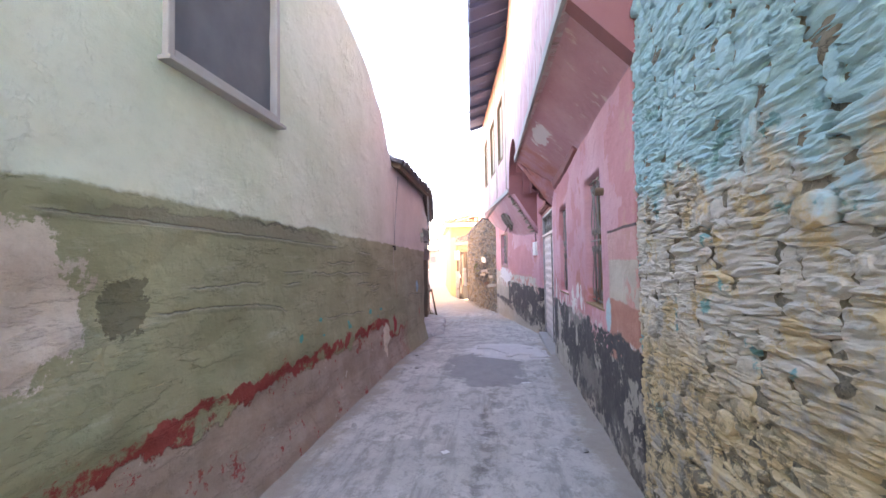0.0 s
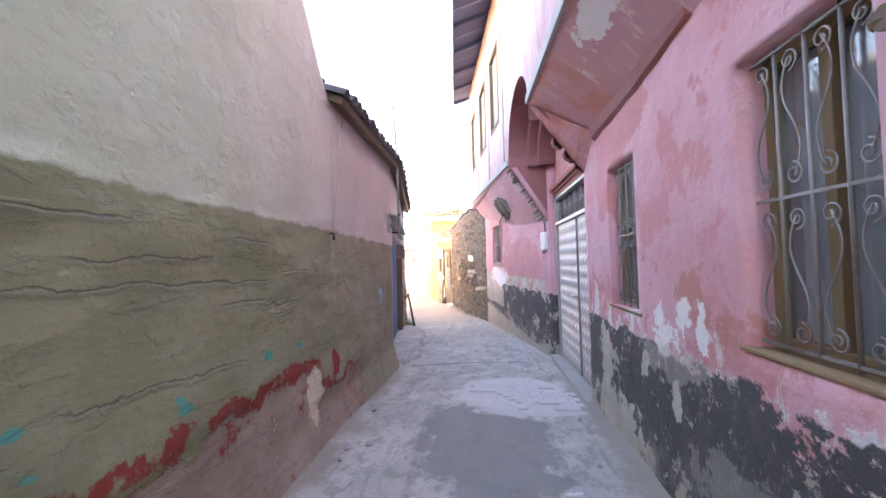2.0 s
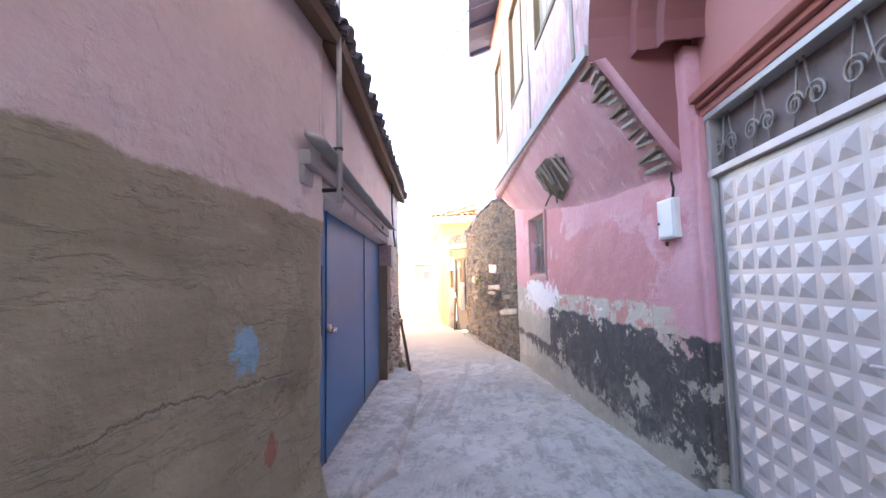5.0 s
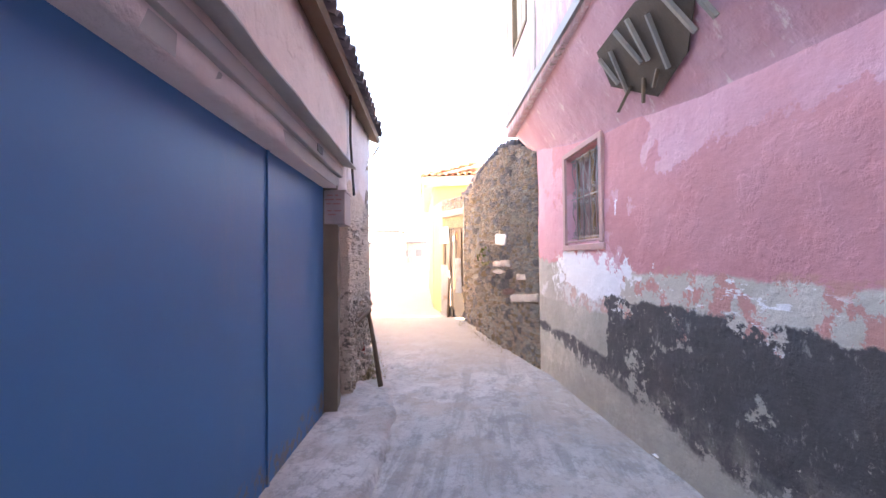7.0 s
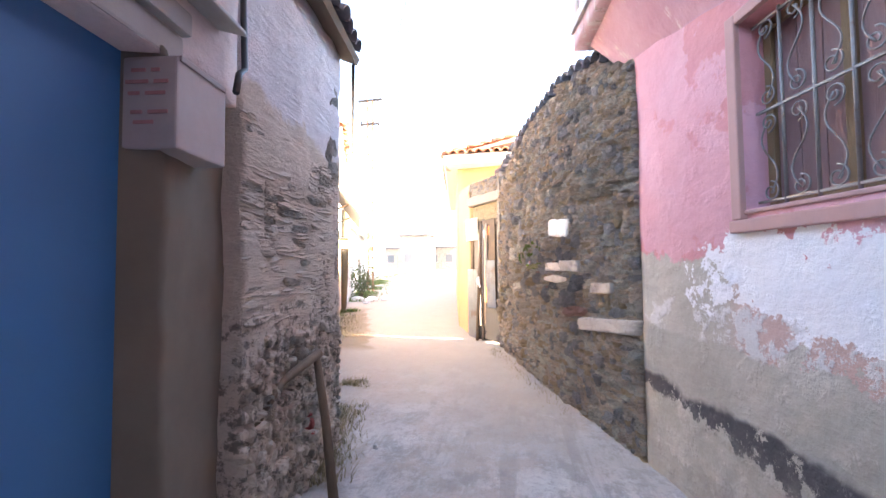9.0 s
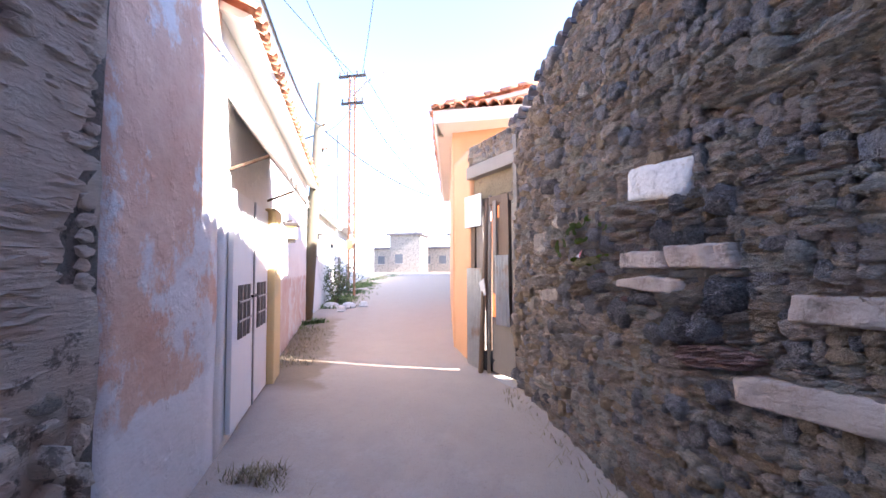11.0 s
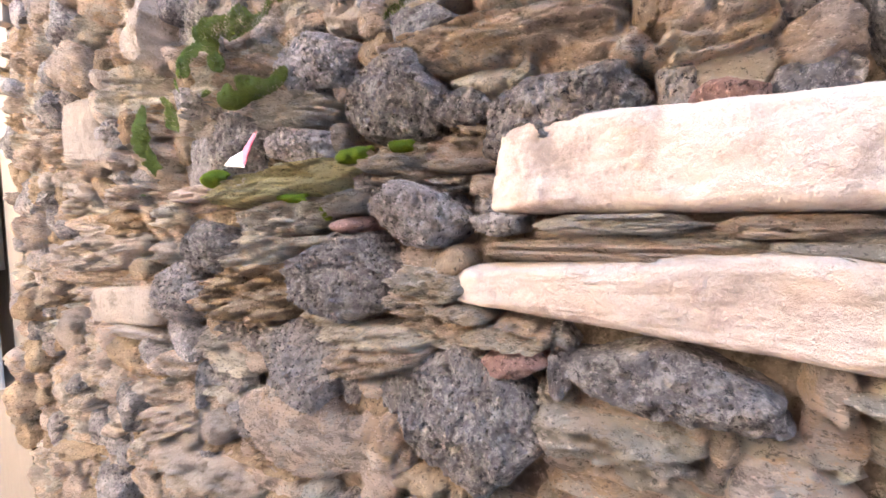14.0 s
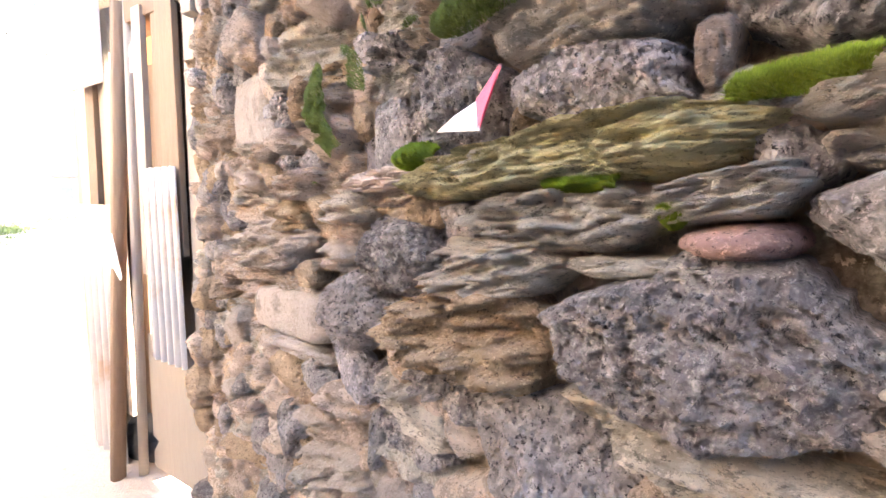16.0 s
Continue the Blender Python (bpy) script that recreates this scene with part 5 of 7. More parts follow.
    for z, a, b in ((1.845, -0.08, -0.03), (1.845, -0.01, 0.02), (1.805, -0.10, -0.02), (1.805, 0.0, 0.05), (1.765, -0.09, -0.05), (1.765, -0.03, 0.04), (1.70, -0.08, -0.04), (1.70, -0.02, 0.05), (1.665, -0.07, 0.0)):
        part("faded_writing", wall_box(wall, 3.5955, 3.5985, z, z + 0.012, a, b), M_FADEDRED, th, "faded red handwriting")
    # raised threshold slab
    bm = bmesh.new()
    top = []
    ys = np.linspace(8.45, 13.2, 90)
    for y in ys:
        w = float(np.interp(y, [8.45, 9.0, 11.5, 12.6, 13.2], [0.02, 0.42, 0.55, 0.5, 0.06]))
        x0 = float(np.interp(y, [8.45, 13.2], [-1.8, -2.5]))
        x1 = float(np.interp(y, [8.45, 12.05, 13.2], [-1.66, -2.26, -2.45])) + w + 0.07 * noise.noise(Vector((0, y * 3, 0))) + 0.04 * noise.noise(Vector((3, y * 9, 0)))
        g = ground_z(0, y)
        z = g + 0.07
        top.append([bm.verts.new(v) for v in ((x0, y, z + 0.02), (x1 - 0.06, y, z), (x1, y, z - 0.025), (x1 + 0.05, y, g - 0.06))])
    for a, b in zip(top, top[1:]):
        for j in range(3):
            bm.faces.new((a[j], a[j + 1], b[j + 1], b[j]))
    ob = part("threshold_slab", bm, M_GROUND, smooth=True)
    structure(ob, "broken raised concrete threshold before the garage", "pavement")


build_garage()


def tile_mesh():
    """One half-round clay roof tile, along +x, 0.34 long."""
    v, f = [], []
    for i, (x, r) in enumerate(((0, 0.075), (0.34, 0.06))):
        for t in (r, r - 0.013):
            for j in range(7):
                a = math.pi * j / 6
                v.append((x, t * math.cos(a), t * math.sin(a)))
    for j in range(6):
        f += [(j, j + 1, 14 + j + 1, 14 + j), (7 + j + 1, 7 + j, 21 + j, 21 + j + 1), (j + 1, j, 7 + j, 7 + j + 1), (14 + j, 14 + j + 1, 21 + j + 1, 21 + j)]
    return v, f


def tile_roof(name, a, b, up, rows, pitch, material, label, board=None, seed=1):
    """Rows of half-round tiles from the eave line a-b up the slope."""
    rnd = random.Random(seed)
    a, b, up = Vector(a), Vector(b), Vector(up).normalized()
    along = (b - a).normalized()
    normal = along.cross(up).normalized()
    if normal.z < 0:
        normal = -normal
    side = normal.cross(up)
    th = thing(name, *((a + b) / 2), label, "roof", kind="structure")
    me = bpy.data.meshes.new("roof_tile")
    v, f = tile_mesh()
    me.from_pydata(v, [], f)
    me.materials.append(material)
    me.polygons.foreach_set("use_smooth", [True] * len(me.polygons))
    n = int((b - a).length / pitch)
    rest = []
    for r in range(rows):
        for i in range(n + 1):
            p = a + along * (i * pitch + rnd.uniform(-0.01, 0.01)) + up * (r * 0.27 - 0.03 + rnd.uniform(-0.025, 0.02)) + normal * (0.02 + 0.012 * (r % 2) + rnd.uniform(0, 0.012))
            m = Matrix.Translation(p) @ Matrix((up, side, normal)).transposed().to_4x4() @ pose(0, 0, 0, rnd.uniform(-5, 5), rnd.uniform(-2, 3), rnd.uniform(-4, 4))
            if r < 2 and n < 140:
                ob = new("roof_tile", me)
                ob.parent = th
                ob.matrix_parent_inverse = root_matrix(th).inverted()
                ob.matrix_basis = m
            else:
                rest.append(([m @ Vector(q) for q in v], f))
    if rest:
        tagged(part("roof_tiles", merged(*rest), material, th, smooth=True), kind="stuff")
    bm = bmesh.new()
    e = up * (rows * 0.27 + 0.1)
    q = [bm.verts.new(p - normal * k) for k in (0.0, 0.06) for p in (a, b, b + e, a + e)]
    for fc in ((0, 1, 2, 3), (7, 6, 5, 4), (0, 4, 5, 1), (1, 5, 6, 2), (2, 6, 7, 3), (3, 7, 4, 0)):
        bm.faces.new([q[k] for k in fc])
    part("roof_deck", bm, board or M_OLDWOOD, th)
    return th


tile_roof("garage_roof", (-1.46, 5.9, 3.0), (-1.48, 8.4, 2.98), (-1, 0, 0.42), 5, 0.155, M_DARKTILE, "dark lichened clay tile eave over the lane", seed=2)
tile_roof("garage_roof_bend", (-1.48, 8.45, 2.98), (-2.38, 14.1, 3.0), (-1, -0.15, 0.42), 5, 0.155, M_DARKTILE, "dark lichened clay tile eave over the lane", seed=3)


def corner_material():
    g = Nodes("mud_render_under_grey_limewash", 0.93)
    c = g.mix(g.noise(5.0, 8, 0.75, g.stretch(1, 0.5, 2.0)), (0.46, 0.385, 0.31), (0.70, 0.60, 0.49))
    c = g.mix(g.both(g.below(0.95, 0.15, 2.5), g.step(g.noise(11, 7, 0.75), 0.5, 0.58)), c, (0.22, 0.185, 0.15))
    c = g.mix(g.blob(13.35, 0.12, 0.05, 0.07, 1.2, 14.0), c, (0.36, 0.07, 0.06))
    lime = plaster_base(g, (0.62, 0.60, 0.61), (0.72, 0.69, 0.69))
    c = g.mix(g.below(2.05, 0.25, 2.0, 0.03), lime, c)
    g.bump(g.math("ADD", g.noise(6.0, 9, 0.75, g.stretch(1, 0.35, 2.4)), g.math("MULTIPLY", g.noise(40, 5), 0.3)), 0.9, 0.04)
    return g.done(c)


M_CORNER = corner_material()


# rough masonry corner past the garage
def build_corner():
    wall = Wall((-2.292, 12.5), (-2.53, 14.0), 1)
    body = part("wall_corner", panel(wall, 0, wall.len, -0.4, 3.0, 0.4, (), 0.05, 0.03, 3.0), M_CORNER, smooth=True)
    structure(body, "rough mud-rendered masonry corner of thin layered stones", "wall")
    def kinds(rnd, s, z, w, h):
        return M_CORNER if rnd.random() < 0.85 else M_GREYSCHIST, "slab" if w > 2 * h else "block", 0.1
    lay_stones(wall, 0.84, fill_stones(random.Random(3), wall.len, 1.1, 0.01, (), lambda r: (0.25, 0.6, 0.03, 0.045), lambda s, z: True), kinds, body, lambda s, z: True, 0.035, 9, (8, 5), 0.012)
    lay_stones(wall, -0.4, fill_stones(random.Random(6), wall.len, 1.22, 0.01, (), lambda r: (0.05, 0.17, 0.04, 0.10), lambda s, z: True), kinds, body, lambda s, z: True, 0.06, 10, (7, 6), 0.008)
    end = Wall((-2.53, 14.0), (-5.0, 13.7), 1)
    ob = part("wall_corner_end", panel(end, 0, end.len, -0.4, 3.6, 0.3, (), 0.3, 0.02), M_GREYMORTAR, smooth=True)
    structure(ob, "rough end wall of the low house", "wall")


build_corner()


M_DIRTYCLOTH = plain("grimy_cloth", (0.17, 0.13, 0.125), 0.95, vary=0.4, scale=5, dirt=(0.06, 0.045, 0.045))


# ---- right side: steel double door ----
DOOR_X = 0.96
W_STEEL = Wall((DOOR_X, 6.80), (DOOR_X, 8.90), -1)


def embossed(wall, s0, s1, z0, z1, out, cols, rows, depth):
    """A pressed sheet of small pyramids."""
    verts, faces = [], []
    for i in range(cols):
        for j in range(rows):
            a0, a1 = s0 + (s1 - s0) * i / cols, s0 + (s1 - s0) * (i + 1) / cols
            b0, b1 = z0 + (z1 - z0) * j / rows, z0 + (z1 - z0) * (j + 1) / rows
            m, e = len(verts), 0.016
            verts += [wall.at(s, z, out) for s, z in ((a0, b0), (a1, b0), (a1, b1), (a0, b1))]
            verts += [wall.at(s, z, out) for s, z in ((a0 + e, b0 + e), (a1 - e, b0 + e), (a1 - e, b1 - e), (a0 + e, b1 - e))]
            c, t = ((a0 + a1) / 2, (b0 + b1) / 2), 0.010
            verts += [wall.at(c[0] + x * t, c[1] + z * t, out + depth) for x, z in ((-1, -1), (1, -1), (1, 1), (-1, 1))]
            for k in range(4):
                l = (k + 1) % 4
                faces += [(m + k, m + l, m + 4 + l, m + 4 + k)[::-1], (m + 4 + k, m + 4 + l, m + 8 + l, m + 8 + k)[::-1]]
            faces.append((m + 8, m + 9, m + 10, m + 11)[::-1])
    return verts, faces


def scroll(c, r, turns, wall, out, flip=1, start=0.0):
    pts = []
    n = int(18 * turns)
    for i in range(n + 1):
        a = start + flip * 2 * math.pi * turns * i / n
        k = r * (1 - 0.75 * i / n)
        pts.append(wall.at(c[0] + k * math.cos(a), c[1] + k * math.sin(a), out))
    return pts


M_SALMON = plain("salmon_limewash", (0.58, 0.245, 0.225), 0.88, vary=0.15, scale=1.6, bump=0.3)


def build_steel_door():
    wall = W_STEEL
    th = thing("double_door", *wall.at(1.0, 0.0), "silver steel double door pressed into small pyramids, scratched", "door")
    for s0, s1, cols in ((0.03, 0.77, 5), (0.785, 2.03, 8)):
        leaf = part("leaf", wall_box(wall, s0, s1, -0.02, 2.0, -0.05, -0.012, 0.004), M_DOORSTEEL, th)
        part("pressed_sheet", embossed(wall, s0 + 0.035, s1 - 0.035, 0.03, 1.96, -0.008, cols, 13, 0.018), M_STEEL, leaf, "pressed sheet of raised pyramids")
    part("frame_post", wall_box(wall, -0.02, 0.027, -0.06, 2.42, -0.08, 0.02, 0.004), M_DOORSTEEL, th)
    part("frame_post", wall_box(wall, 2.035, 2.08, -0.06, 2.42, -0.08, 0.02, 0.004), M_DOORSTEEL, th)
    part("frame_head", wall_box(wall, -0.02, 2.08, 2.005, 2.05, -0.08, 0.03, 0.004), M_STEEL, th)
    part("frame_head", wall_box(wall, -0.02, 2.08, 2.40, 2.44, -0.08, 0.03, 0.004), M_DOORSTEEL, th)
    part("cover_strip", wall_box(wall, 0.770, 0.785, 0.0, 1.99, -0.012, 0.012, 0.003), M_IRON, th)
    part("handle", merged(tube([wall.at(0.86, 1.0, -0.01), wall.at(0.86, 1.0, 0.05)], 0.012), tube([wall.at(0.86, 0.995, 0.045), wall.at(0.96, 0.99, 0.05)], 0.009)), M_STEEL, th, "", True)
    # transom grille of scrolls and spikes
    gr = part("transom_grille", merged(*(tube(scroll((0.25 + 0.34 * i + dx, 2.19), 0.065, 1.6, wall, -0.03, f, a), 0.007, 6) for i in range(6) for dx, f, a in ((-0.07, 1, 0), (0.07, -1, math.pi)))), M_IRON, th, "grey wrought-iron scrolls", True)
    for i in range(13):
        s = 0.08 + i * 0.16
        part("bar", tube([wall.at(s, 2.05, -0.03), wall.at(s + (0.06 if i % 2 else -0.06), 2.40, -0.03)], 0.006, 6), M_IRON, gr, "", True)
    part("glass_backing", wall_box(wall, 0.03, 2.03, 2.055, 2.40, -0.075, -0.06), M_DIRTYCLOTH, th, "grimy streaked cloth behind the transom")
    # moulded head over the door
    th = thing("door_cornice", *wall.at(1.0, 2.45), "stepped dull-red moulding over the steel door", "moulding", kind="structure")
    for k, (z0, z1, o) in enumerate(((2.445, 2.50, 0.03), (2.503, 2.54, 0.06), (2.543, 2.60, 0.10))):
        part("moulding", wall_box(wall, -0.06, 2.12, z0, z1, -0.1, o, 0.01), M_DARKRED, th)
    ob = part("wall_over_door", panel(Wall((DOOR_X + 0.02, 6.70), (DOOR_X + 0.02, 9.12), -1), 0, 2.42, 2.60, 4.6, 0.2, (), 0.1, 0.008), M_SALMON, smooth=True)
    structure(ob, "dull red plastered wall in the recess over the door", "wall")
    ob = part("doorstep", wall_box(wall, -0.05, 2.1, -0.3, -0.03, -0.2, 0.16, 0.02), M_CONCRETE)
    structure(ob, "worn concrete step before the steel door", "step")
    for s, name in ((-0.11, "jamb_near"), (2.085, "jamb_far")):
        ob = part(name, wall_box(wall, s, s + 0.09, -0.3, 2.445, -0.2, 0.075, 0.015), M_PINK)
        structure(ob, "plastered door jamb", "jamb")
    # arch between the two overhangs
    n = 22
    y0, y1, zs, rise = 6.78, 9.06, 3.0, 0.85
    verts, faces = [], []
    depth = [0.0, 0.30, 0.31, 0.45, 0.46, 0.75]
    inset = [0.0, 0.0, 0.10, 0.10, 0.20, 0.20]
    for i in range(n + 1):
        a = math.pi * i / n
        for d, e in zip(depth, inset):
            y = (y0 + y1) / 2 - (y1 - y0 - 2 * e) / 2 * math.cos(a)
            z = zs + (rise - e) * math.sin(a) ** 0.8
            x = float(np.interp(y, [y0, y1], [0.31, 0.24])) + d
            verts.append(Vector((x, y, z)))
    k = len(depth)
    for i in range(n):
        for j in range(k - 1):
            a = i * k + j
            faces.append((a, a + 1, a + k + 1, a + k))
    ob = part("arch_vault", (verts, faces), M_SHADED_RED)
    structure(ob, "stepped dull shaded-red vault between the two overhangs", "vault")
    # front wall above the arch, and the two cheeks under it
    verts, faces = [], []
    for i in range(n + 1):
        a = math.pi * i / n
        y = (y0 + y1) / 2 - (y1 - y0) / 2 * math.cos(a)
        x = float(np.interp(y, [y0, y1], [0.31, 0.24]))
        for dx in (0.0, 0.2):
            verts += [Vector((x + dx, y, zs + rise * math.sin(a) ** 0.8)), Vector((x + dx, y, 6.6))]
    for i in range(n):
        a = i * 4
        faces += [(a, a + 1, a + 5, a + 4), (a + 2, a + 6, a + 7, a + 3), (a + 1, a + 3, a + 7, a + 5)]
    ob = part("wall_over_arch", (verts, faces), M_UPPER)
    structure(ob, "weathered pink wall over the arch", "wall")
    for y, t, zo, zi, name in ((6.82, -0.14, 3.2, 2.42, "cheek_near"), (9.06, 0.14, 3.06, 2.05, "cheek_far")):
        xo = 0.31 if y < 8 else 0.24
        bm = bmesh.new()
        q = [bm.verts.new((x, y + dy, z)) for dy in (0, t) for x, z in ((xo, zo), (0.98, zi), (0.98, 3.1), (xo, 3.1 if y < 8 else 3.10))]
        if y < 8:
            q[3].co.z = q[7].co.z = 3.25
            q[2].co.z = q[6].co.z = 3.25
        for fc in ((0, 1, 2, 3), (7, 6, 5, 4), (0, 4, 5, 1), (1, 5, 6, 2), (2, 6, 7, 3), (3, 7, 4, 0)):
            bm.faces.new([q[i] for i in fc])
        bmesh.ops.recalc_face_normals(bm, faces=bm.faces[:])
        ob = part(name, bm, M_SHADED_RED)
        structure(ob, "shaded-red plastered cheek of the overhang", "wall")


build_steel_door()


# ---- beyond: plank gate, orange house, white houses ----
def house_block(name, a, b, side, z0, z1, depth, material, label, holes=()):
    w = Wall(a, b, side)
    ob = part(name, panel(w, 0, w.len, z0, z1, 0.3, holes, 0.2, 0.012), material, smooth=True)
    structure(ob, label, "house wall")
    back = Wall(tuple((w.at(w.len, 0, -0.3))[:2]), tuple((w.at(w.len, 0, -depth))[:2]), side)
    ob = part(name + "_end", panel(back, 0, back.len, z0, z1, 0.25, (), 0.4, 0.01), material, smooth=True)
    structure(ob, label, "house wall")
    return w


def rose_material():
    g = Nodes("flaking_rose_and_grey_plaster", 0.9)
    c = plaster_base(g, (0.50, 0.30, 0.22), (0.58, 0.40, 0.31), 1.5)
    c = g.mix(g.step(g.noise(1.4, 7, 0.7), 0.48, 0.56), c, (0.56, 0.54, 0.54))
    c = g.mix(g.below(0.45, 0.3, 2.5), c, (0.62, 0.60, 0.60))
    plaster_relief(g)
    return g.done(c)


def dado_material():
    g = Nodes("white_limewash_over_rose_dado", 0.9)
    c = plaster_base(g, (0.74, 0.72, 0.69), (0.79, 0.77, 0.73), 1.2)
    low = plaster_base(g, (0.56, 0.40, 0.33), (0.66, 0.55, 0.48), 2.5)
    low = g.mix(g.step(g.noise(2.8, 7, 0.7), 0.5, 0.58), low, (0.66, 0.64, 0.62))
    c = g.mix(g.both(g.step(g.y, 17.4, 17.5), g.below(0.95, 0.12, 3.0)), c, low)
    plaster_relief(g)
    return g.done(c)


M_ROSE, M_WHITEDADO = rose_material(), dado_material()


def build_far():
    # rose-grey house just past the corner, then the white row
    w1 = house_block("wall_rose_house", (-2.95, 14.3), (-3.52, 15.62), 1, -0.4, 4.0, 3.0, M_ROSE, "rose and grey flaking plastered house")
    w2 = house_block("wall_white_house", (-3.535, 15.65), (-6.1, 21.4), 1, -0.4, 3.0, 4.0, M_WHITEDADO, "sunlit white house over a stained rose dado")
    w3 = house_block("wall_white_row", (-6.3, 21.9), (-9.6, 31.5), 1, -0.3, 2.6, 4.0, M_WHITEWALL, "low sunlit white house farther down the lane")
    w4 = house_block("wall_white_end", (-10.0, 32.5), (-12.6, 43), 1, -0.3, 2.9, 4.0, M_WHITEWALL, "far white house with a flat roof")
    wo = house_block("wall_orange_side", (-2.34, 19.1), (-3.46, 25.4), -1, -0.4, 3.3, 3.0, M_ORANGE, "orange plastered side of the tiled house")
    front = Wall((2.66, 18.5), (-2.34, 19.1), -1)
    ob = part("wall_orange_front", panel(front, 0, front.len, -0.4, 3.3, 0.3, (), 0.2, 0.01), M_ORANGE, smooth=True)
    structure(ob, "orange plastered front of the tiled house", "house wall")
    # plain house, out of view, added to shade the lane behind the orange one
    house_block("wall_shading_house", (-3.4, 25.9), (-6.7, 45.0), -1, -0.4, 4.3, 3.0, M_CREAM, "plain unseen cream house added to shade the lane")
    return w1, w2, w3, w4, wo


W_ROSE, W_WHITE, W_WHITE2, W_WHITE3, W_ORANGE = build_far()


# ---- closing walls added to keep light out of the houses, seen only through openings ----
def build_closing():
    # Dark brown puts the unlit rooms' shade into the wall colour.
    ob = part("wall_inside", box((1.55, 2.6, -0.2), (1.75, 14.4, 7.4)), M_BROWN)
    structure(ob, "plain dark wall added behind the windows for room shade", "wall")
    ob = part("ceiling", box((0.9, 2.6, 3.12), (1.55, 6.6, 3.2)), M_CREAM)
    structure(ob, "plain plastered ceiling", "ceiling")
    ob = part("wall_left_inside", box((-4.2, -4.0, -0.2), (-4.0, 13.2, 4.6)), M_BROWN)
    structure(ob, "plain unseen wall added to close the low houses", "wall")
    ob = part("roof_left", box((-4.2, -4.0, 4.42), (-1.64, 3.7, 4.55)), M_DARKTILE)
    structure(ob, "unseen flat roof added to close the green house", "roof")
    ob = part("wall_back_rubble", box((1.3, -4.0, -0.2), (1.5, 2.5, 7.0)), M_BROWN)
    structure(ob, "plain unseen wall added behind the rubble wall", "wall")
    # Never in view: added across the lane to hold back sky light.
    ob = part("wall_lane_end", box((-2.2, -8.2, -0.2), (1.6, -8.0, 4.2)), M_WHITEWALL)
    structure(ob, "plain unseen wall added behind the start to cut sky light", "wall")


build_closing()


# ---- windows with iron grilles ----
def grille(wall, s0, s1, z0, z1, out, parent, bars, rich=True):
    gr = part("grille", wall_box(wall, s0 + 0.01, s1 - 0.01, (z0 + z1) / 2 - 0.006, (z0 + z1) / 2 + 0.006, out - 0.006, out + 0.006), M_IRON, parent, "wrought-iron grille with scrolls")
    for z in (z0 + 0.02, z1 - 0.02):
        part("rail", wall_box(wall, s0 + 0.004, s1 - 0.004, z - 0.006, z + 0.006, out - 0.006, out + 0.006), M_IRON, gr)
    step = (s1 - s0) / (bars + 1)
    for i in range(bars):
        s = s0 + step * (i + 1)
        part("bar", tube([wall.at(s, z0, out), wall.at(s, z1, out)], 0.0075, 8), M_IRON, gr, "", True)
    h = (z1 - z0) / 2
    for zb in (z0, z0 + h):
        for i in range(bars + 1):
            c = s0 + step * (i + 0.5)
            if rich:
                pts = [wall.at(c + step * 0.26 * math.sin(a) * (1 if i % 2 else -1), zb + h * (0.12 + 0.76 * a / (2 * math.pi)), out + 0.004) for a in np.linspace(0, 2 * math.pi, 15)]
                part("curl", tube(pts, 0.0042, 6), M_IRON, gr, "", True)
            for e, f in ((0.14, 1), (0.86, -1)):
                part("scroll", tube(scroll((c, zb + h * e), step * 0.30, 1.4, wall, out + 0.003, f, math.pi / 2 * f), 0.0042, 6), M_IRON, gr, "", True)


def glass_material():
    g = Nodes("window_glass", 0.06)
    g.b.inputs["Transmission Weight"].default_value = 0.85
    g.b.inputs["IOR"].default_value = 1.45
    return g.done((0.80, 0.86, 0.90))


M_GLASS = glass_material()


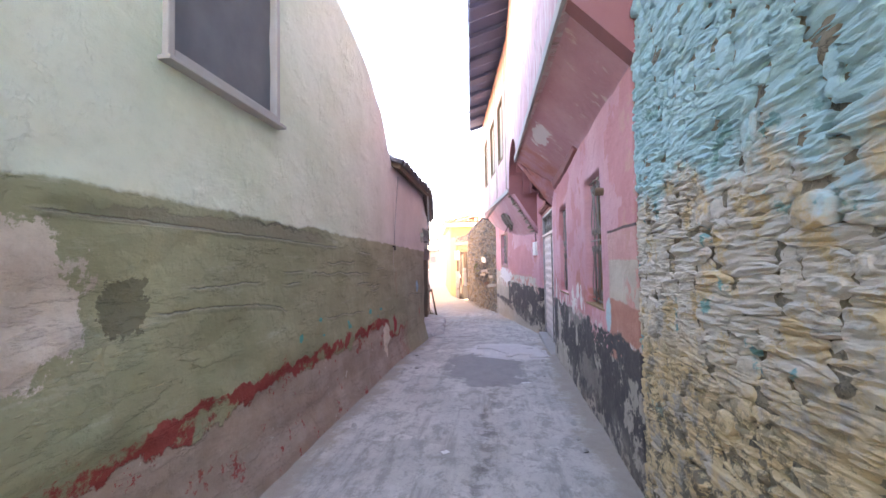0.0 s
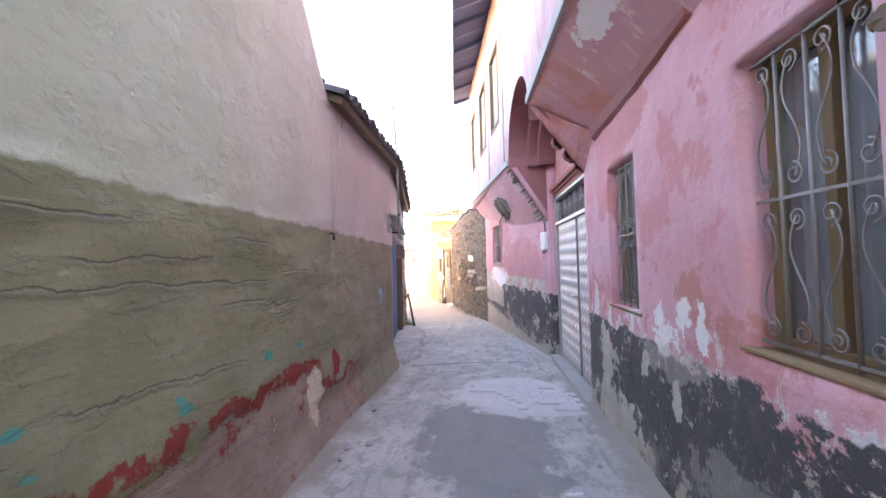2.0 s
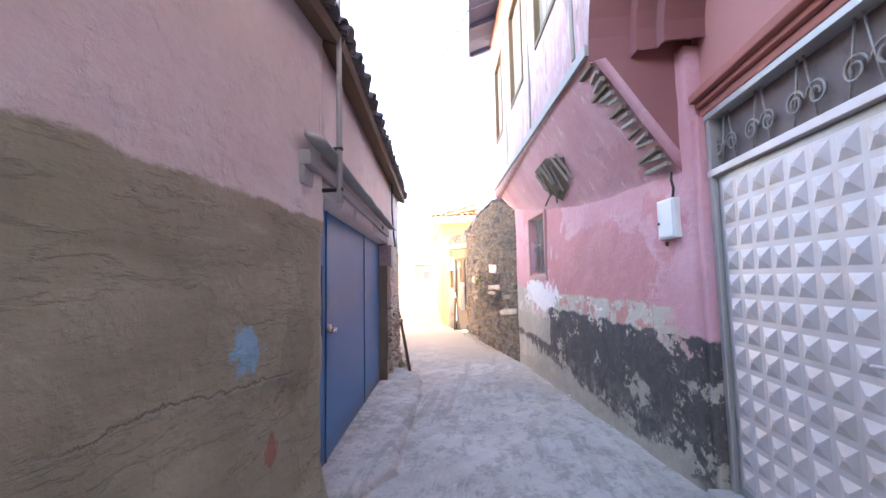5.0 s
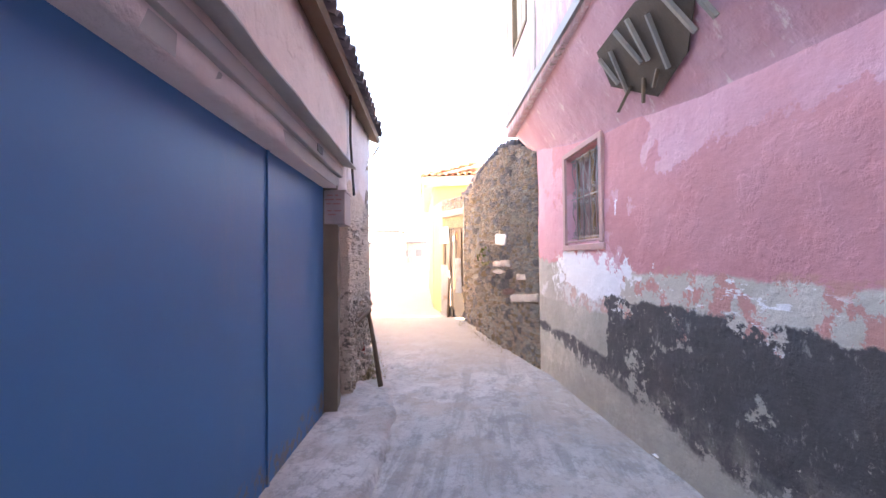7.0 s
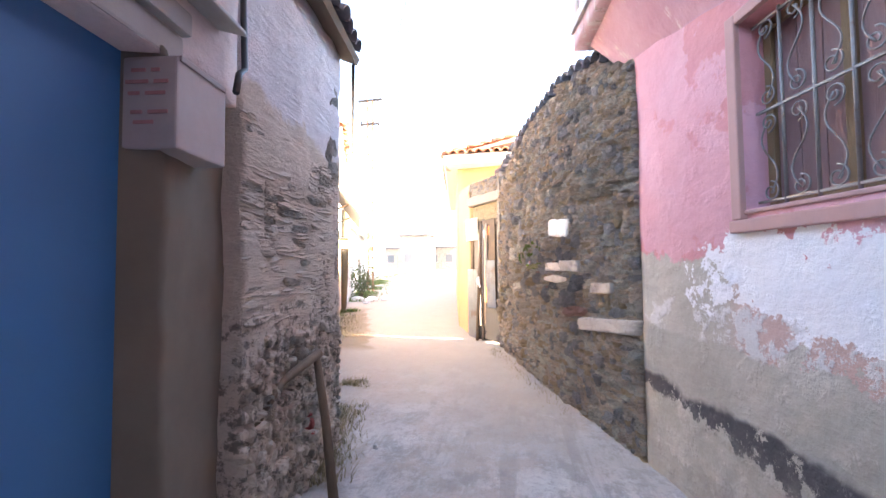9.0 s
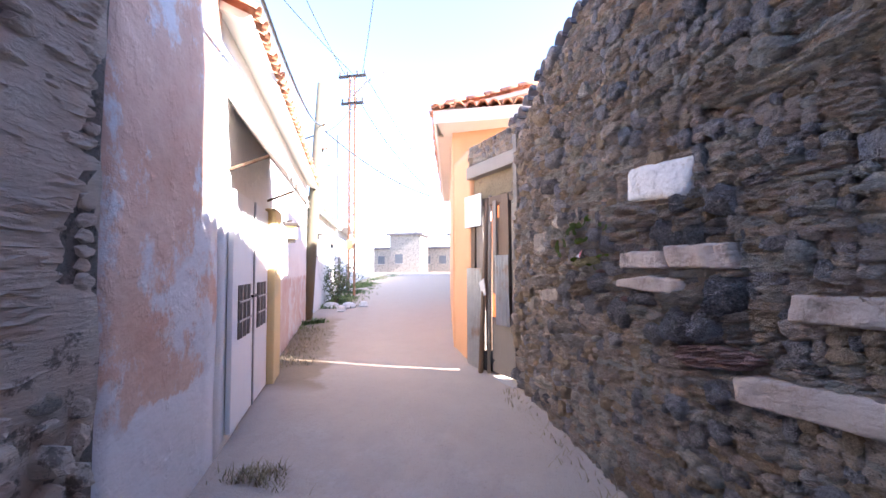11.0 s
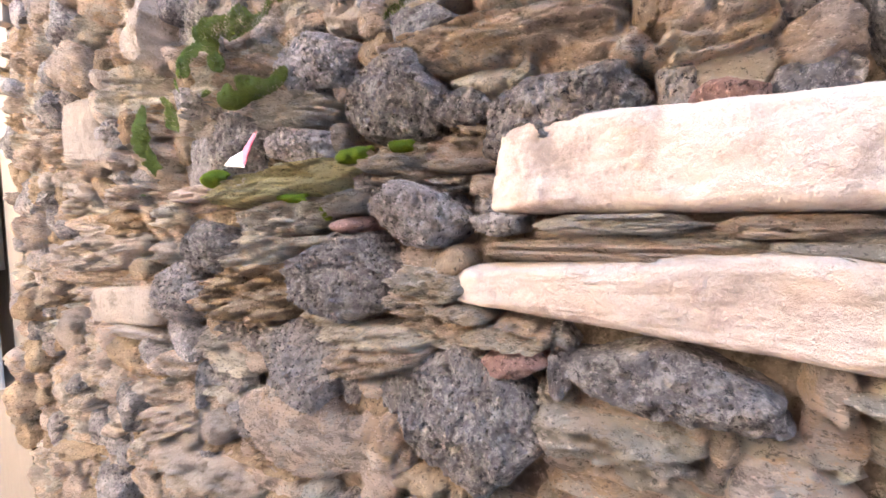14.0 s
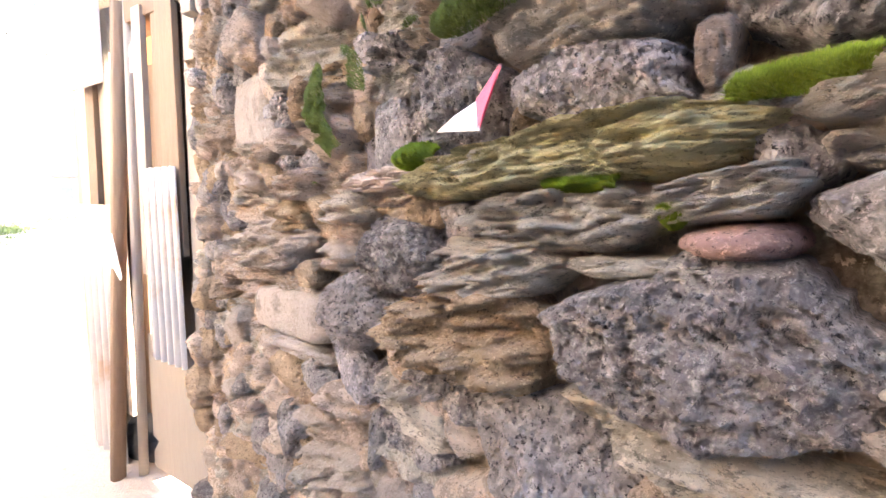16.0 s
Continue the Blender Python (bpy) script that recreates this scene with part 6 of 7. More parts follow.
def ground_window(name, wall, s0, s1, z0, z1, label, bars, shuttered=False):
    th = thing(name, *wall.at((s0 + s1) / 2, z0), label, "window", kind="structure")
    f = 0.045
    for n, b in (("frame_side", (s0, s0 + f, z0, z1)), ("frame_side", (s1 - f, s1, z0, z1)), ("frame_head", (s0 + f, s1 - f, z1 - f, z1)), ("frame_foot", (s0 + f, s1 - f, z0, z0 + f)), ("mullion", ((s0 + s1) / 2 - 0.025, (s0 + s1) / 2 + 0.025, z0 + f, z1 - f))):
        part(n, wall_box(wall, b[0] + 0.001, b[1] - 0.001, b[2], b[3], -0.17, -0.11, 0.005), M_FRAME, th)
    if shuttered:
        n = 6
        for i in range(n):
            a, b = s0 + f + (s1 - s0 - 2 * f) * i / n, s0 + f + (s1 - s0 - 2 * f) * (i + 1) / n
            part("shutter_board", wall_box(wall, a + 0.002, b - 0.002, z0 + f, z1 - f, -0.15, -0.13, 0.003), M_SHUTTER, th)
    else:
        m = (s0 + s1) / 2
        for a, b in ((s0 + f, m - 0.025), (m + 0.025, s1 - f)):
            p = part("pane", wall_box(wall, a, b, z0 + f, z1 - f, -0.15, -0.146), M_GLASS, th)
            p.visible_shadow = False
        verts, faces = [], []
        n = 40
        for i in range(n + 1):
            s = s0 + 0.02 + (s1 - s0 - 0.04) * i / n
            o = -0.25 + 0.022 * math.sin(i * 1.3) + 0.012 * math.sin(i * 0.47)
            verts += [wall.at(s, z0 - 0.05, o), wall.at(s, z1 + 0.05, o), wall.at(s, z1 + 0.05, o - 0.004), wall.at(s, z0 - 0.05, o - 0.004)]
        for i in range(n):
            a = i * 4
            faces += [(a, a + 1, a + 5, a + 4), (a + 2, a + 3, a + 7, a + 6)]
        part("curtain", (verts, faces), M_CURTAIN, th, "pale hanging curtain", True)
    part("sill", wall_box(wall, s0 - 0.05, s1 + 0.05, z0 - 0.022, z0 - 0.002, -0.17, 0.010, 0.006), M_FRAME if not shuttered else M_SILL, th)
    grille(wall, s0 + 0.012, s1 - 0.012, z0 + 0.01, z1 - 0.012, -0.05, th, bars, True)
    return th


M_FRAME = wood_material("golden_brown_window_wood", (0.26, 0.16, 0.08), (0.40, 0.26, 0.14))
M_SHUTTER = wood_material("faded_rose_boards", (0.26, 0.15, 0.14), (0.38, 0.23, 0.21))
M_SILL = plain("rose_painted_wood", (0.52, 0.30, 0.27), 0.85, vary=0.2, scale=6)
ground_window("window_1", W_RIGHT, 7.62, 8.23, 1.08, 2.30, "window with dark wood frame, curtain and iron scroll grille", 3)
ground_window("window_2", W_RIGHT, 9.42, 10.02, 1.07, 2.24, "window with dark wood frame, curtain and iron scroll grille", 3)
ground_window("window_3", W_PINK2, 3.36, 4.175, 1.43, 2.35, "boarded window in a rose surround behind an iron grille", 4, True)


def rose_surround():
    w = W_PINK2
    th = thing("window_surround", *w.at(4.1, 1.4), "chipped rose wooden surround of the boarded window", "trim", kind="structure")
    for n, b in (("side", (3.29, 3.355, 1.385, 2.41)), ("side", (4.18, 4.245, 1.385, 2.41)), ("head", (3.357, 4.178, 2.355, 2.41)), ("foot", (3.27, 4.265, 1.32, 1.383))):
        part(n, wall_box(w, *b, -0.02, 0.028, 0.008), M_SILL, th)


rose_surround()


def upper_windows():
    w = W_BAY2
    for y0, y1 in ((9.75, 10.65), (11.35, 12.3), (13.15, 14.0)):
        s0, s1 = w.s(y0), w.s(y1)
        th = thing("upper_window", *w.at((s0 + s1) / 2, 4.05), "tall upper window with weathered brown wooden shutters", "window", "upper windows", "structure")
        for n, b in (("frame_side", (s0 + 0.002, s0 + 0.05, 4.05, 5.6)), ("frame_side", (s1 - 0.05, s1 - 0.002, 4.05, 5.6)), ("frame_head", (s0 + 0.05, s1 - 0.05, 5.54, 5.6)), ("frame_foot", (s0 + 0.05, s1 - 0.05, 4.05, 4.11))):
            part(n, wall_box(w, *b, -0.12, 0.015, 0.004), M_OLDWOOD, th)
        n = 5
        for i in range(n):
            a, b = s0 + 0.05 + (s1 - s0 - 0.1) * i / n, s0 + 0.05 + (s1 - s0 - 0.1) * (i + 1) / n
            part("shutter_board", wall_box(w, a + 0.003, b - 0.003, 4.11, 5.54, -0.08, -0.05 + 0.006 * (i % 2), 0.003), M_GREYWOOD, th)
    # cracked timber lines in the upper wall
    for y, z0, z1 in ((9.35, 3.2, 6.4), (11.0, 3.2, 6.4), (12.75, 3.3, 6.4), (14.35, 3.35, 6.4)):
        ob = part("timber_stud", wall_box(w, w.s(y), w.s(y) + 0.07, z0, z1, -0.05, 0.012, 0.004), M_GREYWOOD)
        structure(ob, "weathered timber stud showing through the plaster", "stud")
    for wall, z0, z1, name in ((W_BAY1, 3.205, 3.20, "fascia_first_bay"), (W_BAY2, 3.07, 3.25, "fascia_second_bay")):
        bm = bmesh.new()
        q = [bm.verts.new(wall.at(s, z + dz, o)) for s, z in ((0, z0), (wall.len, z1)) for dz, o in ((-0.02, 0.0), (0.07, 0.0), (0.07, 0.03), (-0.02, 0.03))]
        for f in ((0, 1, 2, 3), (7, 6, 5, 4), (0, 4, 5, 1), (1, 5, 6, 2), (2, 6, 7, 3), (3, 7, 4, 0)):
            bm.faces.new([q[i] for i in f])
        bmesh.ops.recalc_face_normals(bm, faces=bm.faces[:])
        ob = part(name, bm, M_CONCRETE)
        structure(ob, "pale grey edge board under the overhang", "trim")


upper_windows()


# broken laths of the second overhang
def soffit_point(u, v):
    p = W_BAY2.at(W_BAY2.len * u, 3.06 + 0.19 * u)
    q = W_PINK2.at(0.1 + (W_PINK2.len + 0.1) * u, 2.07 + 0.67 * u ** 1.7, -0.02)
    return p.lerp(q, v)


def build_laths():
    rnd = random.Random(4)
    th = thing("exposed_laths", *soffit_point(0.33, 0.5), "torn patch of bare wooden laths in the soffit", "laths")
    down = Vector((-0.35, 0, -0.5)).normalized()
    # Dark plate under the soffit; its colour stands for the hole's shade.
    hole = [soffit_point(u, v) + down * 0.017 for u, v in ((0.27, 0.42), (0.36, 0.30), (0.47, 0.34), (0.49, 0.62), (0.42, 0.86), (0.34, 0.72))]
    k = len(hole)
    part("dark_gap", ([*hole, *(p - down * 0.01 for p in hole)], [tuple(range(k)), tuple(range(2 * k - 1, k - 1, -1))] + [(i, k + i, k + (i + 1) % k, (i + 1) % k) for i in range(k)]), M_DARKPLANK, th)
    for i in range(7):
        u = 0.29 + 0.03 * i
        a, b = soffit_point(u, 0.36 + rnd.uniform(-0.05, 0.05)) + down * 0.03, soffit_point(u + rnd.uniform(-0.01, 0.03), 0.66 + rnd.uniform(-0.1, 0.12)) + down * 0.032
        part("lath", tube([a, b], 0.018, 4), M_GREYWOOD, th)
    for i in range(3):
        a = soffit_point(0.39 + 0.03 * i, 0.7) + down * 0.02
        part("broken_lath", tube([a, a + Vector((rnd.uniform(-0.1, 0.05), rnd.uniform(-0.12, 0.12), -0.10 - 0.04 * i))], 0.014, 4), M_OLDWOOD, th)
    th = thing("edge_laths", *soffit_point(0.03, 0.5), "row of short broken laths along the torn soffit edge", "laths")
    for i in range(15):
        v = 0.06 + 0.058 * i
        a, b = soffit_point(0.004, v) + down * 0.02, soffit_point(0.045 + rnd.uniform(-0.02, 0.02), v + rnd.uniform(-0.02, 0.03)) + down * rnd.uniform(0.005, 0.03)
        part("lath", tube([a, b], rnd.uniform(0.016, 0.026), 4), M_GREYWOOD if i % 3 else M_OLDWOOD, th)
    th = thing("broken_corbel", 0.7, 6.8, 2.5, "broken rubble and timber end of the overhang", "corbel")
    for i, (x, z, w) in enumerate(((0.62, 2.74, 0.16), (0.74, 2.60, 0.2), (0.84, 2.47, 0.16))):
        v, f = unit_stone(60 + i, 12, 10, "block", 0.12)
        m = Matrix.Translation((x, 6.83, z)) @ pose(0, 0, 0, 0, 48, 0) @ Matrix.Diagonal((w, 0.07, w * 0.8, 1))
        part("rubble", ([m @ p for p in v], f), M_SHADED_RED, th, smooth=True)


build_laths()


def build_meter():
    w = W_PINK2
    th = thing("meter_box", *w.at(0.24, 1.6), "small white enamelled meter box on the pink wall", "box")
    part("case", wall_box(w, 0.15, 0.36, 1.63, 1.93, -0.01, 0.05, 0.008), M_WHITEPAINT, th)
    part("door", wall_box(w, 0.165, 0.345, 1.645, 1.915, 0.051, 0.057, 0.003), M_WHITEPAINT, th)
    part("lock", tube([w.at(0.33, 1.75, 0.055), w.at(0.33, 1.75, 0.066)], 0.01, 8), M_DARKIRON, th)
    part("cable", tube([w.at(0.2, 1.93, 0.02), w.at(0.17, 2.0, 0.03), w.at(0.19, 2.06, 0.03), w.at(0.17, 2.12, 0.04)], 0.01, 6), M_BLACKRUBBER, th, "", True)
    part("conduit", tube([w.at(0.3, 1.61, 0.02), w.at(0.31, 1.58, 0.02)], 0.012, 6), M_DARKIRON, th)
    ob = part("wall_bracket", merged(tube([W_RIGHT.at(7.52, 2.08, 0.0), W_RIGHT.at(7.52, 2.08, 0.07)], 0.035, 10), tube([W_RIGHT.at(7.52, 2.08, 0.05), W_RIGHT.at(7.56, 2.08, 0.06)], 0.02, 8)), M_OLDWOOD)
    tagged(ob, "short wooden peg beside the grilled window", "peg")


build_meter()


# ---- left: window, pole, cable ----
def build_left_things():
    w = W_LEFT
    th = thing("window_4", *w.at(6.2, 2.58), "window with dark mesh screen in a grey moulded frame", "window", kind="structure")
    s0, s1, z0, z1 = 5.73, 6.69, 2.58, 3.55
    for n, b in (("frame_side", (s0 - 0.025, s0 + 0.02, z0 - 0.045, z1 + 0.06)), ("frame_side", (s1 - 0.02, s1 + 0.025, z0 - 0.045, z1 + 0.06)), ("frame_head", (s0 + 0.02, s1 - 0.02, z1 - 0.02, z1 + 0.06)), ("frame_foot", (s0 + 0.02, s1 - 0.02, z0 - 0.045, z0 + 0.015))):
        part(n, wall_box(w, *b, -0.05, 0.035, 0.01), M_CONCRETE, th)
    part("sill", wall_box(w, s0 - 0.05, s1 + 0.05, z0 - 0.07, z0 - 0.046, -0.05, 0.07, 0.006), M_CONCRETE, th)
    n, m = 24, 20
    verts = [w.at(s0 + 0.02 + (s1 - s0 - 0.04) * i / n, z0 + (z1 - z0) * j / m, -0.02 + 0.012 * noise.noise(Vector((i * 0.35, j * 0.2, 0)))) for i in range(n + 1) for j in range(m + 1)]
    verts += [v - w.n * 0.004 for v in verts]
    k, h = (n + 1) * (m + 1), m + 1
    faces = []
    for i in range(n):
        for j in range(m):
            a = i * h + j
            faces += [(a, a + h, a + h + 1, a + 1), (a + k, a + 1 + k, a + h + 1 + k, a + h + k)]
    part("mesh_screen", (verts, faces), M_SCREEN, th, "dark grey slack mesh screen", True)
    # thin pole fixed to the wall end
    th = thing("antenna_pole", -1.5, 8.42, 1.85, "thin leaning grey metal pole fixed over the garage", "pole")
    part("mast", tube([(-1.50, 8.42, 1.86), (-1.52, 8.45, 3.1), (-1.60, 8.55, 4.4), (-1.70, 8.62, 5.3)], 0.022, 8, taper=0.012), M_DOORSTEEL, th, "", True)
    part("clamp", tube([(-1.62, 8.42, 2.22), (-1.48, 8.42, 2.22)], 0.014, 8), M_DARKIRON, th)
    part("clamp", tube([(-1.62, 8.42, 1.95), (-1.48, 8.42, 1.95)], 0.014, 8), M_DARKIRON, th)
    part("wire", tube([(-1.72, 8.62, 5.3), (-1.9, 8.5, 5.35), (-2.05, 8.4, 5.15), (-1.75, 8.5, 4.75), (-1.68, 8.55, 4.5)], 0.007, 6), M_BLACKRUBBER, th, "", True)
    th = thing("wall_cable", -1.6, 6.0, 1.7, "loose grey cable ending in a hook on the wall", "cable")
    part("strand", tube([(-1.60, 6.22, 2.9), (-1.595, 6.12, 2.6), (-1.60, 6.04, 2.3), (-1.595, 5.96, 2.0), (-1.59, 5.90, 1.80)], 0.006, 6), M_CONCRETE, th, "", True)
    part("hook", tube([(-1.64, 5.90, 1.76), (-1.58, 5.90, 1.76), (-1.58, 5.90, 1.70)], 0.013, 8), M_DARKIRON, th, "", True)
    # sticks leaning on the rough corner
    th = thing("leaning_stick", -2.15, 13.2, -0.28, "grey weathered branch leaning on the masonry corner", "stick")
    part("branch", tube([(-2.12, 13.12, -0.28), (-2.22, 13.2, 0.2), (-2.30, 13.22, 0.62)], 0.032, 8, taper=0.024), M_OLDWOOD, th, "", True)
    part("cross_branch", tube([(-2.29, 13.24, 0.62), (-2.34, 12.9, 0.52), (-2.33, 12.62, 0.34)], 0.03, 8, taper=0.02), M_OLDWOOD, th, "", True)


def screen_material():
    g = Nodes("dark_mesh_screen", 0.8)
    c = g.mix(g.noise(5, 6), (0.085, 0.09, 0.10), (0.16, 0.165, 0.175))
    g.bump(g.noise(300, 2), 0.3, 0.002)
    return g.done(c)


M_SCREEN = screen_material()
build_left_things()


# ---- the open lane: gate of planks ----
def quad_sheet(wall, s0, s1, z0, z1, out, waves, amp, material, parent, name, lean=0.0):
    """A corrugated sheet with thickness."""
    n = waves * 6
    verts, faces = [], []
    for k in (0.0, -0.003):
        for i in range(n + 1):
            s = s0 + (s1 - s0) * i / n
            o = out + amp * math.sin(2 * math.pi * waves * i / n) + k
            verts += [wall.at(s, z0, o), wall.at(s + lean, z1, o)]
    h = 2 * (n + 1)
    for i in range(n):
        a = i * 2
        faces += [(a, a + 2, a + 3, a + 1), (h + a, h + a + 1, h + a + 3, h + a + 2)]
    return part(name, (verts, faces), material, parent, "", True)



def build_gate():
    w = Wall((-1.36, 17.50), (-2.36, 18.75), -1)
    g0 = -0.2
    th = thing("plank_gate", *w.at(0.6, g0), "patched gate of grey planks and corrugated zinc, ajar", "gate")
    rnd = random.Random(12)
    for s0, s1, z0, z1, o, lean in ((0.02, 0.10, 0.5, 2.0, 0.0, 0.0), (0.12, 0.24, 0.9, 1.95, 0.02, 0.0), (0.26, 0.36, 0.75, 1.9, 0.0, 0.01), (0.38, 0.45, 0.8, 1.9, 0.02, 0.0), (0.62, 0.70, 0.1, 1.95, 0.02, 0.0), (0.72, 0.82, 0.9, 1.9, 0.0, 0.0), (0.84, 0.93, 0.9, 1.95, 0.02, 0.01)):
        m = w.basis(s0, z0, o) @ pose(0, 0, 0, 0, rnd.uniform(-2, 2), 0)
        part("plank", box((0, -0.012, 0), (s1 - s0, 0.012, z1 - z0), m, 0.003), M_OLDWOOD if rnd.random() < 0.6 else M_GREYWOOD, th)
    for s0, s1, z0, z1, mat in ((-0.02, 0.07, 0.3, 1.92, M_OLDWOOD), (0.075, 0.17, 0.0, 1.4, M_DARKPLANK), (0.08, 0.165, 1.42, 1.95, M_GREYWOOD), (0.175, 0.29, 0.2, 1.9, M_OLDWOOD), (0.295, 0.39, 0.0, 1.95, M_DARKPLANK), (0.395, 0.48, 0.35, 1.7, M_OLDWOOD)):
        part("backing_board", wall_box(w, s0, s1, z0, z1, -0.06, -0.04 + rnd.uniform(0, 0.012), 0.003), mat, th)
    part("backing_board", wall_box(w, 0.58, 0.99, -0.15, 1.95, -0.06, -0.04, 0.003), M_OLDWOOD, th)
    quad_sheet(w, 0.10, 0.36, 0.45, 1.25, 0.05, 5, 0.012, M_ZINC, th, "zinc_sheet", 0.02)
    quad_sheet(w, 0.66, 1.0, -0.15, 1.10, 0.05, 5, 0.012, M_ZINC, th, "zinc_sheet")
    part("zinc_plate", wall_box(w, 0.06, 0.50, -0.12, 0.52, 0.0, 0.006, 0.002), M_GREYWOOD, th, "leaning grey board")
    part("post", tube([w.at(0.60, -0.32, 0.12), w.at(0.585, 0.9, 0.06), w.at(0.55, 1.95, 0.02)], 0.03, 7), M_OLDWOOD, th, "", True)
    part("post", tube([w.at(0.53, -0.2, 0.04), w.at(0.52, 1.98, 0.0)], 0.022, 6), M_GREYWOOD, th, "", True)
    part("white_sheet", wall_box(w, 0.60, 0.98, 1.62, 2.02, 0.07, 0.085, 0.004), M_WHITEPAINT, th, "square of white sheet metal")
    part("rag", ([w.at(0.56 + 0.05 * math.cos(a) * (1 + 0.3 * (i % 2)), 0.90 + 0.02 * i * (1 if i < 5 else -1), 0.10 + 0.03 * math.sin(a)) for i, a in enumerate(np.linspace(0, 5.6, 9))], [tuple(range(9))]), M_WHITEPAINT, th, "knotted pale rag")
    part("sill_stone", wall_box(w, -0.05, 0.62, -0.34, -0.16, -0.12, 0.12, 0.03), M_CONCRETE, th)
    # head beams and patchwork over the gate
    th = thing("gate_head", *w.at(0.5, 2.0), "old timber lintels with packed stones over the gate", "lintel", kind="structure")
    part("beam", wall_box(w, -0.42, 1.0, 2.26, 2.42, -0.12, 0.05, 0.015), M_GREYWOOD, th)
    part("beam", wall_box(w, -0.10, 0.96, 1.86, 1.96, -0.1, 0.02, 0.012), M_OLDWOOD, th)
    part("board", wall_box(w, -0.02, 0.94, 1.97, 2.25, -0.08, -0.04, 0.004), M_OCHREMORTAR, th)
    part("strut", wall_box(w, -0.10, -0.04, 1.75, 2.55, 0.05, 0.09, 0.006), M_GREYWOOD, th)
    fill = Wall(tuple(w.at(0, 0)[:2]), tuple(w.at(1.0, 0)[:2]), -1)
    body = part("wall_over_gate", panel(fill, -0.05, 1.0, 2.43, lambda s: 2.72 - 0.06 * s, 0.35, (), 0.06, 0.02, 4.0), M_EARTH)
    structure(body, "rubble packed over the gate", "wall")
    lay_stones(fill, 2.43, fill_stones(random.Random(15), 1.0, 0.26, 0.01, (), stone_sizes, lambda s, z: True), stone_kinds, body, lambda s, z: True, 0.05, 17)
    ob = part("wall_yard", panel(Wall((-1.0, 18.2), (2.5, 18.3), -1), 0, 3.5, -0.3, 0.9, 0.2, (), 0.2, 0.01), M_CREAM, smooth=True)
    structure(ob, "low pale yard wall behind the gate", "wall")
    shut = Wall(tuple(w.at(0.97, 0)[:2]), (-2.33, 19.12), -1)
    ob = part("wall_gate_end", panel(shut, 0, shut.len, -0.35, 2.7, 0.2, (), 0.1, 0.015), M_ORANGE, smooth=True)
    structure(ob, "orange rendered stub of wall beside the gate", "wall")
    # fallen basin behind the gap
    bm = bmesh.new()
    bmesh.ops.create_cone(bm, cap_ends=True, segments=20, radius1=0.17, radius2=0.14, depth=0.36, matrix=Matrix.Translation((-1.60, 18.02, -0.02)) @ pose(0, 0, 0, 70, 0, 40))
    ob = part("black_tub", bm, M_BLACKRUBBER)
    tagged(ob, "black rubber tub lying behind the gate gap", "tub")


build_gate()


def build_orange_roof():
    th = thing("orange_house_roof", -1.0, 19.0, 3.3, "clay tile roof with white boxed eaves", "roof", kind="structure")
    part("eave_board", box((-2.52, 18.62, 3.20), (2.6, 18.66, 3.36), None, 0.006), M_WHITEPAINT, th)
    part("soffit_board", box((-2.50, 18.661, 3.20), (2.6, 19.3, 3.23), None, 0.004), M_CREAM, th)
    side = Wall((-2.52, 18.64), (-3.66, 25.4), -1)
    part("eave_board", wall_box(side, 0, side.len, 3.20, 3.36, -0.02, 0.02, 0.005), M_WHITEPAINT, th)
    part("soffit_board", wall_box(side, 0.6, side.len, 3.20, 3.23, -0.25, -0.021, 0.004), M_CREAM, th)
    tile_roof("orange_tiles", (2.6, 18.60, 3.37), (-2.54, 18.60, 3.37), (0, 1, 0.24), 6, 0.17, M_TILE, "sunlit orange clay tiles on the orange house", M_CREAM, 7)
    tile_roof("orange_tiles_side", tuple(side.at(0, 3.37, 0.03)), tuple(side.at(side.len, 3.37, 0.03)), (0.96, 0.18, 0.24), 6, 0.18, M_TILE, "orange clay tiles on the orange house side", M_CREAM, 8)
    ob = part("coping_tiles", merged(*(([W_STONE.basis(s, stone_top(s) - 0.01, 0.05) @ pose(0, 0, 0, 0, 0, -90) @ Vector(q) for q in tile_mesh()[0]], tile_mesh()[1]) for s in np.arange(0.35, S_LEN, 0.15))), M_DARKTILE, smooth=True)
    tagged(ob, "dark clay tiles along the top of the stone wall", "roof tiles", kind="stuff")


build_orange_roof()


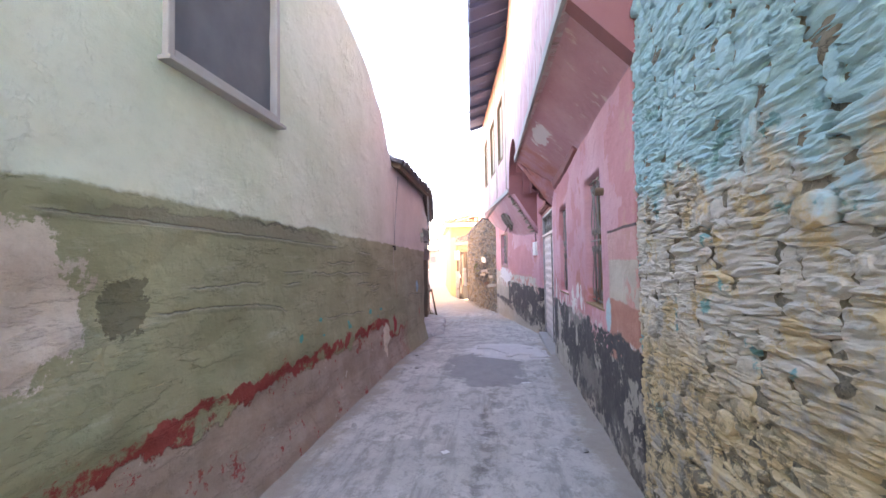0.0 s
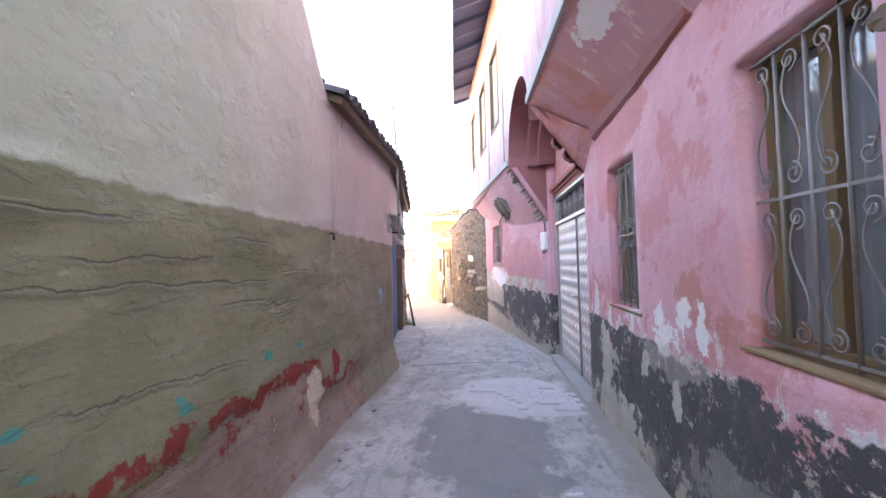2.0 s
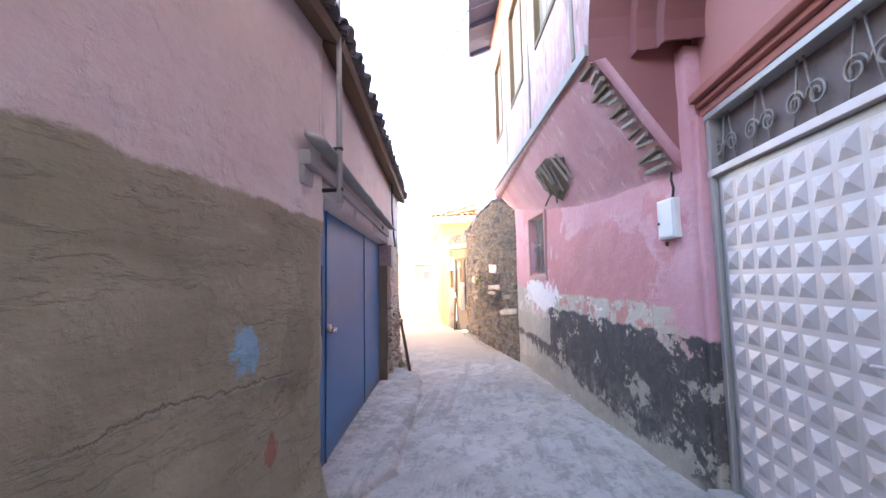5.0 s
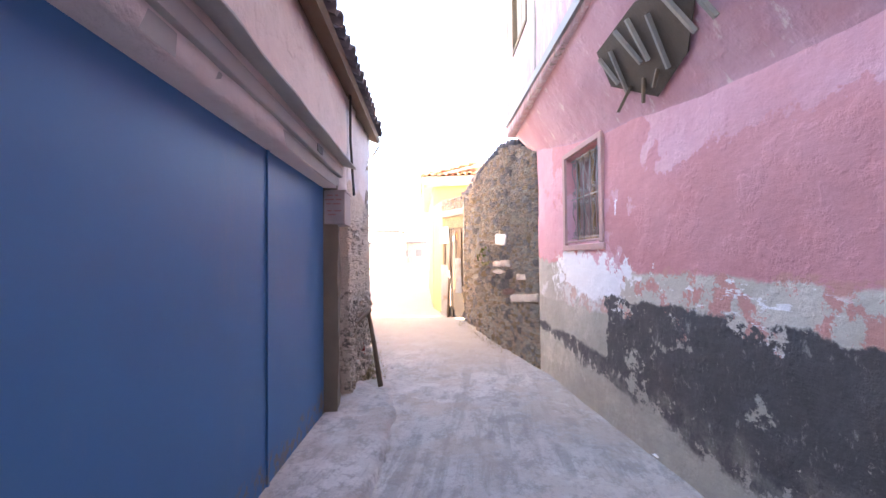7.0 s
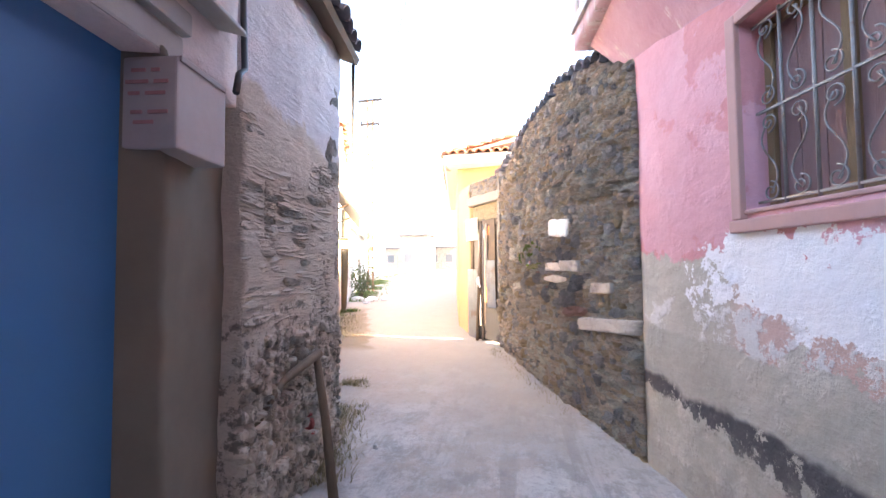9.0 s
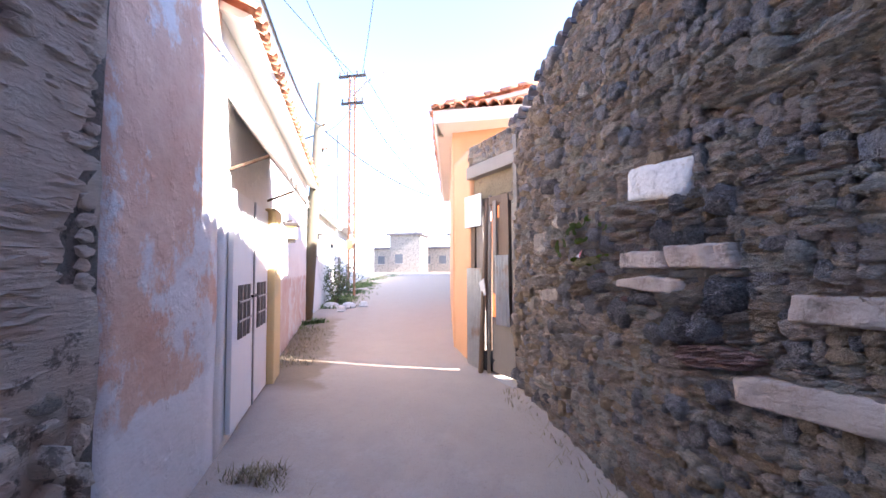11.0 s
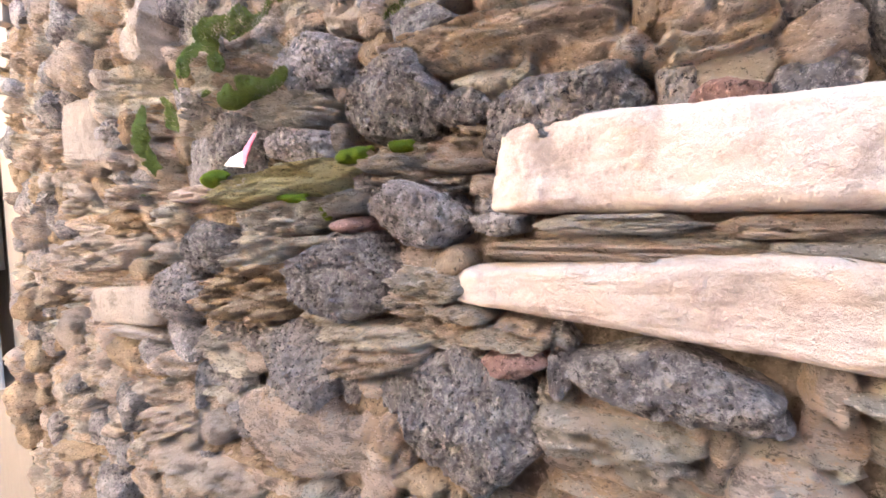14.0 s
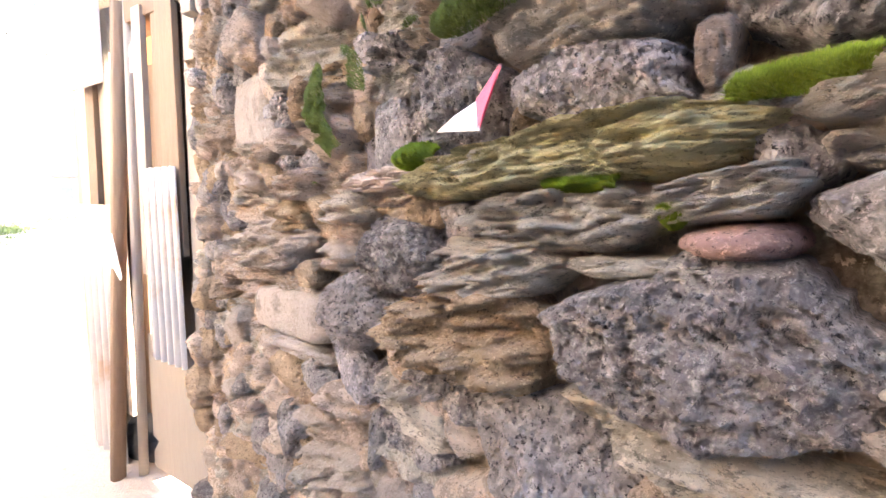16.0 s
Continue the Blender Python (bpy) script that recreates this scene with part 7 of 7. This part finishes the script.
# ---- white houses on the far side ----
def build_white_houses():
    w = W_WHITE
    tile_roof("white_house_roof", tuple(w.at(-0.1, 3.0, 0.22)), tuple(w.at(w.len + 0.15, 3.0, 0.22)), tuple(-w.n + Vector((0, 0, 0.4))), 6, 0.17, M_TILE, "orange clay tile eave of the white house", M_CREAM, 9)
    s = w.s
    # white double door with small grilles
    th = thing("white_door", *w.at(s(16.5), -0.2), "white sheet-metal double door with two small grilles", "door")
    for y0, y1 in ((15.85, 16.48), (16.49, 17.11)):
        leaf = part("leaf", wall_box(w, s(y0), s(y1), -0.18, 1.75, 0.004, 0.045, 0.006), M_WHITEPAINT, th)
        gr = part("grille_panel", wall_box(w, s(y0 + 0.14), s(y1 - 0.10), 0.52, 0.97, 0.046, 0.052, 0.002), M_DARKIRON, leaf, "dark recessed opening")
        for i in range(3):
            a = s(y0 + 0.22 + 0.12 * i)
            part("bar", wall_box(w, a, a + 0.018, 0.52, 0.97, 0.052, 0.062, 0.002), M_DOORSTEEL, gr)
        for z in (0.66, 0.82):
            part("bar", wall_box(w, s(y0 + 0.14), s(y1 - 0.10), z, z + 0.018, 0.053, 0.065, 0.002), M_DOORSTEEL, gr)
    part("cover_strip", wall_box(w, s(16.47), s(16.50), -0.18, 1.75, 0.046, 0.06, 0.003), M_DOORSTEEL, th)
    part("bolt", tube([w.at(s(16.40), 0.85, 0.06), w.at(s(16.56), 0.85, 0.06)], 0.014, 8), M_DARKIRON, th)
    ob = part("door_post", wall_box(w, s(17.13), s(17.52), -0.3, 1.8, 0.003, 0.12, 0.02), M_CREAMYELLOW)
    structure(ob, "yellow-cream plastered door post", "post")
    # lean-to awning of corrugated sheets
    th = thing("door_awning", *w.at(s(17.3), 2.2), "weathered corrugated awning over the white door", "awning")
    n = 90
    verts, faces = [], []
    for k in (0.0, -0.006):
        for i in range(n + 1):
            a = s(15.75) + (s(17.42) - s(15.75)) * i / n
            z = 0.022 * math.sin(i * 1.1)
            verts += [w.at(a, 2.47 + z + k, 0.0), w.at(a, 1.87 + z + k + 0.03 * noise.noise(Vector((i * 0.3, 0, 0))), 0.46 + 0.03 * noise.noise(Vector((i * 0.5, 3, 0))))]
    h = 2 * (n + 1)
    for i in range(n):
        a = 2 * i
        faces += [(a, a + 1, a + 3, a + 2), (h + a, h + a + 2, h + a + 3, h + a + 1)]
    part("sheet", (verts, faces), M_ETERNIT, th, "", True)
    for y in (15.85, 17.25):
        part("bracket", tube([w.at(s(y), 1.9, 0.0), w.at(s(y), 2.03, 0.3)], 0.014, 6), M_OLDWOOD, th)
    th = thing("wall_lantern", *w.at(s(18.1), 1.5), "rusty square wall lantern with yellow glass", "lamp")
    part("bracket", tube([w.at(s(18.1), 1.75, 0.0), w.at(s(18.1), 1.78, 0.16)], 0.012, 6), M_DARKIRON, th)
    part("glass", wall_box(w, s(18.03), s(18.17), 1.52, 1.70, 0.08, 0.22, 0.004), M_CREAMYELLOW, th)
    part("cap", wall_box(w, s(18.0), s(18.2), 1.70, 1.74, 0.05, 0.25, 0.01), M_DARKIRON, th)
    part("foot", wall_box(w, s(18.05), s(18.15), 1.47, 1.52, 0.1, 0.2, 0.008), M_DARKIRON, th)
    # second, lower house: tiles, small window, meter
    w2 = W_WHITE2
    tile_roof("low_house_roof", tuple(w2.at(-0.2, 2.62, 0.2)), tuple(w2.at(5.2, 2.55, 0.2)), tuple(-w2.n + Vector((0, 0, 0.4))), 6, 0.19, M_TILE, "faded clay tile roof of the low white house", M_CREAM, 11)
    for a, b, z0, z1 in ((0.6, 1.3, 1.45, 2.0), (3.6, 4.3, 1.3, 1.9)):
        th = thing("small_window", *w2.at((a + b) / 2, z0), "small dark shaded window in the white wall", "window", "low house windows", "structure")
        part("pane", wall_box(w2, a, b, z0, z1, 0.004, 0.012), M_SCREEN, th)
        part("hood", wall_box(w2, a - 0.06, b + 0.06, z1, z1 + 0.05, 0.003, 0.18, 0.01), M_CONCRETE, th)
        part("sill", wall_box(w2, a - 0.05, b + 0.05, z0 - 0.05, z0, 0.003, 0.06, 0.008), M_CONCRETE, th)
    th = thing("far_gate", *w2.at(7.0, -0.1), "far white sheet gate between two posts", "gate")
    part("leaf", wall_box(w2, 6.0, 8.4, -0.1, 1.9, 0.02, 0.05, 0.01), M_WHITEPAINT, th)
    for a in (5.8, 8.5):
        part("post", wall_box(w2, a, a + 0.12, -0.2, 2.2, 0.0, 0.1, 0.01), M_CONCRETE, th)
    ob = part("flat_canopy", wall_box(w2, 5.4, 10.4, 2.62, 2.74, -1.5, 0.5, 0.02), M_CONCRETE)
    structure(ob, "thin flat concrete canopy roof of the far house", "roof")
    # buildings that close the lane
    for x0, y0, x1, y1, z, mat, label in ((-12.6, 47, -9.8, 50, 4.0, M_GREYMORTAR, "grey rendered house where the lane turns"), (-16, 52, -4, 56, 3.0, M_GREYMORTAR, "low grey house across the end of the lane"), (-9.5, 60, -6.5, 63, 5.0, M_CREAM, "far cream house above the others")):
        h = thing("far_house", (x0 + x1) / 2, (y0 + y1) / 2, 0.5, label, "house")
        part("wall", box((x0, y0, 0.2), (x1, y1, z), None, 0.03), mat, h)
        part("roof", box((x0 - 0.25, y0 - 0.25, z), (x1 + 0.25, y1 + 0.25, z + 0.2), None, 0.03), M_DARKTILE, h)
        for i in range(int((x1 - x0) / 1.6)):
            win = part("window", box((x0 + 0.5 + i * 1.6, y0 - 0.03, 1.5), (x0 + 1.2 + i * 1.6, y0 - 0.004, 2.3)), M_SCREEN, h)
            part("sill", box((x0 + 0.45 + i * 1.6, y0 - 0.08, 1.44), (x0 + 1.25 + i * 1.6, y0 - 0.004, 1.497)), M_CONCRETE, win)
        part("chimney", box((x1 - 0.9, y0 + 1, z + 0.2), (x1 - 0.5, y0 + 1.4, z + 1.2), None, 0.02), M_CONCRETE, h)


M_CREAMYELLOW = plain("yellow_cream_limewash", (0.72, 0.56, 0.28), 0.85, vary=0.12, scale=3)
M_ETERNIT = plain("grey_corrugated_cement_sheet", (0.36, 0.33, 0.30), 0.9, vary=0.2, scale=4, bump=0.3)
build_white_houses()


# ---- poles and wires ----
def wire(a, b, sag, r=0.012):
    a, b = Vector(a), Vector(b)
    return tube([a.lerp(b, i / 16) - Vector((0, 0, sag * 4 * (i / 16) * (1 - i / 16))) for i in range(17)], r, 5)


def build_poles():
    th = thing("wooden_pole", -6.12, 21.4, -0.2, "leaning grey wooden utility pole with a small meter", "pole")
    part("shaft", tube([(-6.12, 21.4, -0.3), (-6.06, 21.65, 2.7), (-6.0, 21.9, 5.6)], 0.15, 12, taper=0.125), M_POLEWOOD, th, "", True)
    part("meter", box((-5.95, 21.70, 3.95), (-5.75, 21.85, 4.25), None, 0.02), M_WHITEPAINT, th)
    part("hook", tube([(-6.02, 21.8, 4.5), (-5.85, 21.75, 4.55)], 0.02, 6), M_DARKIRON, th)
    x, y = -7.45, 26.98
    th = thing("lattice_pole", x, y, 0.0, "rusty white-banded steel lattice power pole with street lamp", "pole")
    for dx in (-0.11, 0.11):
        part("leg", box((x + dx - 0.03, y - 0.05, -0.1), (x + dx + 0.03, y + 0.05, 8.4), None, 0.006), M_RUST, th)
    for i in range(21):
        part("rung", box((x - 0.08, y - 0.02, 0.25 + i * 0.4), (x + 0.08, y + 0.02, 0.36 + i * 0.4)), M_WHITEPAINT, th)
    for z, w in ((8.35, 0.55), (7.3, 0.45)):
        arm = part("cross_arm", box((x - w, y - 0.05, z), (x + w, y + 0.05, z + 0.09), None, 0.01), M_DARKIRON, th)
        for s in (-0.9, -0.35, 0.35, 0.9):
            part("insulator", tube([(x + w * s, y, z + 0.09), (x + w * s, y, z + 0.24)], 0.035, 8), M_DARKIRON, arm)
    part("lamp_arm", tube([(x, y, 7.6), (x + 0.6, y - 0.25, 7.95), (x + 0.95, y - 0.4, 8.05)], 0.03, 8), M_DOORSTEEL, th, "", True)
    bm = bmesh.new()
    bmesh.ops.create_uvsphere(bm, u_segments=16, v_segments=8, radius=1.0, matrix=Matrix.Translation((x + 1.25, y - 0.5, 8.08)) @ pose(0, 0, 0, 0, -8, -22) @ Matrix.Diagonal((0.38, 0.15, 0.09, 1)))
    part("lamp_head", bm, M_WHITEPAINT, th, "", True)
    part("fuse_box", box((x - 0.12, y - 0.2, 1.8), (x + 0.12, y - 0.05, 2.15), None, 0.01), M_ORANGE, th)
    th = thing("satellite_mast", -9.0, 29.0, 2.6, "thin mast with a pale round lantern-like dish", "mast")
    part("mast", tube([(-9.0, 29.0, 2.5), (-9.0, 29.0, 6.9)], 0.03, 8), M_DARKIRON, th, "", True)
    bm = bmesh.new()
    bmesh.ops.create_uvsphere(bm, u_segments=16, v_segments=10, radius=0.28, matrix=Matrix.Translation((-9.0, 28.85, 5.5)) @ Matrix.Diagonal((1, 0.5, 1.1, 1)))
    part("dish", bm, M_WHITEPAINT, th, "", True)
    part("arm", tube([(-9.6, 28.9, 5.6), (-9.0, 28.9, 5.5)], 0.02, 6), M_DARKIRON, th)
    for a, b, sag, r in (((x + 0.4, y, 8.5), (-0.9, 13.5, 6.7), 0.5, 0.013), ((x - 0.3, y, 8.5), (-3.2, 12.0, 6.2), 0.5, 0.013), ((x, y, 8.5), (-4.6, 3.0, 6.8), 0.8, 0.013),
                         ((x + 0.3, y, 7.4), (-3.9, 24.4, 3.4), 0.25, 0.013), ((-6.0, 21.9, 4.5), (-4.0, 24.8, 3.3), 0.2, 0.018), ((-6.0, 21.9, 4.4), (x, y, 7.3), 0.2, 0.014),
                         ((-6.0, 21.9, 4.4), (-9.5, 23.0, 4.6), 0.15, 0.022), ((x + 0.5, y, 8.4), (-6.5, 60, 5.6), 0.8, 0.014), ((-2.35, 13.9, 2.85), (-6.0, 21.9, 4.6), 0.4, 0.016)):
        ob = part("overhead_wire", wire(a, b, sag, r), M_BLACKRUBBER, smooth=True)
        tagged(ob, "thin black sagging overhead power wire", "wire", "overhead wires")


M_POLEWOOD = wood_material("olive_grey_pole_wood", (0.12, 0.105, 0.07), (0.20, 0.175, 0.12))
M_RUST = plain("rust_brown_steel", (0.30, 0.15, 0.09), 0.75, 0.3, vary=0.25, scale=6)
build_poles()


# ---- greenery: verge grass, shrub, moss ----
def leaf_material(name, a, b):
    g = Nodes(name, 0.75)
    c = g.mix(g.rand, a, b)
    c = g.mix(g.math("MULTIPLY", g.noise(8.0, 4), 0.5), c, shade(a, 0.6))
    return g.done(c)


M_GRASS = leaf_material("verge_grass", (0.09, 0.14, 0.035), (0.19, 0.24, 0.07))
M_DRYGRASS = leaf_material("dry_grass", (0.26, 0.21, 0.11), (0.38, 0.31, 0.18))
M_MOSS = leaf_material("bright_moss", (0.17, 0.25, 0.02), (0.34, 0.43, 0.05))
M_DARKMOSS = leaf_material("dark_moss", (0.12, 0.16, 0.03), (0.26, 0.31, 0.07))
M_SHRUB = leaf_material("dusty_shrub_leaves", (0.06, 0.085, 0.03), (0.13, 0.15, 0.06))


def blades(rnd, spots, height, width, lean):
    verts, faces = [], []
    for x, y, z in spots:
        a, h = rnd.uniform(0, 6.28), height * rnd.uniform(0.5, 1.3)
        d = Vector((math.cos(a), math.sin(a), 0))
        e = Vector((-d.y, d.x, 0)) * width * rnd.uniform(0.6, 1.2)
        p = Vector((x, y, z))
        k = len(verts)
        mid, tip = p + d * h * lean * 0.4 + Vector((0, 0, h * 0.6)), p + d * h * lean + Vector((0, 0, h))
        verts += [p - e, p + e, mid + e * 0.7, mid - e * 0.7, tip]
        faces += [(k, k + 1, k + 2, k + 3), (k + 3, k + 2, k + 4)]
    return verts, faces


def build_greenery():
    rnd = random.Random(21)

    def strip(a, b, w, n):
        out = []
        a, b = Vector((*a, 0)), Vector((*b, 0))
        side = Vector((-(b - a).y, (b - a).x, 0)).normalized()
        for _ in range(n):
            u = rnd.random()
            p = a.lerp(b, u) + side * (rnd.gauss(0, 0.5) * w)
            if noise.noise(p * 0.9) > -0.25:
                out.append((p.x, p.y, ground_z(p.x, p.y)))
        return out

    ob = part("verge_grass", blades(rnd, strip((-6.6, 23.2), (-9.6, 34.0), 0.7, 5200) + strip((-5.25, 20.3), (-5.6, 21.0), 0.35, 900) + strip((-10.0, 34), (-11.0, 44), 0.8, 1200), 0.10, 0.010, 0.7), M_GRASS)
    tagged(ob, "short green grass along the lane verge", "grass", kind="stuff")
    ob = part("dry_weeds", blades(rnd, strip((-4.3, 17.7), (-5.5, 20.4), 0.42, 1700) + strip((-2.4, 13.3), (-3.15, 15.6), 0.22, 3200) + strip((-0.35, 14.25), (-1.5, 17.3), 0.12, 200), 0.06, 0.004, 1.1), M_DRYGRASS)
    tagged(ob, "dry straw-coloured weeds at the wall foot", "weeds", kind="stuff")
    # shrub in a ring of white stones
    th = thing("shrub", -6.75, 24.3, 0.0, "dusty round shrub beside the lattice pole", "shrub")
    for i in range(7):
        a = i * 0.9
        part("stem", tube([(-6.75, 24.3, 0.0), (-6.75 + 0.2 * math.cos(a), 24.3 + 0.2 * math.sin(a), 0.5), (-6.75 + 0.4 * math.cos(a), 24.3 + 0.4 * math.sin(a), 0.95)], 0.018, 6, taper=0.006), M_OLDWOOD, th, "", True)
    verts, faces = [], []
    for _ in range(2600):
        p = Vector((rnd.gauss(0, 0.33), rnd.gauss(0, 0.33), rnd.gauss(0, 0.30)))
        if p.length > 0.85 or noise.noise(p * 2.5) < -0.2:
            continue
        c = Vector((-6.75, 24.3, 0.68)) + p
        u = Vector((rnd.uniform(-1, 1), rnd.uniform(-1, 1), rnd.uniform(-1, 1))).normalized()
        v = u.orthogonal().normalized()
        k = len(verts)
        verts += [c - u * 0.035, c + v * 0.017, c + u * 0.035, c - v * 0.017]
        faces.append((k, k + 1, k + 2, k + 3))
    tagged(part("crown", (verts, faces), M_SHRUB, th), kind="stuff")
    for i, (x, y, w) in enumerate(((-6.55, 23.55, 0.5), (-6.05, 23.6, 0.42), (-5.75, 23.95, 0.35), (-5.95, 22.9, 0.4))):
        v, f = unit_stone(80 + i, 14, 12, "round", 0.08)
        m = Matrix.Translation((x, y, ground_z(x, y) + 0.05)) @ pose(0, 0, 0, 90, 0, i * 40) @ Matrix.Diagonal((w, 0.16, w * 0.6, 1))
        ob = part("white_boulder", ([m @ p for p in v], f), M_WHITE_STONE, smooth=True)
        tagged(ob, "whitewashed boulder at the edge of the verge", "stone", "whitewashed boulders")
    # moss on the stone wall
    def moss(name, spots, material, n, label, lift):
        verts, faces = [], []
        for y, z, ry, rz in spots:
            for _ in range(n):
                a, r = rnd.uniform(0, 6.28), math.sqrt(rnd.random())
                yy, zz = y + ry * r * math.cos(a), z + rz * r * math.sin(a)
                if noise.noise(Vector((yy * 16, zz * 16, 2))) < 0.02:
                    continue
                p = W_STONE.at(W_STONE.s(yy), zz, lift + 0.020 * (1 - r * r) * (0.6 + 0.8 * noise.noise(Vector((yy * 40, zz * 40, 5)))))
                d = (W_STONE.n + Vector((rnd.uniform(-0.6, 0.6), rnd.uniform(-0.6, 0.6), rnd.uniform(-0.1, 0.9)))).normalized()
                e = d.orthogonal().normalized() * 0.0011
                k = len(verts)
                verts += [p - e, p + e, p + d * rnd.uniform(0.003, 0.007)]
                faces.append((k, k + 1, k + 2))
        ob = part(name, (verts, faces), material)
        tagged(ob, label, "moss", kind="stuff")

    moss("bright_moss", ((15.90, 1.178, 0.055, 0.010), (15.84, 1.183, 0.04, 0.007), (16.24, 1.163, 0.045, 0.016), (15.964, 1.107, 0.010, 0.020), (16.03, 1.122, 0.05, 0.007), (16.05, 1.452, 0.10, 0.02)), M_MOSS, 12000, "bright green moss between the stones", 0.036)
    moss("dark_moss", ((16.42, 1.266, 0.09, 0.075), (16.257, 1.361, 0.08, 0.05), (16.104, 1.313, 0.08, 0.03), (16.16, 1.43, 0.11, 0.04), (15.878, 1.37, 0.08, 0.03), (16.15, 1.30, 0.05, 0.025), (16.48, 1.21, 0.06, 0.07)), M_DARKMOSS, 11000, "dark green moss hanging on the stones", 0.052)


build_greenery()


# ---- litter and small stones ----
def build_litter():
    rnd = random.Random(31)
    w = W_STONE
    th = thing("wrapper", *w.at(w.s(16.15), 1.2, 0.05), "crumpled red and white wrapper stuck between stones", "wrapper")
    pts = [(16.182, 1.182, 0.060), (16.118, 1.174, 0.066), (16.128, 1.205, 0.058), (16.110, 1.238, 0.048), (16.143, 1.190, 0.074)]
    v = [w.at(w.s(y), z, o) for y, z, o in pts]
    part("foil", (v[:3] + [v[4], v[4]] + [p - w.n * 0.002 for p in v[:3] + [v[4], v[4]]], [(0, 1, 4), (1, 2, 4), (2, 0, 4), (5, 9, 6), (6, 9, 7), (7, 9, 5), (0, 5, 6, 1), (1, 6, 7, 2), (2, 7, 5, 0)]), M_WHITEPAINT, th)
    part("printed_flap", ([v[2] + w.n * 0.002, v[1] + w.n * 0.002, v[3], v[2] - w.n * 0.001, v[1] - w.n * 0.001, v[3] - w.n * 0.003], [(0, 1, 2), (5, 4, 3)]), M_REDFOIL, th, "red printed flap")
    for i in range(22):
        y = rnd.uniform(1.0, 14.0)
        side = rnd.random() < 0.5
        x = (-1.5 + rnd.random() * 0.35 if side else 0.8 - rnd.random() * 0.3) - max(0, y - 9) * 0.14
        v, f = unit_stone(120 + i % 6, 6, 6, "round", 0.12)
        r = rnd.uniform(0.015, 0.045)
        m = Matrix.Translation((x, y, ground_z(x, y) + 0.008)) @ pose(0, 0, 0, 90, 0, rnd.uniform(0, 360)) @ Matrix.Diagonal((r * 1.4, r * 0.6, r, 1))
        ob = part("pebble", ([m @ p for p in v], f), M_CONCRETE, smooth=True)
        tagged(ob, "loose pebble lying at the wall foot", "pebble", "loose pebbles")
    for x, y, a, l, wd, mat, label in ((0.28, 4.95, 10, 0.11, 0.025, M_WHITEPAINT, "flat white paper scrap lying on the lane"), (-0.45, 3.1, 40, 0.06, 0.05, M_WHITEPAINT, "small crumpled white paper on the lane"), (-1.35, 6.3, 60, 0.05, 0.03, M_DARKIRON, "small dark scrap on the lane"), (0.4, 11.5, 20, 0.07, 0.05, M_WHITEPAINT, "small white paper scrap on the lane")):
        verts, n = [], 6
        for k in (0.012, 0.010):
            for i in range(n + 1):
                for j in range(3):
                    verts.append(Matrix.Translation((x, y, ground_z(x, y) + 0.02)) @ pose(0, 0, 0, 0, 0, a) @ Vector((l * (i / n - 0.5), wd * (j / 2 - 0.5), k + 0.01 * noise.noise(Vector((i * 0.9, j, x))))))
        h = (n + 1) * 3
        faces = [q for i in range(n) for j in range(2) for q in ((i * 3 + j, i * 3 + j + 3, i * 3 + j + 4, i * 3 + j + 1), (h + i * 3 + j, h + i * 3 + j + 1, h + i * 3 + j + 4, h + i * 3 + j + 3))]
        tagged(part("litter", (verts, faces), mat), label, "litter")


M_REDFOIL = plain("red_printed_foil", (0.60, 0.05, 0.08), 0.35, vary=0.2, scale=40)
build_litter()


def build_pavers():
    rnd = random.Random(41)
    th = thing("paved_patch", 0.2, 6.95, 0.0, "patch of pale worn concrete setts in the lane", "paving", kind="structure")
    me = bpy.data.meshes.new("sett")
    bm = box((-0.5, -0.5, -1), (0.5, 0.5, 0), None, 0.06)
    bm.to_mesh(me)
    bm.free()
    me.materials.append(M_SETT)
    for r in range(9):
        for i in range(9):
            x, y = -0.38 + 0.125 * i + 0.06 * (r % 2), 6.5 + 0.095 * r
            if noise.noise(Vector((x * 2.2, y * 2.2, 0))) < -0.12:
                continue
            ob = new("sett", me)
            ob.parent = th
            ob.matrix_parent_inverse = root_matrix(th).inverted()
            ob.matrix_basis = Matrix.Translation((x, y, ground_z(x, y) + 0.036 - 0.03 * min(1, abs(x + 0.4) / 1.2) + rnd.uniform(0, 0.006))) @ pose(0, 0, 0, rnd.uniform(-2, 2), rnd.uniform(-2, 2), rnd.uniform(-4, 4)) @ Matrix.Diagonal((0.118, 0.088, 0.05, 1))


M_SETT = plain("pale_concrete_sett", (0.62, 0.58, 0.57), 0.93, vary=0.15, scale=7, bump=0.5)
build_pavers()
